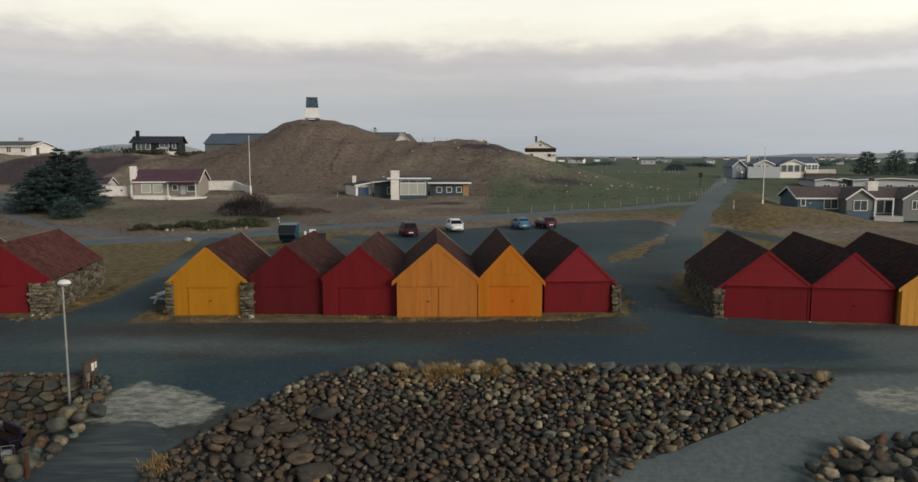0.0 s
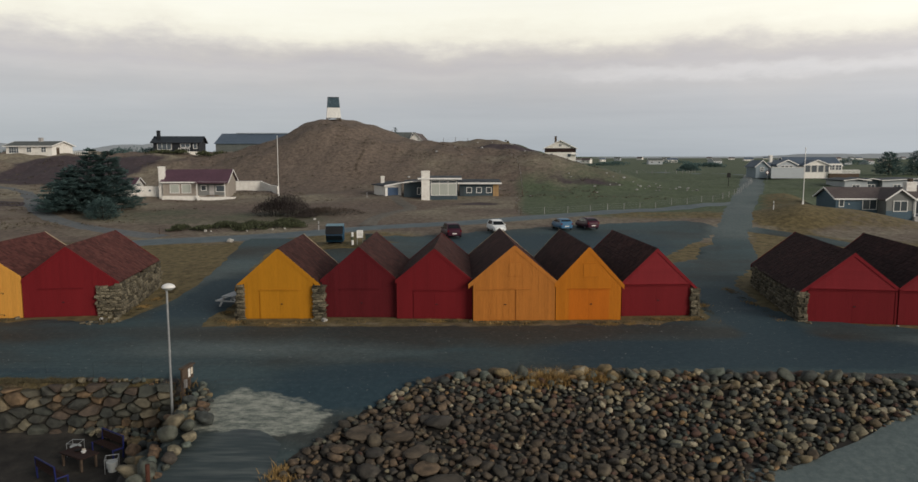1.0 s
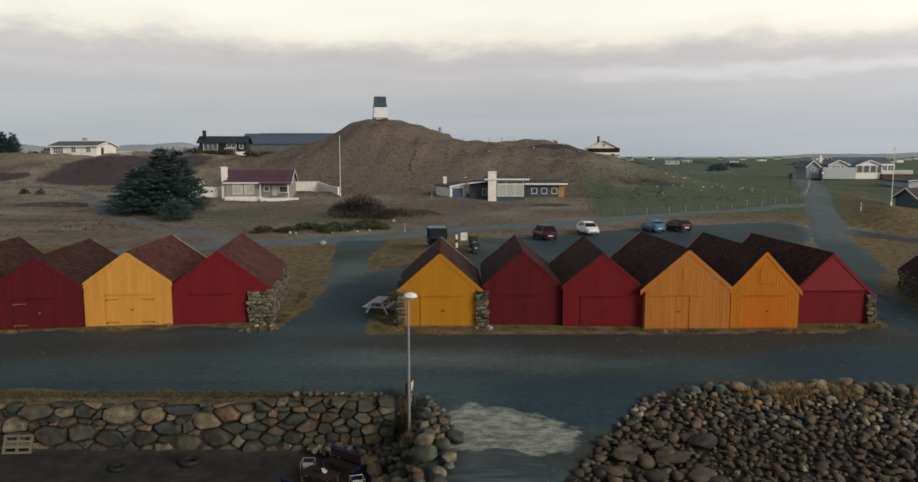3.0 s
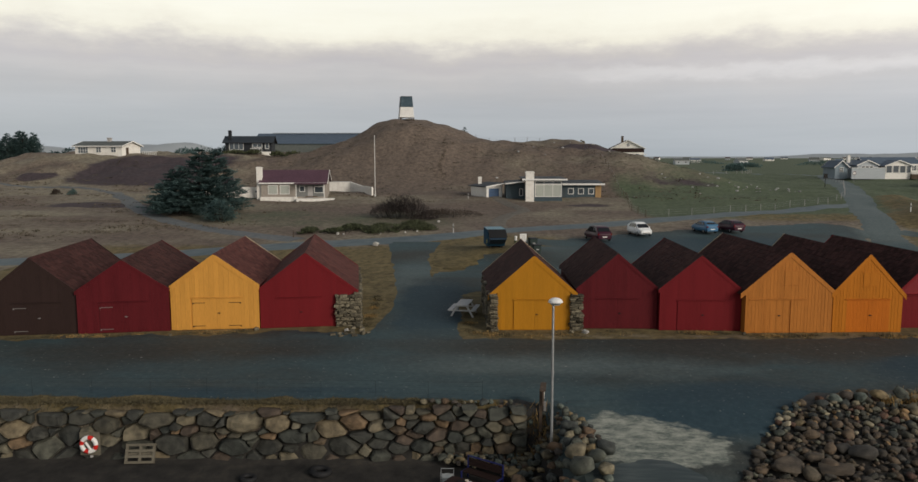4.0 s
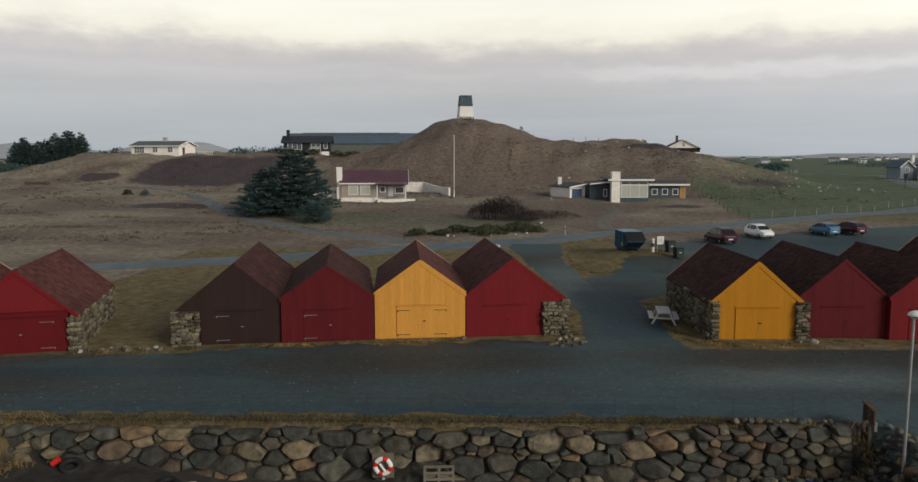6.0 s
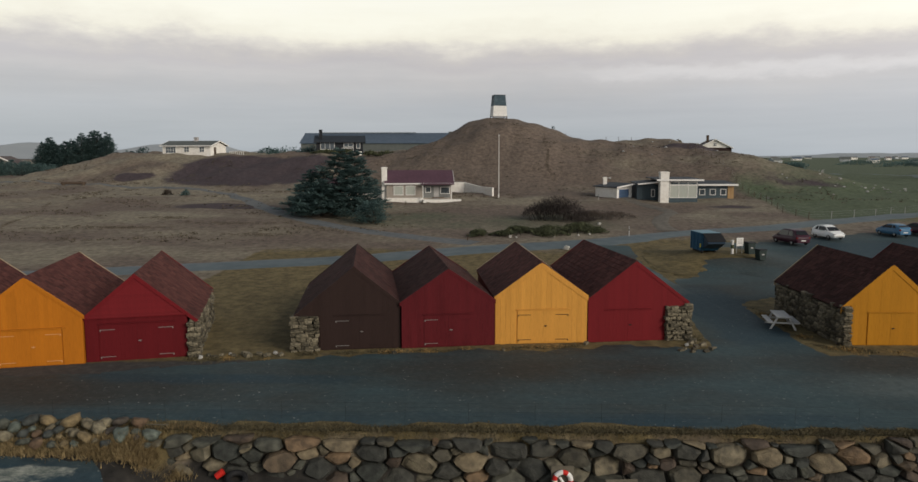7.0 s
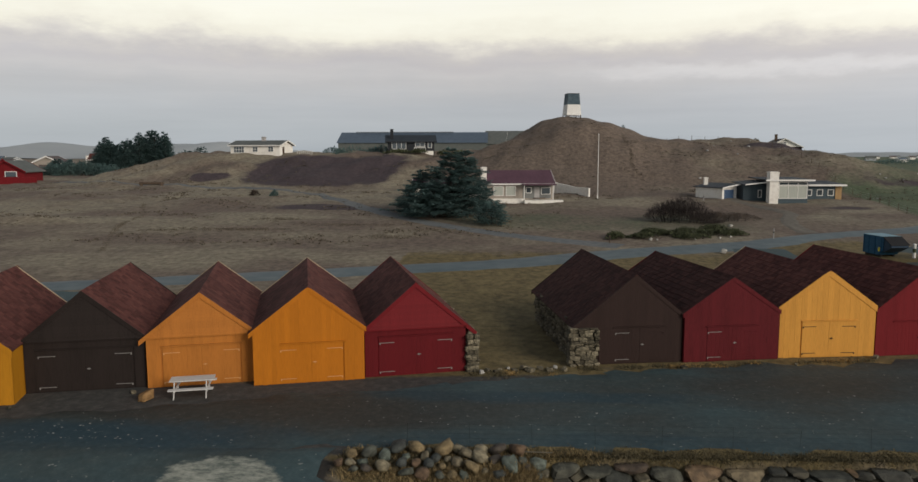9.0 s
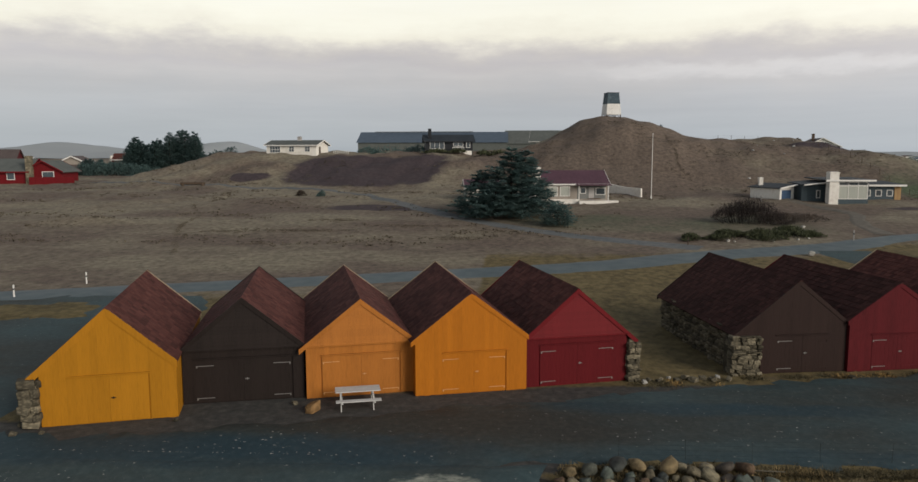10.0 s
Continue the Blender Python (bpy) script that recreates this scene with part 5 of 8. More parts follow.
M["beacon_blue"] = material("slate_blue_beacon_paint", [(0.022, 0.044, 0.062), (0.046, 0.080, 0.104), (0.12, 0.16, 0.18)], scale=1.6, big=0.5, rough=0.6, bump=0.1)
N_SL = 9
for k in range(N_SL):
    z0, z1 = 0.75 + k * 0.265, 0.75 + (k + 1) * 0.265 - 0.02
    part("slat", taper(z0, z1, 1.74 - 0.082 * z0, 1.74 - 0.082 * z1), M["white_trim"], bt, "white painted board")
for k in range(N_SL):
    z0, z1 = 3.14 + k * 0.265, 3.14 + (k + 1) * 0.265 - 0.02
    part("slat", taper(z0, z1, 1.74 - 0.082 * z0, 1.74 - 0.082 * z1), M["beacon_blue"], bt, "dark slate-blue painted board")
part("core", taper(0.8, 5.5, 1.58, 1.20), M["black"], bt)
for sx in (-1, 1):
    for sy in (-1, 1):
        part("leg", rod(bmesh.new(), (sx * 1.6, sy * 1.6, -0.4), (sx * 1.55, sy * 1.55, 0.85), 0.12), M["old_wood"], bt)
        part("brace", rod(bmesh.new(), (sx * 2.1, sy * 1.0, -0.3), (sx * 0.7, sy * 1.5, 0.85), 0.06), M["old_wood"], bt)
part("cap", taper(5.5, 5.62, 1.36, 1.30), M["black_roof"], bt)

# cairn, long sheds and barn behind the ridge
c = thing("cairn", pose(6.2, 178.5, zat(6.2, 178.5) - 0.05), "small grey stone cairn on the low top", "cairn")
rnd = random.Random(4)
for k in range(9):
    share("stone", rnd.choice(BLOCKS), c, Matrix.LocRotScale((rnd.uniform(-.35, .35), rnd.uniform(-.3, .3), 0.12 + 0.09 * k), Euler((0, 0, rnd.uniform(0, 6))), (0.6 - 0.03 * k, 0.5 - 0.03 * k, 0.22)))
s = thing("long_shed", pose(-92, 376, 9.0), "long farm shed with dark blue sheet roof", "shed")
gable_body(s, -37, 37, 0, 26, -5, 8.0, 13.2, "green_roof", "slate_far", over=0.6, trim="slate_far")
part("skylight_strip", boxed(-30, 20, 11.6, 12.4, 13.3, 13.5), M["green_roof"], s)
s = thing("farm_shed", pose(-43, 382, 9.0), "farm shed with grey-green roof", "shed")
gable_body(s, -12, 14, 0, 24, -5, 7.5, 14.0, "green_roof", "green_roof", over=0.6, trim="green_roof")
s = thing("barn", pose(-33, 329, 11.5, 0, 0, -8), "grey barn with white gable end", "barn")
gable_body(s, -13, 5, 0, 14, -5, 5.0, 9.6, "green_roof", "green_roof", over=0.5)
gable_body(s, 5.2, 12.6, -3, 12, -5, 5.2, 9.0, "white", "brown_roof", ridge="y", over=0.5)

# large white house inland
d = thing("villa", pose(80.0, 181.5, 6.1), "large white villa with dark roof and glazed gable", "house")
gable_body(d, -4.0, 8.8, 2.0, 9.0, -1.0, 2.25, 4.1, "white", "slate_far", over=0.5)
gable_body(d, -7.3, -2.5, 0.4, 8.0, -1.0, 2.35, 3.45, "pale_grey", "slate_far", ridge="y", over=0.35)
gable_body(d, -1.3, 5.0, -0.8, 5.0, -1.0, 2.2, 3.45, "white", "slate_far", ridge="y", over=0.35)
for x in (-0.45, 1.15, 2.75, 4.2):
    win(d, x, -0.86, 0.45, 1.4 if x < 4 else 1.1, 1.75)
for x in (-6.0, -5.0, -4.0):
    win(d, x, 0.36, 1.1, 0.9, 1.0)
part("porch", boxed(5.05, 8.5, 0.3, 2.0, -0.9, 2.55), M["white"], d, "white glazed porch")
for x in (5.95, 7.6):
    win(d, x, 0.26, 0.9, 1.5, 1.35, bars=(2, 2))
part("terrace", boxed(4.6, 11.8, -1.5, 2.0, -1.0, 0.15), M["old_wood"], d, "dark timber terrace")
bm = boxed(4.7, 11.8, -1.5, -1.42, 0.95, 1.08)
for x in np.arange(4.75, 11.8, 0.32):
    box(bm, x, x + 0.16, -1.5, -1.42, 0.15, 0.95)
part("terrace_rail", bm, M["white_trim"], d)
part("yard_wall", boxed(-9.4, -1.5, -1.2, -0.95, -1.0, 1.6), M["pale_grey"], d, "pale grey yard wall")
part("yard_wall_cap", boxed(-9.5, -1.4, -1.28, -0.87, 1.6, 1.7), M["white_trim"], d)
gable_body(d, -9.4, -7.4, 2.6, 8.0, -1.0, 1.95, 2.7, "pale_grey", "slate_far", over=0.3)
gable_body(d, -12.3, -9.3, 1.0, 7.0, -1.0, 2.0, 3.35, "blue_grey_pale", "slate_far", ridge="y", over=0.4)
win(d, -10.8, 0.95, 0.6, 0.9, 1.1, bars=(2, 2))
chimney(d, -6.9, -6.2, 6.0, 6.7, 2.6, 4.6)

# slate-blue house with white gables
d = thing("slate_blue_house", pose(56.0, 106.0, 1.95, 0, 0, -2), "slate-blue timber house with white-trimmed gables and chimney", "house")
gable_body(d, -6.0, 13.5, 2.4, 8.8, -0.8, 2.5, 3.9, "blue_grey", "brown_roof", over=0.4)
gable_body(d, 0.0, 3.75, 0.0, 5.0, -0.8, 2.5, 3.85, "grey_board", "brown_roof", ridge="y", over=0.35)
gable_body(d, 8.0, 12.2, 0.0, 5.0, -0.8, 2.5, 3.85, "grey_board", "brown_roof", ridge="y", over=0.35)
part("dado", boxed(-0.02, 3.77, -0.03, 0.0, -0.8, 0.75), M["blue_grey"], d, "slate-blue lower boards")
chimney(d, 5.0, 6.5, 4.2, 5.2, 3.0, 4.75)
part("vent", boxed(5.45, 6.05, 4.4, 5.0, 4.75, 5.2, bevel=0.06), M["old_wood"], d)
win(d, -5.2, 2.36, 1.15, 0.75, 1.2)
win(d, -1.15, 2.36, 0.75, 2.1, 1.6, bars=(2, 1))
part("lamp", boxed(-4.2, -4.05, 2.28, 2.4, 1.5, 1.65), M["white_trim"], d)
win(d, 1.95, -0.05, 0.65, 2.0, 1.55, bars=(2, 1))
for x in (4.6, 6.0, 7.2):
    win(d, x, 2.35, 0.1, 1.2, 2.0)
win(d, 10.2, -0.05, 0.85, 2.0, 1.3, bars=(3, 1))
for x in (3.95, 6.5):
    part("post", boxed(x - 0.08, x + 0.08, -0.25, -0.09, -0.4, 2.3), M["white_trim"], d)
part("pergola_beam", boxed(3.8, 6.6, -0.28, -0.08, 2.3, 2.46), M["white_trim"], d)
part("terrace", boxed(3.8, 7.9, -0.5, 2.4, -0.9, -0.1), M["grey_wood"], d)
for x, y, wd, wm, lbl in ((72.4, 145.0, 4.4, "pale_grey", "low pale grey house with white eaves"), (76.2, 146.5, 2.8, "grey_blue", "low dark blue link with flat roof"), (85.0, 145.5, 14.0, "pale_grey", "long pale flat-roofed house with white fascia"), (104.0, 149.0, 16.0, "cream", "long cream flat-roofed house with white fascia")):
    s = thing("flat_house", pose(x, y, 2.85, 0, 0, -2), lbl, "house", "flat-roofed houses")
    part("wall", boxed(-wd / 2, wd / 2, 0, 8, -1, 2.85), M[wm], s)
    for a, b2, za, zb in ((-wd / 2 - .5, 0.0, 2.85, 3.2), (0.0, wd / 2 + .5, 3.2, 2.85)):
        slab_roof(s, "black_roof", [(a, -.6, za + 0.12), (b2, -.6, zb + 0.12), (b2, 8.5, zb + 0.12), (a, 8.5, za + 0.12)], 0.14)
        part("fascia", prism(bmesh.new(), [(a, za - 0.04), (b2, zb - 0.04), (b2, zb + 0.11), (a, za + 0.11)], "y", -.68, -.6), M["white_trim"], s)
    for k in ((-0.3, 0.0, 0.3) if wd > 6 else (0.0,)):
        win(s, wd * k, -0.04, 0.9, 1.5, 1.2, bars=(2, 1))

# red cabin in the field
d = thing("red_cabin", pose(-161.6, 164.0, zat(-160, 164) - 0.3, 0, 0, 10) @ Matrix.Scale(1.35, 4), "red timber cabin with dark roof and fenced deck", "house")
gable_body(d, -11, 0.0, 0, 7, -0.6, 2.4, 4.2, "red", "green_roof", over=0.5, trim="red")
gable_body(d, -0.5, 5.0, 0.5, 7.5, -0.6, 2.3, 3.9, "red", "green_roof", ridge="y", over=0.4, trim="red")
chimney(d, 0.0, 0.9, -0.5, 0.4, -0.4, 4.7, "stone")
win(d, -6.2, -0.04, 0.8, 2.2, 1.4, bars=(2, 1))
win(d, -2.4, -0.04, 0.9, 1.2, 1.2)
win(d, 3.0, 0.45, 1.0, 1.8, 1.2)
part("deck_wall", boxed(0.9, 7.6, -1.5, -1.35, -0.6, 1.35), M["red"], d)
part("deck", boxed(-4.0, 7.6, -1.5, 0.4, -0.6, 0.1), M["old_wood"], d)
part("step", boxed(-10.5, -3.0, -1.0, -0.4, -0.4, 0.05), M["white_trim"], d)
s = thing("red_barn", pose(-205, 215, zat(-205, 215) + 0.5, 0, 0, 20), "red-brown barn with rusty roof", "barn")
gable_body(s, -8, 6, 0, 10, -1, 4.0, 7.0, "dark_red", "brown_roof", over=0.4, trim="dark_red")
s = thing("garage", pose(-213, 269, 5.2, 0, 0, 8), "grey garage with wide door and white trim", "garage")
gable_body(s, -5, 5, 0, 9, -2, 3.0, 5.3, "taupe", "brown_roof", ridge="y", over=0.6, trim_w=0.45)
part("garage_door", boxed(-2.8, 2.8, -0.08, 0, -0.5, 2.2), M["brown_roof"], s)
s = thing("red_cottage", pose(-196, 280, 6.2, 0, 0, 5), "small red cottage with white gable", "house")
gable_body(s, -8, 5, 0, 7, -2, 3.0, 5.2, "tile_red", "tile_red", over=0.3)
part("gable_end", boxed(-8.3, -7.9, 0, 7, -1, 4.4), M["white"], s)
chimney(s, 3.0, 4.2, 3, 4, 4.0, 6.4)


# ---- scattered houses of the far settlement ----
def far_house(x, y, z, w, hw, hr, wall, roof, turn, label):
    s = thing("far_house", pose(x, y, z, 0, 0, turn), label, "house", "far settlement")
    gable_body(s, -w / 2, w / 2, 0, w * 0.6, -3, hw, hr, wall, roof, over=0.4)
    for k in (-0.28, 0.25):
        win(s, w * k, -0.04, hw * 0.35, w * 0.14, hw * 0.4)


rnd = random.Random(21)
looks = (("white", "slate_far", "far white house with blue roof"), ("white", "brown_roof", "far white house with brown roof"), ("pale_grey", "brown_roof", "far grey house with brown roof"), ("pale_grey", "green_roof", "far pale grey house with grey roof"), ("white", "green_roof", "far white house with grey roof"))
for k in range(46):
    y = rnd.uniform(600, 1500)
    x = rnd.uniform(0.05, 0.66) * y
    wl, rf, lb = looks[k % 5]
    w = rnd.uniform(7, 13)
    far_house(x, y, zat(x, y), w, rnd.uniform(2.4, 3.4), rnd.uniform(4.2, 5.6), wl, rf, rnd.uniform(-40, 40), lb)
for k in range(16):
    y = rnd.uniform(520, 1000)
    x = rnd.uniform(-1.05, -0.70) * y
    wl, rf, lb = looks[(k * 2) % 5]
    w = rnd.uniform(10, 18)
    far_house(x, y, zat(x, y), w, rnd.uniform(2.8, 4.2), rnd.uniform(5.0, 7.0), wl, rf, rnd.uniform(-40, 40), lb)


# ---- far hills ----
def far_hills(name, x0, x1, y, peaks, seed, label, depth=500):
    """A smooth range of low hills."""
    rnd = random.Random(seed)
    xs, ys = np.linspace(x0, x1, 90), np.linspace(y, y + depth, 14)
    ph = [rnd.uniform(0, 6) for _ in range(4)]
    def f(X, Y):
        e = np.clip((X - x0) / (x1 - x0), 0, 1)
        base = sum(p * np.exp(-((X - c) / w) ** 2) for c, w, p in peaks)
        base = base * (1 + 0.10 * np.sin(X * 0.021 + ph[0]) + 0.06 * np.sin(X * 0.063 + ph[1]))
        v = np.clip((Y - y) / depth, 0, 1)
        return base * np.sin(np.pi * (0.04 + 0.92 * v)) * np.minimum(1, np.minimum(e, 1 - e) * 12) + 2.0
    me, _ = grid_mesh(name, xs, ys, f)
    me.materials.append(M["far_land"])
    return tagged(new(name, me), label, "hills", kind="structure")


# distance haze is put into the moor's base colour, close to the sky's
M["far_land"] = material("haze_painted_moor", [(0.33, 0.36, 0.38), (0.39, 0.415, 0.425)], scale=0.01, big=0.004, rough=1.0, bump=0.0)
far_hills("backdrop_west", -2600, -250, 1400, [(-1050, 190, 34), (-760, 90, 26), (-640, 70, 30), (-1900, 400, 46), (-500, 60, 22)], 5, "low moorland hills with haze painted into their colour")
far_hills("backdrop_east", 150, 3200, 2000, [(1150, 260, 15), (1550, 200, 20), (600, 250, 6), (2300, 500, 34)], 6, "low hills with painted haze beyond the settlement")


# ---- trees and shrubs ----
M["needles"] = material("dark_needles", [(0.092, 0.150, 0.148), (0.130, 0.200, 0.190), (0.160, 0.232, 0.214)], scale=1.2, big=0.4, rough=0.95, bump=0.0, per_piece=0.14, gloss=0.02)


def let_light_through(m, share_of=0.4):
    """Thin leaves and needles: part of the light passes through them."""
    nt = m.node_tree
    bsdf, out = nt.nodes["Principled BSDF"], nt.nodes["Material Output"]
    tr, mix = nt.nodes.new("ShaderNodeBsdfTranslucent"), nt.nodes.new("ShaderNodeMixShader")
    nt.links.new(bsdf.inputs["Base Color"].links[0].from_socket, tr.inputs["Color"])
    mix.inputs[0].default_value = share_of
    nt.links.new(bsdf.outputs[0], mix.inputs[1])
    nt.links.new(tr.outputs[0], mix.inputs[2])
    nt.links.new(mix.outputs[0], out.inputs["Surface"])


let_light_through(M["needles"], 0.5)
M["bark"] = material("rough_bark", [(0.022, 0.022, 0.020), (0.055, 0.054, 0.048)], scale=6, rough=0.95, bump=0.4)
M["twig"] = material("bare_twigs", [(0.030, 0.024, 0.023), (0.062, 0.050, 0.046)], scale=3, rough=0.95, bump=0.0, per_piece=0.3)
M["russet"] = material("russet_twigs", [(0.050, 0.038, 0.031), (0.095, 0.074, 0.058)], scale=3, rough=0.95, bump=0.0, per_piece=0.3)
M["low_green"] = material("low_juniper", [(0.040, 0.048, 0.025), (0.092, 0.102, 0.054)], scale=3, rough=0.95, bump=0.0, per_piece=0.35)
M["straw"] = material("dry_straw", [(0.22, 0.140, 0.050), (0.40, 0.265, 0.108)], scale=3, rough=0.95, bump=0.0, per_piece=0.35)
M["dull_grass"] = material("dull_winter_grass", [(0.058, 0.050, 0.029), (0.126, 0.106, 0.060)], scale=3, rough=0.95, bump=0.0, per_piece=0.35)


def raw(name, vs, fs, mat, parent=None, label=""):
    me = bpy.data.meshes.new(name)
    me.from_pydata(vs, [], fs)
    me.materials.append(mat)
    ob = new(name, me)
    ob.parent = parent
    if label:
        ob["label"] = label
    return ob


def sprig(vs, fs, p, d, ln, wd, rnd, up=0.25):
    """A small kite-shaped spray of needles or leaves."""
    d = Vector(d).normalized()
    side = d.cross(Vector((rnd.uniform(-.5, .5), rnd.uniform(-.5, .5), 1))).normalized() * wd
    i = len(vs)
    mid = p + d * ln * 0.45 + Vector((0, 0, up * wd))
    vs.extend([tuple(p), tuple(mid + side), tuple(p + d * ln), tuple(mid - side)])
    fs.append((i, i + 1, i + 2, i + 3))


def conifer(x, y, h, r, seed, label, name="spruce_tree", whorls=26, boughs=13, sprays=9, size=0.62, power=0.75, cat="tree", lean=(0, 0), mat="needles", flat=1.0):
    """Trunk, limbs and a ragged crown of boughs that carry sprays."""
    rnd = random.Random(seed)
    e = thing(name, pose(x, y, zat(x, y) - 0.05), label, cat)
    bm = rod(bmesh.new(), (0, 0, 0), (lean[0], lean[1], h * 0.96), 0.028 * h + 0.05, 0.02, 8)
    vs, fs = [], []
    for k in range(whorls):
        u = (k + rnd.random() * 0.7) / whorls
        z = 0.05 * h + 0.93 * h * u
        rad = r * (1 - u) ** power * rnd.uniform(0.80, 1.12) + 0.12
        n = max(4, int(boughs * (0.35 + 0.65 * (1 - u))))
        a0 = rnd.uniform(0, 6.28)
        for j in range(n):
            a = a0 + 6.283 * j / n + rnd.uniform(-.3, .3)
            R = rad * rnd.uniform(0.62, 1.15)
            droop = rnd.uniform(-0.06, 0.22) * R
            base = Vector((lean[0] * u, lean[1] * u, z + rnd.uniform(-1.1, 1.1) * flat * h / whorls))
            tip = base + Vector((math.cos(a) * R, math.sin(a) * R, droop))
            if R > 1.2 and j % 2 == 0:
                rod(bm, base, base.lerp(tip, 0.8), 0.035, 0.012, 4, False)
            for q in range(sprays):
                t = rnd.uniform(0.30, 1.0) ** 0.7
                p = base.lerp(tip, t) + Vector((rnd.uniform(-.3, .3), rnd.uniform(-.3, .3), rnd.uniform(-.34, .30) * flat)) * min(1, R * .6)
                out = Vector((math.cos(a + rnd.uniform(-1, 1)), math.sin(a + rnd.uniform(-1, 1)), rnd.uniform(-0.15, 0.55) * flat))
                sprig(vs, fs, p, out, size * rnd.uniform(0.7, 1.4), size * rnd.uniform(0.16, 0.30), rnd)
    part("trunk", bm, M["bark"], e)
    raw("crown", vs, fs, M[mat], e)
    return e


def shrub(x, y, w, d, h, seed, label, mat, n=1500, name="shrub", size=0.35, stems=24, cat="bush", thin=1.0):
    """A low bush: stems and many small twigs or leaves in a ragged dome."""
    rnd = random.Random(seed)
    e = thing(name, pose(x, y, zat(x, y) - 0.05), label, cat)
    bm = bmesh.new()
    for k in range(stems):
        a, q = rnd.uniform(0, 6.28), rnd.random() ** 0.5
        px, py = math.cos(a) * q * w / 2, math.sin(a) * q * d / 2
        top = h * (1 - q * q) ** 0.5 * rnd.uniform(0.7, 1.05) + 0.1
        rod(bm, (px * 0.75, py * 0.75, 0), (px, py, top), 0.03, 0.008, 4, False)
    part("stem_mass", bm, M["bark"], e)["kind"] = "stuff"
    vs, fs = [], []
    lumps = [(rnd.uniform(-.38, .38) * w, rnd.uniform(-.38, .38) * d, rnd.uniform(0.55, 1.0)) for _ in range(7)]
    for k in range(n):
        lx, ly, lh = rnd.choice(lumps)
        a, q = rnd.uniform(0, 6.28), rnd.random() ** 0.6
        px, py = lx + math.cos(a) * q * w * 0.26, ly + math.sin(a) * q * d * 0.26
        g = max(0.0, 1 - (2 * px / w) ** 2 - (2 * py / d) ** 2)
        p = Vector((px, py, h * lh * (g ** 0.5) * rnd.random() ** 0.45 + 0.05))
        sprig(vs, fs, p, (rnd.uniform(-1, 1), rnd.uniform(-1, 1), rnd.uniform(0.0, 1.3)), size * rnd.uniform(0.6, 1.4), size * thin * rnd.uniform(0.10, 0.26), rnd)
    raw("foliage", vs, fs, M[mat], e)
    return e


SPR = "dense dark green spruce beside the gravel track"
conifer(-59.1, 109, 9.3, 6.8, 31, SPR, power=0.92, whorls=22, boughs=17, sprays=66, size=0.46, flat=0.5)
conifer(-63.0, 109.8, 6.3, 5.0, 32, SPR, power=0.92, whorls=16, boughs=16, sprays=56, size=0.46, flat=0.5)
conifer(-57.2, 110.5, 9.0, 5.0, 33, SPR, power=0.80, whorls=20, boughs=16, sprays=60, size=0.46, flat=0.5)
conifer(-61.2, 106.6, 4.6, 5.2, 34, "low spreading spruce at the clump's foot", power=0.8, whorls=12, boughs=16, sprays=54, size=0.44, flat=0.55)
conifer(-53.6, 100.6, 2.7, 2.4, 35, "small bushy spruce beside the larger clump", power=0.5, whorls=14, boughs=12, sprays=24, size=0.36)
rnd = random.Random(8)
for k in range(12):
    x = -164.5 + k * 1.8 + rnd.uniform(-.5, .5)
    conifer(x, 215 + rnd.uniform(-4, 4), (11.0, 9.2, 9.4, 8.6, 10.2, 9.8, 10.6, 11.6, 12.6, 12.2, 11.6, 9.6)[k], rnd.uniform(3.6, 4.6), 50 + k, "dark pine in a dense skyline clump", name="pine_tree", power=0.72, whorls=30, boughs=16, sprays=20, size=0.6, lean=(0.5, 0))
for k in range(4):
    conifer(-174 + k * 2.6, 207 + rnd.uniform(-2, 2), rnd.uniform(3.2, 4.6), 3.4, 75 + k, "low dark pine at the clump's edge", name="pine_tree", power=0.7, whorls=18, boughs=12, sprays=14, size=0.6)
for k in range(4):
    conifer(-141.5 + k * 2.0, 214 + rnd.uniform(-3, 3), rnd.uniform(3.4, 4.4), 2.6, 63 + k, "low rounded dark pine behind the slope", name="pine_tree", power=0.5, whorls=14, boughs=12, sprays=14, size=0.55)
for k in range(8):
    shrub(-178 + k * 3.9, 203.5 + rnd.uniform(-1.5, 1.5), 7, 4.5, (2.2, 2.8, 3.4, 4.0, 4.2, 3.8, 3.2, 2.6)[k], 70 + k, "dark evergreen shrub below the pines", "needles", n=1500, size=0.5)
for k, (x, y, h) in enumerate(((110.5, 200, 6.4), (119, 201, 6.8), (127.5, 203, 6.4), (138, 208, 7.0))):
    conifer(x, y, h, 4.1, 90 + k, "broad dark conifer beside the far houses", name="pine_tree", power=0.5, whorls=24, boughs=12, sprays=15, size=0.6)
for k, (x, y, w, h) in enumerate(((-86, 186, 12, 2.6), (-79.5, 180, 7, 2.0), (-92, 190, 6, 1.8), (-60.5, 172, 5, 1.2), (-64, 170, 4, 1.0), (-74, 171.4, 6, 0.7), (-69, 171.2, 4, 0.7))):
    shrub(x, y, w, 4, h, 110 + k, "dark hedge shrub near the skyline houses", "needles" if k < 3 else "low_green", n=500, size=0.6)
shrub(-29.6, 103.5, 9.6, 5.5, 3.0, 130, "bare dark bush on the slope", "twig", n=7000, size=0.55, stems=90, thin=0.22)
shrub(-23.2, 105.2, 8.5, 5.0, 1.2, 131, "russet scrub beside the bare bush", "russet", n=3500, size=0.42, stems=40, thin=0.25)
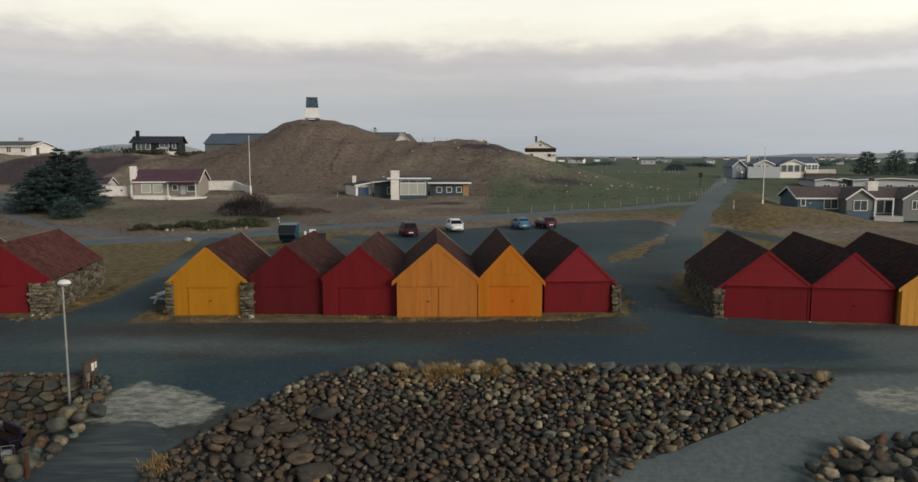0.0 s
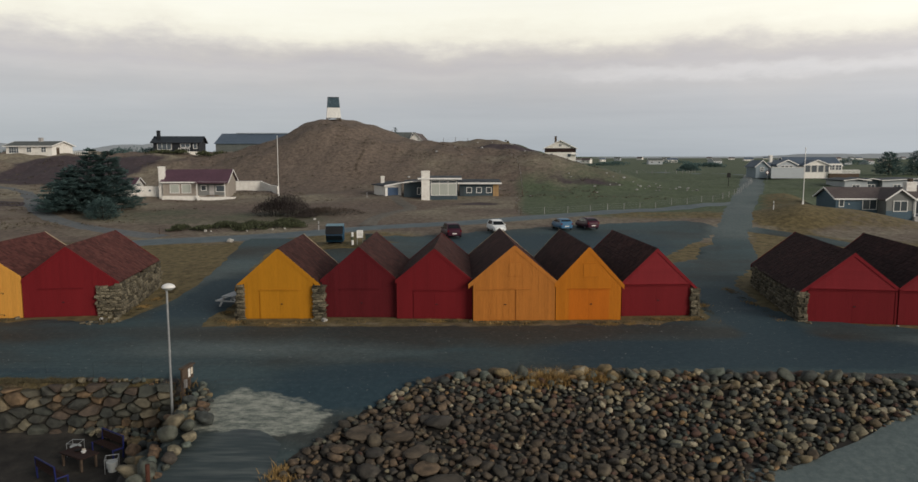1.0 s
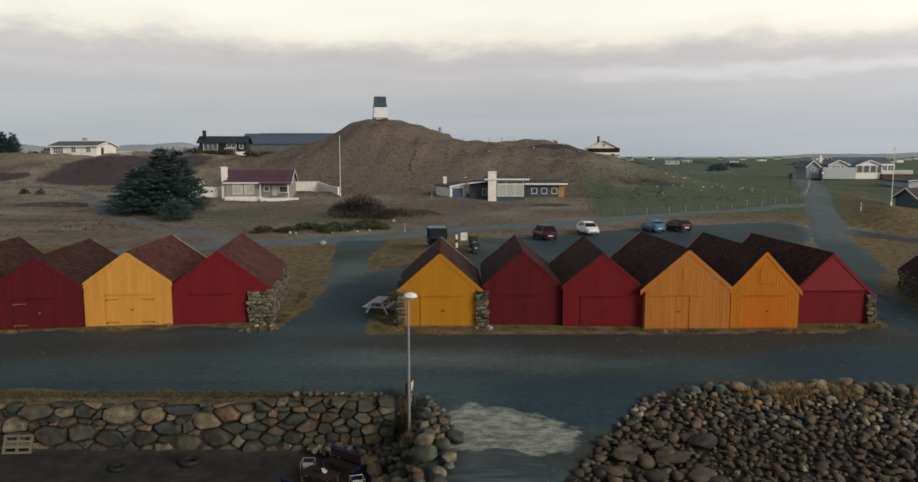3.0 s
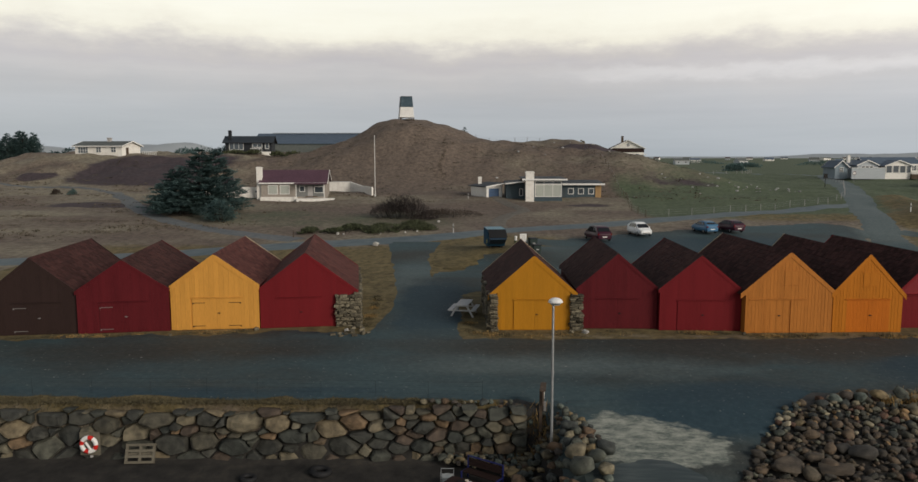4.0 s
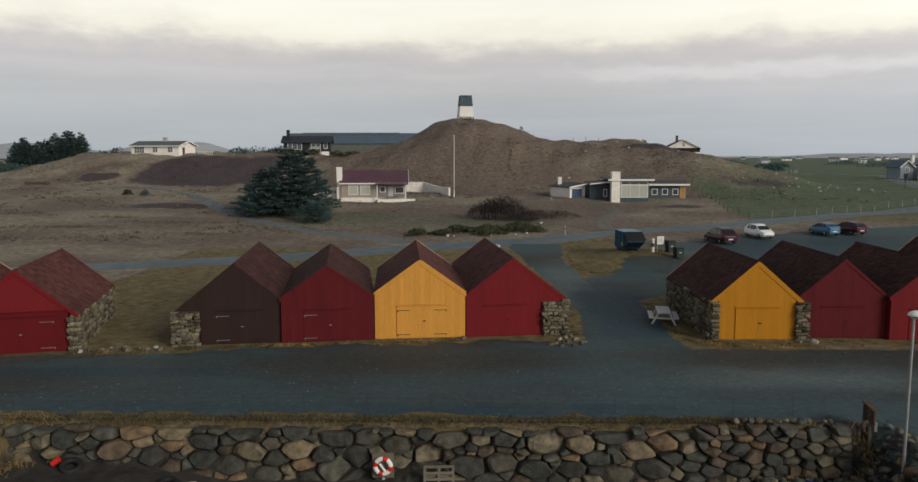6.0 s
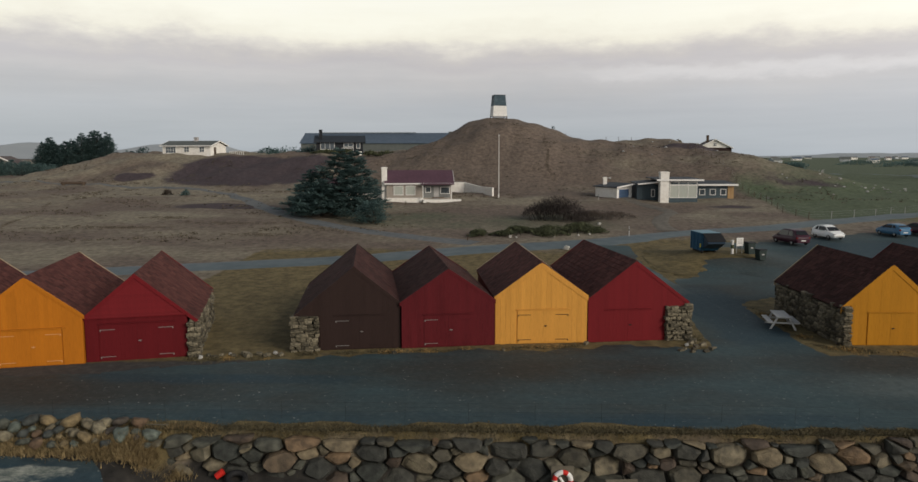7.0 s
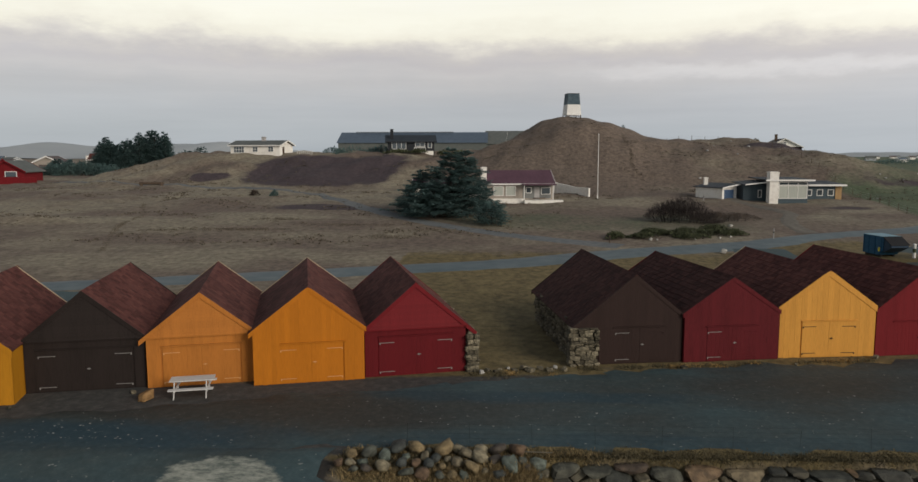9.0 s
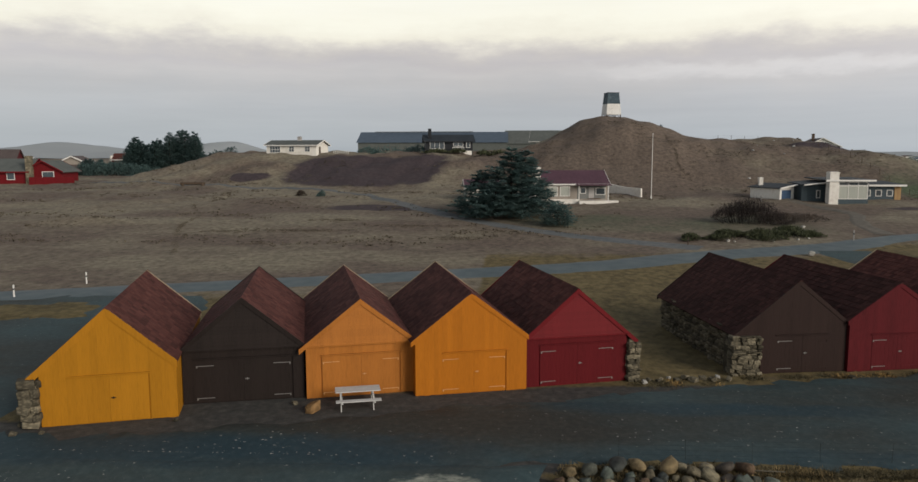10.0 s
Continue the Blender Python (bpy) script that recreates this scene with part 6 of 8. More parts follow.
for k, (x, y, w, h) in enumerate(((-39.7, 91.9, 2.4, 0.7), (-36.2, 91.6, 4.2, 0.55), (-33.6, 92.8, 4.4, 0.8), (-31.4, 91.8, 4.0, 0.6), (-30.6, 94.6, 4.6, 0.9), (-28.2, 93.6, 4.0, 0.7), (-27.6, 96.2, 4.4, 0.8), (-25.6, 94.6, 3.2, 0.5), (-34.8, 94.6, 3.6, 0.6))):
    shrub(x, y, w, 3.0, h, 140 + k, "low mottled green juniper on the road bank", "low_green", n=1700, size=0.24)
shrub(-90.3, 132.5, 1.5, 1.4, 1.1, 150, "round dark green bush in the field", "needles", n=350, size=0.3)
shrub(-94.3, 134.5, 1.6, 1.4, 1.0, 151, "straw-coloured bush in the field", "russet", n=350, size=0.35)
for k, (x, y, w, h) in enumerate(((60, 480, 24, 2.6), (150, 460, 26, 2.8), (225, 470, 34, 3.4), (110, 560, 34, 3.2), (270, 600, 50, 4.2), (30, 540, 30, 3.2), (330, 640, 50, 4.6), (185, 680, 50, 4.2))):
    shrub(x, y, w, 8, h, 190 + k, "dark far hedge on the plain", "needles", n=900, size=1.3)
shrub(97, 330, 9, 5, 3.4, 181, "dark clump of trees on the plain", "needles", n=900, size=1.2)
conifer(-21.5, 190, 2.4, 0.6, 182, "slim young conifer on the ridge", power=0.8, whorls=10, boughs=6, sprays=5, size=0.35)


# ---- dry grass ----
def blades(name, spots, label, mat, seed, h=(0.18, 0.45), group_n=12, spread=0.18):
    """Tufts of dry blades at the given places."""
    rnd = random.Random(seed)
    vs, fs = [], []
    for x, y, k in spots:
        for _ in range(group_n):
            px, py = x + rnd.gauss(0, spread), y + rnd.gauss(0, spread)
            z = zat(px, py) - 0.02
            a, ln = rnd.uniform(0, 6.28), rnd.uniform(*h) * k
            dx, dy = math.cos(a), math.sin(a)
            b = rnd.uniform(0.2, 1.3) * ln
            i = len(vs)
            wv = 0.012 + 0.012 * k
            vs.extend([(px - dy * wv, py + dx * wv, z), (px + dy * wv, py - dx * wv, z), (px + dx * b, py + dy * b, z + ln)])
            fs.append((i, i + 1, i + 2))
    return tagged(raw(name, vs, fs, M[mat]), label, "grass", kind="stuff")


rnd = random.Random(14)
edge = [(rnd.uniform(-51.5, -20), rnd.uniform(34.0, 34.4), rnd.uniform(0.6, 1.1)) for _ in range(1100)] + [(rnd.uniform(-58.5, -21), 34.4 + abs(rnd.gauss(0, 0.26)), rnd.uniform(0.7, 1.2)) for _ in range(2200)]
edge += [(rnd.uniform(-59, -52.2), rnd.gauss(33.6, 0.5), rnd.uniform(0.8, 1.6)) for _ in range(700)] + [(rnd.uniform(-57.5, -51), rnd.gauss(34.5, 0.15), 1.6) for _ in range(160)]
blades("quay_edge_grass", edge, "dull dry grass fringe along the quay wall", "dull_grass", 15, h=(0.03, 0.10))
tufts = [(rnd.gauss(-0.9, 0.6), rnd.gauss(34.45, 0.28), rnd.uniform(1.0, 2.0)) for _ in range(170)] + [(rnd.gauss(1.5, 0.42), rnd.gauss(34.7, 0.22), rnd.uniform(0.9, 1.8)) for _ in range(110)] + [(rnd.gauss(-18.2, 0.5), rnd.gauss(33.7, 0.2), 1.5) for _ in range(26)] + [(rnd.gauss(-15.7, 0.5), rnd.gauss(24.5, 0.5), 1.5) for _ in range(20)] + [(rnd.gauss(-11.6, 0.25), rnd.gauss(27.0, 0.3), 1.2) for _ in range(18)]
blades("dry_grass_tufts", tufts, "pale straw tufts among the rocks", "straw", 16, h=(0.14, 0.3), group_n=16, spread=0.16)
end_grass = [(rnd.gauss(-53.0, 0.8), rnd.gauss(32.75, 0.25), rnd.uniform(0.7, 1.5)) for _ in range(210)] + [(rnd.gauss(-51.7, 0.35), rnd.gauss(33.4, 0.3), rnd.uniform(0.7, 1.3)) for _ in range(80)] + [(rnd.uniform(-57.5, -53), rnd.gauss(32.55, 0.16), rnd.uniform(0.5, 1.1)) for _ in range(110)] + [(rnd.gauss(-52.7, 0.7), rnd.gauss(33.25, 0.3), rnd.uniform(0.4, 1.0)) for _ in range(110)] + [(rnd.uniform(-59.3, -51.5), 32.85 + abs(rnd.gauss(0, 0.22)), rnd.uniform(0.3, 0.8)) for _ in range(170)] + [(rnd.uniform(-59, -50), rnd.gauss(34.4, 0.14), rnd.uniform(0.3, 0.7)) for _ in range(200)] + [(rnd.uniform(-58.8, -53), rnd.gauss(33.6, 0.3), rnd.uniform(0.3, 0.7)) for _ in range(70)]
M["tan_grass"] = material("tan_winter_grass", [(0.140, 0.104, 0.050), (0.285, 0.210, 0.104)], scale=3, rough=0.95, bump=0.0, per_piece=0.35)
blades("wall_end_grass", end_grass, "tan dry grass between the stones at the wall's end", "tan_grass", 19, h=(0.14, 0.3), group_n=16, spread=0.16)
foot, straw_foot = [], []
for (x0, y0), (x1, y1), out in (((-20.6, 47.2), (-13.5, 47.2), 0.9), ((-13.5, 47.6), (-4.0, 47.3), 0.7), ((-4, 46.7), (6, 46.9), 0.8), ((5.5, 48.0), (11.6, 48.0), 1.1), ((11.8, 47.8), (12.9, 58), 0.5), ((-20.5, 47.6), (-20.8, 58), 0.5), ((15.6, 47.0), (16.0, 58), 0.5), ((-27.0, 48.2), (-27.4, 59), 0.6), ((-50.4, 45.0), (-55, 44.0), 0.5), ((-44, 45.9), (-34, 47.4), 0.5), ((-49.5, 45.3), (-44, 45.9), 0.5)):
    for _ in range(420):
        t, w = rnd.random(), abs(rnd.gauss(0, 0.6)) * out
        x, y = x0 + (x1 - x0) * t + rnd.gauss(0, 0.1), y0 + (y1 - y0) * t - w
        n = noise.noise(Vector((x * 0.55, y * 0.9, 3))) + 0.5 * noise.noise(Vector((x * 1.9, y * 1.9, 5)))
        if n > 0.02:
            (straw_foot if n > 0.28 else foot).append((x, y, rnd.uniform(0.3, 0.8)))
blades("wall_foot_grass", foot, "short dry grass along the boathouse walls", "dull_grass", 17, h=(0.06, 0.24))
blades("wall_foot_straw", straw_foot, "pale straw clumps along the boathouse walls", "straw", 18, h=(0.06, 0.26), group_n=16)


def field_tufts(name, label, mat, seed, count, area, keep, size=(0.22, 0.5)):
    """Rough low tufts strewn in drifts over the slopes."""
    rnd = random.Random(seed)
    vs, fs = [], []
    x0, x1, y0, y1 = area
    for _ in range(count):
        x, y = rnd.uniform(x0, x1), rnd.uniform(y0, y1)
        if noise.noise(Vector((x * 0.09, y * 0.14, seed))) + 0.6 * noise.noise(Vector((x * 0.4, y * 0.5, seed))) < keep:
            continue
        z = zat(x, y)
        for _ in range(5):
            sprig(vs, fs, Vector((x + rnd.gauss(0, 0.22), y + rnd.gauss(0, 0.16), z - 0.03)), (rnd.uniform(-1, 1), rnd.uniform(-1, 1), rnd.uniform(0.2, 0.9)), rnd.uniform(*size), rnd.uniform(0.05, 0.13), rnd)
    return tagged(raw(name, vs, fs, M[mat]), label, "grass", kind="stuff")


M["dark_tuft"] = material("dark_grass_tufts", [(0.088, 0.073, 0.054), (0.140, 0.116, 0.085)], scale=3, rough=0.95, bump=0.0, per_piece=0.35)
field_tufts("field_grass", "dark drifts of rough grass over the field", "dark_tuft", 21, 9000, (-150, -44, 86, 170), 0.26, (0.14, 0.32))
field_tufts("mound_grass", "dark rough tufts on the grassy mound", "dark_tuft", 22, 3600, (-62, 30, 122, 172), 0.16, (0.14, 0.32))
path = []
for (x0, y0), (x1, y1) in (((-93.5, 82), (-98.3, 93.5)), ((-98.3, 93.5), (-100.6, 100)), ((-100.6, 100), (-101.4, 108)), ((-101.4, 108), (-108, 122))):
    for _ in range(36):
        t = rnd.random()
        path.append((x0 + (x1 - x0) * t + rnd.gauss(0, 0.12), y0 + (y1 - y0) * t + rnd.gauss(0, 0.12), rnd.uniform(0.5, 1.0)))
for (x0, y0), (x1, y1) in (((-25.9, 167.6), (-25.6, 157.2)), ((-25.6, 157.2), (-26.3, 153)), ((-26.3, 153), (-25.4, 147))):
    for _ in range(40):
        t = rnd.random()
        path.append((x0 + (x1 - x0) * t + rnd.gauss(0, 0.15), y0 + (y1 - y0) * t + rnd.gauss(0, 0.3), rnd.uniform(0.6, 1.1)))
for cx, cy, sx, n in ((-93, 96, 1.6, 40), (-84.1, 96.6, 2.6, 110), (-81.6, 104.4, 2.0, 60), (-87.1, 88.3, 0.8, 16), (-65.1, 91.9, 2.4, 60), (-72, 100, 3.0, 70), (-60, 96.5, 2.0, 40)):
    path += [(rnd.gauss(cx, sx), rnd.gauss(cy, 0.5), rnd.uniform(0.6, 1.3)) for _ in range(n)]
blades("footpath_grass", path, "dark trodden grass along a faint footpath", "dark_tuft", 24, h=(0.06, 0.2), group_n=16, spread=0.2)


# ---- vehicles ----
def car(x, y, turn, colour, label, L=4.2, W=1.75, H=1.5, hatch=True, dark_glass=True):
    """A small hatchback; front towards +x of its own frame."""
    e = thing("car", pose(x, y, zat(x, y) + 0.06, 0, 0, turn), label, "car", "cars in the car park")
    c = material("car_paint", [tuple(v * 0.92 for v in colour), colour], scale=2, rough=0.4, bump=0.0, coat=0.12)
    hl, hw = L / 2, W / 2
    # sections along the length: x, half width, sill, belt
    sect = [(-hl, 0.80, 0.42, 0.86), (-hl + 0.12, 0.92, 0.30, 0.98), (-hl + 0.7, 1.0, 0.24, 0.98), (0.0, 1.0, 0.24, 0.94), (hl - 1.15, 1.0, 0.24, 0.92), (hl - 0.55, 0.97, 0.24, 0.86), (hl - 0.14, 0.88, 0.26, 0.74), (hl, 0.72, 0.34, 0.60)]
    bm = bmesh.new()
    rows = []
    for sx, sw, z0, z1 in sect:
        w = hw * sw
        rows.append([bm.verts.new((sx, yy, zz)) for yy, zz in ((-w * 0.86, z0), (-w, z0 + 0.18), (-w, (z0 + z1) / 2 + 0.06), (-w * 0.90, z1), (w * 0.90, z1), (w, (z0 + z1) / 2 + 0.06), (w, z0 + 0.18), (w * 0.86, z0))])
    for a, b2 in zip(rows[:-1], rows[1:]):
        for k in range(8):
            bm.faces.new((a[k], a[(k + 1) % 8], b2[(k + 1) % 8], b2[k]))
    bm.faces.new(rows[0]); bm.faces.new(rows[-1][::-1])
    bmesh.ops.recalc_face_normals(bm, faces=list(bm.faces))
    bmesh.ops.bevel(bm, geom=list(bm.edges), offset=0.05, segments=2, affect="EDGES", profile=0.6)
    part("body", bm, c, e, smooth=True)
    # cabin: painted shell with a curved roof; dark glass set on its sides
    zl = 0.90
    prof = [(-hl + 0.05, zl), (-hl + 0.20, zl + 0.20), (-hl + 0.66, H - 0.12), (-hl + 1.05, H - 0.03), (-0.15, H), (hl - 1.85, H - 0.05), (hl - 1.52, H - 0.16), (hl - 0.74, zl - 0.02)]
    tight = [0.90, 0.86, 0.74, 0.70, 0.70, 0.71, 0.75, 0.90]
    bm = bmesh.new()
    rows = [[bm.verts.new((px, sgn * hw * k, pz)) for sgn in (-1, 1)] for (px, pz), k in zip(prof, tight)]
    for a, b2 in zip(rows[:-1], rows[1:]):
        bm.faces.new((a[0], b2[0], b2[1], a[1]))
    bm.faces.new([r[0] for r in rows][::-1]); bm.faces.new([r[1] for r in rows])
    bmesh.ops.recalc_face_normals(bm, faces=list(bm.faces))
    bmesh.ops.bevel(bm, geom=list(bm.edges), offset=0.05, segments=2, affect="EDGES", profile=0.6)
    part("cabin", bm, c, e, smooth=True)

    def pane(name, quad, lift):
        q = [Vector(p) for p in quad]
        n = (q[1] - q[0]).cross(q[3] - q[0]).normalized()
        if n.dot((q[0] + q[2]) / 2 - Vector((0, 0, 1.1))) < 0:
            n = -n
        bm = bmesh.new()
        lo, hi = [bm.verts.new(p - n * 0.02) for p in q], [bm.verts.new(p + n * lift) for p in q]
        fs = [bm.faces.new(lo), bm.faces.new(hi)] + [bm.faces.new((lo[i], lo[(i + 1) % 4], hi[(i + 1) % 4], hi[i])) for i in range(4)]
        bmesh.ops.recalc_face_normals(bm, faces=fs)
        part(name, bm, M["car_glass"], e, "dark tinted glass")
    zt = H - 0.14
    wl, wt = 0.885 * hw, 0.725 * hw
    for sgn in (-1, 1):
        xm = (-hl + hl - 1.4) / 2
        pane("side_window", [(-hl + 0.62, sgn * wl, zl + 0.10), (xm - 0.05, sgn * wl, zl + 0.06), (xm - 0.05, sgn * wt, zt), (-hl + 0.95, sgn * wt, zt)], 0.02)
        pane("side_window", [(xm + 0.05, sgn * wl, zl + 0.06), (hl - 1.02, sgn * wl, zl + 0.04), (hl - 1.62, sgn * wt, zt), (xm + 0.05, sgn * wt, zt)], 0.02)
    pane("windscreen", [(hl - 0.86, -0.80 * hw, zl + 0.05), (hl - 0.86, 0.80 * hw, zl + 0.05), (hl - 1.46, 0.68 * hw, H - 0.19), (hl - 1.46, -0.68 * hw, H - 0.19)], 0.03)
    pane("rear_window", [(-hl + 0.23, -0.74 * hw, zl + 0.21), (-hl + 0.23, 0.74 * hw, zl + 0.21), (-hl + 0.60, 0.62 * hw, H - 0.16), (-hl + 0.60, -0.62 * hw, H - 0.16)], 0.035)
    for sx in (-hl + 0.78, hl - 0.82):
        for s in (-1, 1):
            ty = part("tyre", ring(bmesh.new(), (sx, s * (hw - 0.10), 0.31), 0.22, 0.10, "y", 20, 8), M["rubber"], e)
            part("rim", rod(bmesh.new(), (sx, s * (hw - 0.14), 0.31), (sx, s * (hw - 0.03), 0.31), 0.19, 0.17, 14), M["steel"], ty)
    red = M["lamp_red"]
    for s in (-1, 1):
        part("tail_light", boxed(-hl - 0.01, -hl + 0.10, *sorted((s * hw * 0.68, s * hw * 0.90)), 0.74, 0.92), red, e)
        part("headlight", boxed(hl - 0.22, hl - 0.04, *sorted((s * hw * 0.48, s * hw * 0.84)), 0.56, 0.70), M["steel"], e)
        part("mirror", boxed(hl - 1.30, hl - 1.12, *sorted((s * hw * 0.95, s * hw * 1.10)), 0.90, 1.03, bevel=0.02), c, e)
    part("number_plate", boxed(-hl - 0.025, -hl, -0.26, 0.26, 0.48, 0.59), M["white_trim"], e)
    part("number_plate", boxed(hl - 0.005, hl + 0.02, -0.26, 0.26, 0.42, 0.53), M["white_trim"], e)
    part("bumper", boxed(-hl - 0.03, -hl + 0.15, -hw * 0.8, hw * 0.8, 0.30, 0.46, bevel=0.03), c, e)
    part("grille", boxed(hl - 0.03, hl + 0.012, -0.45, 0.45, 0.36, 0.42), M["black"], e)
    return e


M["lamp_red"] = material("red_lamp_lens", [(0.10, 0.006, 0.008), (0.16, 0.010, 0.012)], rough=0.15, bump=0.0)
car(-6.0, 86.6, 102, (0.040, 0.006, 0.018), "dark red crossover car parked on asphalt", L=4.35, W=1.85, H=1.65)
car(-0.5, 89.9, -78, (0.86, 0.87, 0.86), "small white hatchback parked on asphalt", L=3.85, W=1.70, H=1.52)
car(7.7, 91.8, 101, (0.055, 0.160, 0.280), "blue hatchback parked beside a red car", L=3.9, W=1.68, H=1.42)
car(10.9, 92.4, 105, (0.048, 0.007, 0.020), "dark red hatchback parked beside a blue car", L=4.0, W=1.72, H=1.45)

# blue waste skip with a black sloping hopper
sk = thing("waste_skip", pose(-17.9, 76.7, zat(-17.9, 76.7) + 0.16, 0, 0, 7) @ Matrix.Scale(0.88, 4), "large blue metal waste skip with black sloping hopper lid", "waste container")
BLUE = material("blue_steel_paint", [(0.016, 0.060, 0.115), (0.028, 0.100, 0.175)], scale=3, gloss=0.15, rough=0.6, bump=0.08)
part("body", prism(bmesh.new(), [(2.3, 0.12), (-0.3, 0.12), (-0.9, 0.6), (-0.9, 2.0), (2.3, 2.0)], "x", -0.98, 0.98), BLUE, sk)
part("hopper", prism(bmesh.new(), [(-0.9, 0.45), (-2.1, 1.05), (-2.1, 1.25), (-0.9, 1.9)], "x", -0.92, 0.92), material("dark_blue_steel", [(0.010, 0.026, 0.050), (0.018, 0.045, 0.08)], rough=0.6, bump=0.08), sk, "dark blue steel hopper")
part("lid", prism(bmesh.new(), [(-2.2, 1.27), (-2.2, 1.33), (-0.85, 2.06), (-0.85, 1.98)], "x", -1.0, 1.0), M["rubber"], sk, "dark hinged lid")
# top sheet in a much lighter blue than the body
part("top", boxed(-1.02, 1.02, -0.85, 2.34, 2.0, 2.07), material("lighter_blue_steel", [(0.10, 0.22, 0.29), (0.16, 0.30, 0.37)], scale=2, rough=0.5, bump=0.05), sk, "lighter blue top")
for x in (-0.7, 0.7):
    part("skid", boxed(x - 0.08, x + 0.08, -0.3, 2.2, -0.12, 0.12), M["iron_dark"], sk)
for y in (-0.6, 0.4, 1.4, 2.2):
    for sx in (-1.03, 0.98):
        part("rib", boxed(sx, sx + 0.05, y - 0.05, y + 0.05, 0.4 if y < 0 else 0.15, 1.98), BLUE, sk)
part("reflector", boxed(-1.06, -1.0, -0.5, -0.25, 0.5, 0.9), material("yellow_reflector", [(0.6, 0.5, 0.03), (0.7, 0.6, 0.05)], rough=0.4, bump=0.0), sk)

# board, bins and hydrant by the skip
sg = thing("information_sign", pose(-15.2, 75.9, zat(-15.2, 75.9) + 0.08, 0, 0, 10), "white information sign on two posts", "sign")
part("panel", boxed(-0.33, 0.33, -0.03, 0.03, 0.7, 1.48), M["white_trim"], sg)
for z in (1.3, 1.16, 1.04, 0.92):
    part("text_bar", boxed(-0.22, 0.2, -0.036, -0.03, z, z + 0.05), M["grey_wood"], sg)
for x in (-0.28, 0.28):
    part("post", rod(bmesh.new(), (x, 0.05, -0.1), (x, 0.05, 1.48), 0.03), M["steel"], sg)
BIN = material("dark_green_plastic", [(0.010, 0.022, 0.020), (0.020, 0.036, 0.033)], rough=0.5, bump=0.02)
for k, (x, y, hh) in enumerate(((-14.25, 75.95, 1.2), (-14.1, 73.6, 1.05))):
    bn = thing("litter_bin", pose(x, y, zat(x, y), 0, 0, 15), "dark green wheeled waste bin", "bin", "waste bins")
    part("body", prism(bmesh.new(), [(-0.30, 0.08), (0.30, 0.08), (0.38, hh - 0.1), (-0.38, hh - 0.1)], "y", -0.35, 0.35), BIN, bn)
    part("lid", boxed(-0.41, 0.41, -0.40, 0.42, hh - 0.1, hh, bevel=0.03), M["black"], bn)
    for sx in (-0.3, 0.3):
        part("wheel", rod(bmesh.new(), (sx - 0.04, 0.33, 0.1), (sx + 0.04, 0.33, 0.1), 0.1), M["rubber"], bn)
    part("label", boxed(-0.12, 0.12, -0.37, -0.352, hh * 0.5, hh * 0.6), M["grey_wood"], bn)
hy = thing("water_post", pose(-15.95, 75.7, zat(-15.95, 75.7) + 0.08), "white and green water standpipe", "standpipe")
part("post", rod(bmesh.new(), (0, 0, -0.05), (0, 0, 1.2), 0.13), M["white_trim"], hy)
part("band", rod(bmesh.new(), (0, 0, 0.5), (0, 0, 0.85), 0.14), M["low_green"], hy)
part("cap", rod(bmesh.new(), (0, 0, 1.2), (0, 0, 1.3), 0.17, 0.08), M["white_trim"], hy)

# flagpoles, markers and lamps
def flagpole(x, y, h, label, z=None, knob=True):
    e = thing("flagpole", pose(x, y, zat(x, y) if z is None else z), label, "flagpole", "flagpoles")
    part("pole", rod(bmesh.new(), (0, 0, -0.3), (0, 0, h), 0.065, 0.04, 10), M["white_trim"], e)
    bm = bmesh.new()
    bmesh.ops.create_uvsphere(bm, u_segments=10, v_segments=6, radius=0.09, matrix=Matrix.Translation((0, 0, h + 0.06)))
    part("knob", bm, M["white_trim"], e, smooth=True)
    part("footing", boxed(-0.1, 0.1, -0.08, 0.08, -0.2, 0.5), M["white_trim"], e)


flagpole(-36.4, 128.4, 10.2, "tall white flagpole on the slope")
flagpole(42.2, 102.0, 7.6, "white flagpole beside the lane")


def marker(x, y, h, label="short grey marker post", mat="grey_wood"):
    e = thing("marker_post", pose(x, y, zat(x, y)), label, "post", "roadside posts")
    part("post", rod(bmesh.new(), (0, 0, -0.2), (0, 0, h), 0.065, 0.055, 8), M[mat], e)
    part("cap", rod(bmesh.new(), (0, 0, h), (0, 0, h + 0.06), 0.07, 0.02, 8), M[mat], e)
    part("band", rod(bmesh.new(), (0, 0, h * 0.62), (0, 0, h * 0.75), 0.07, 0.068, 8), M["black"], e)


marker(-22.4, 91.3, 1.1)
marker(-40.9, 88.3, 0.8, "dark stub post by the road", "old_wood")
marker(-94.4, 67.5, 0.9, "white roadside marker with dark band", "white_trim")
marker(-97.0, 62.3, 0.9, "white roadside marker with dark band", "white_trim")
marker(38.2, 102.0, 1.1, "white roadside marker with dark band", "white_trim")
marker(-20.6, 124.5, 0.8)

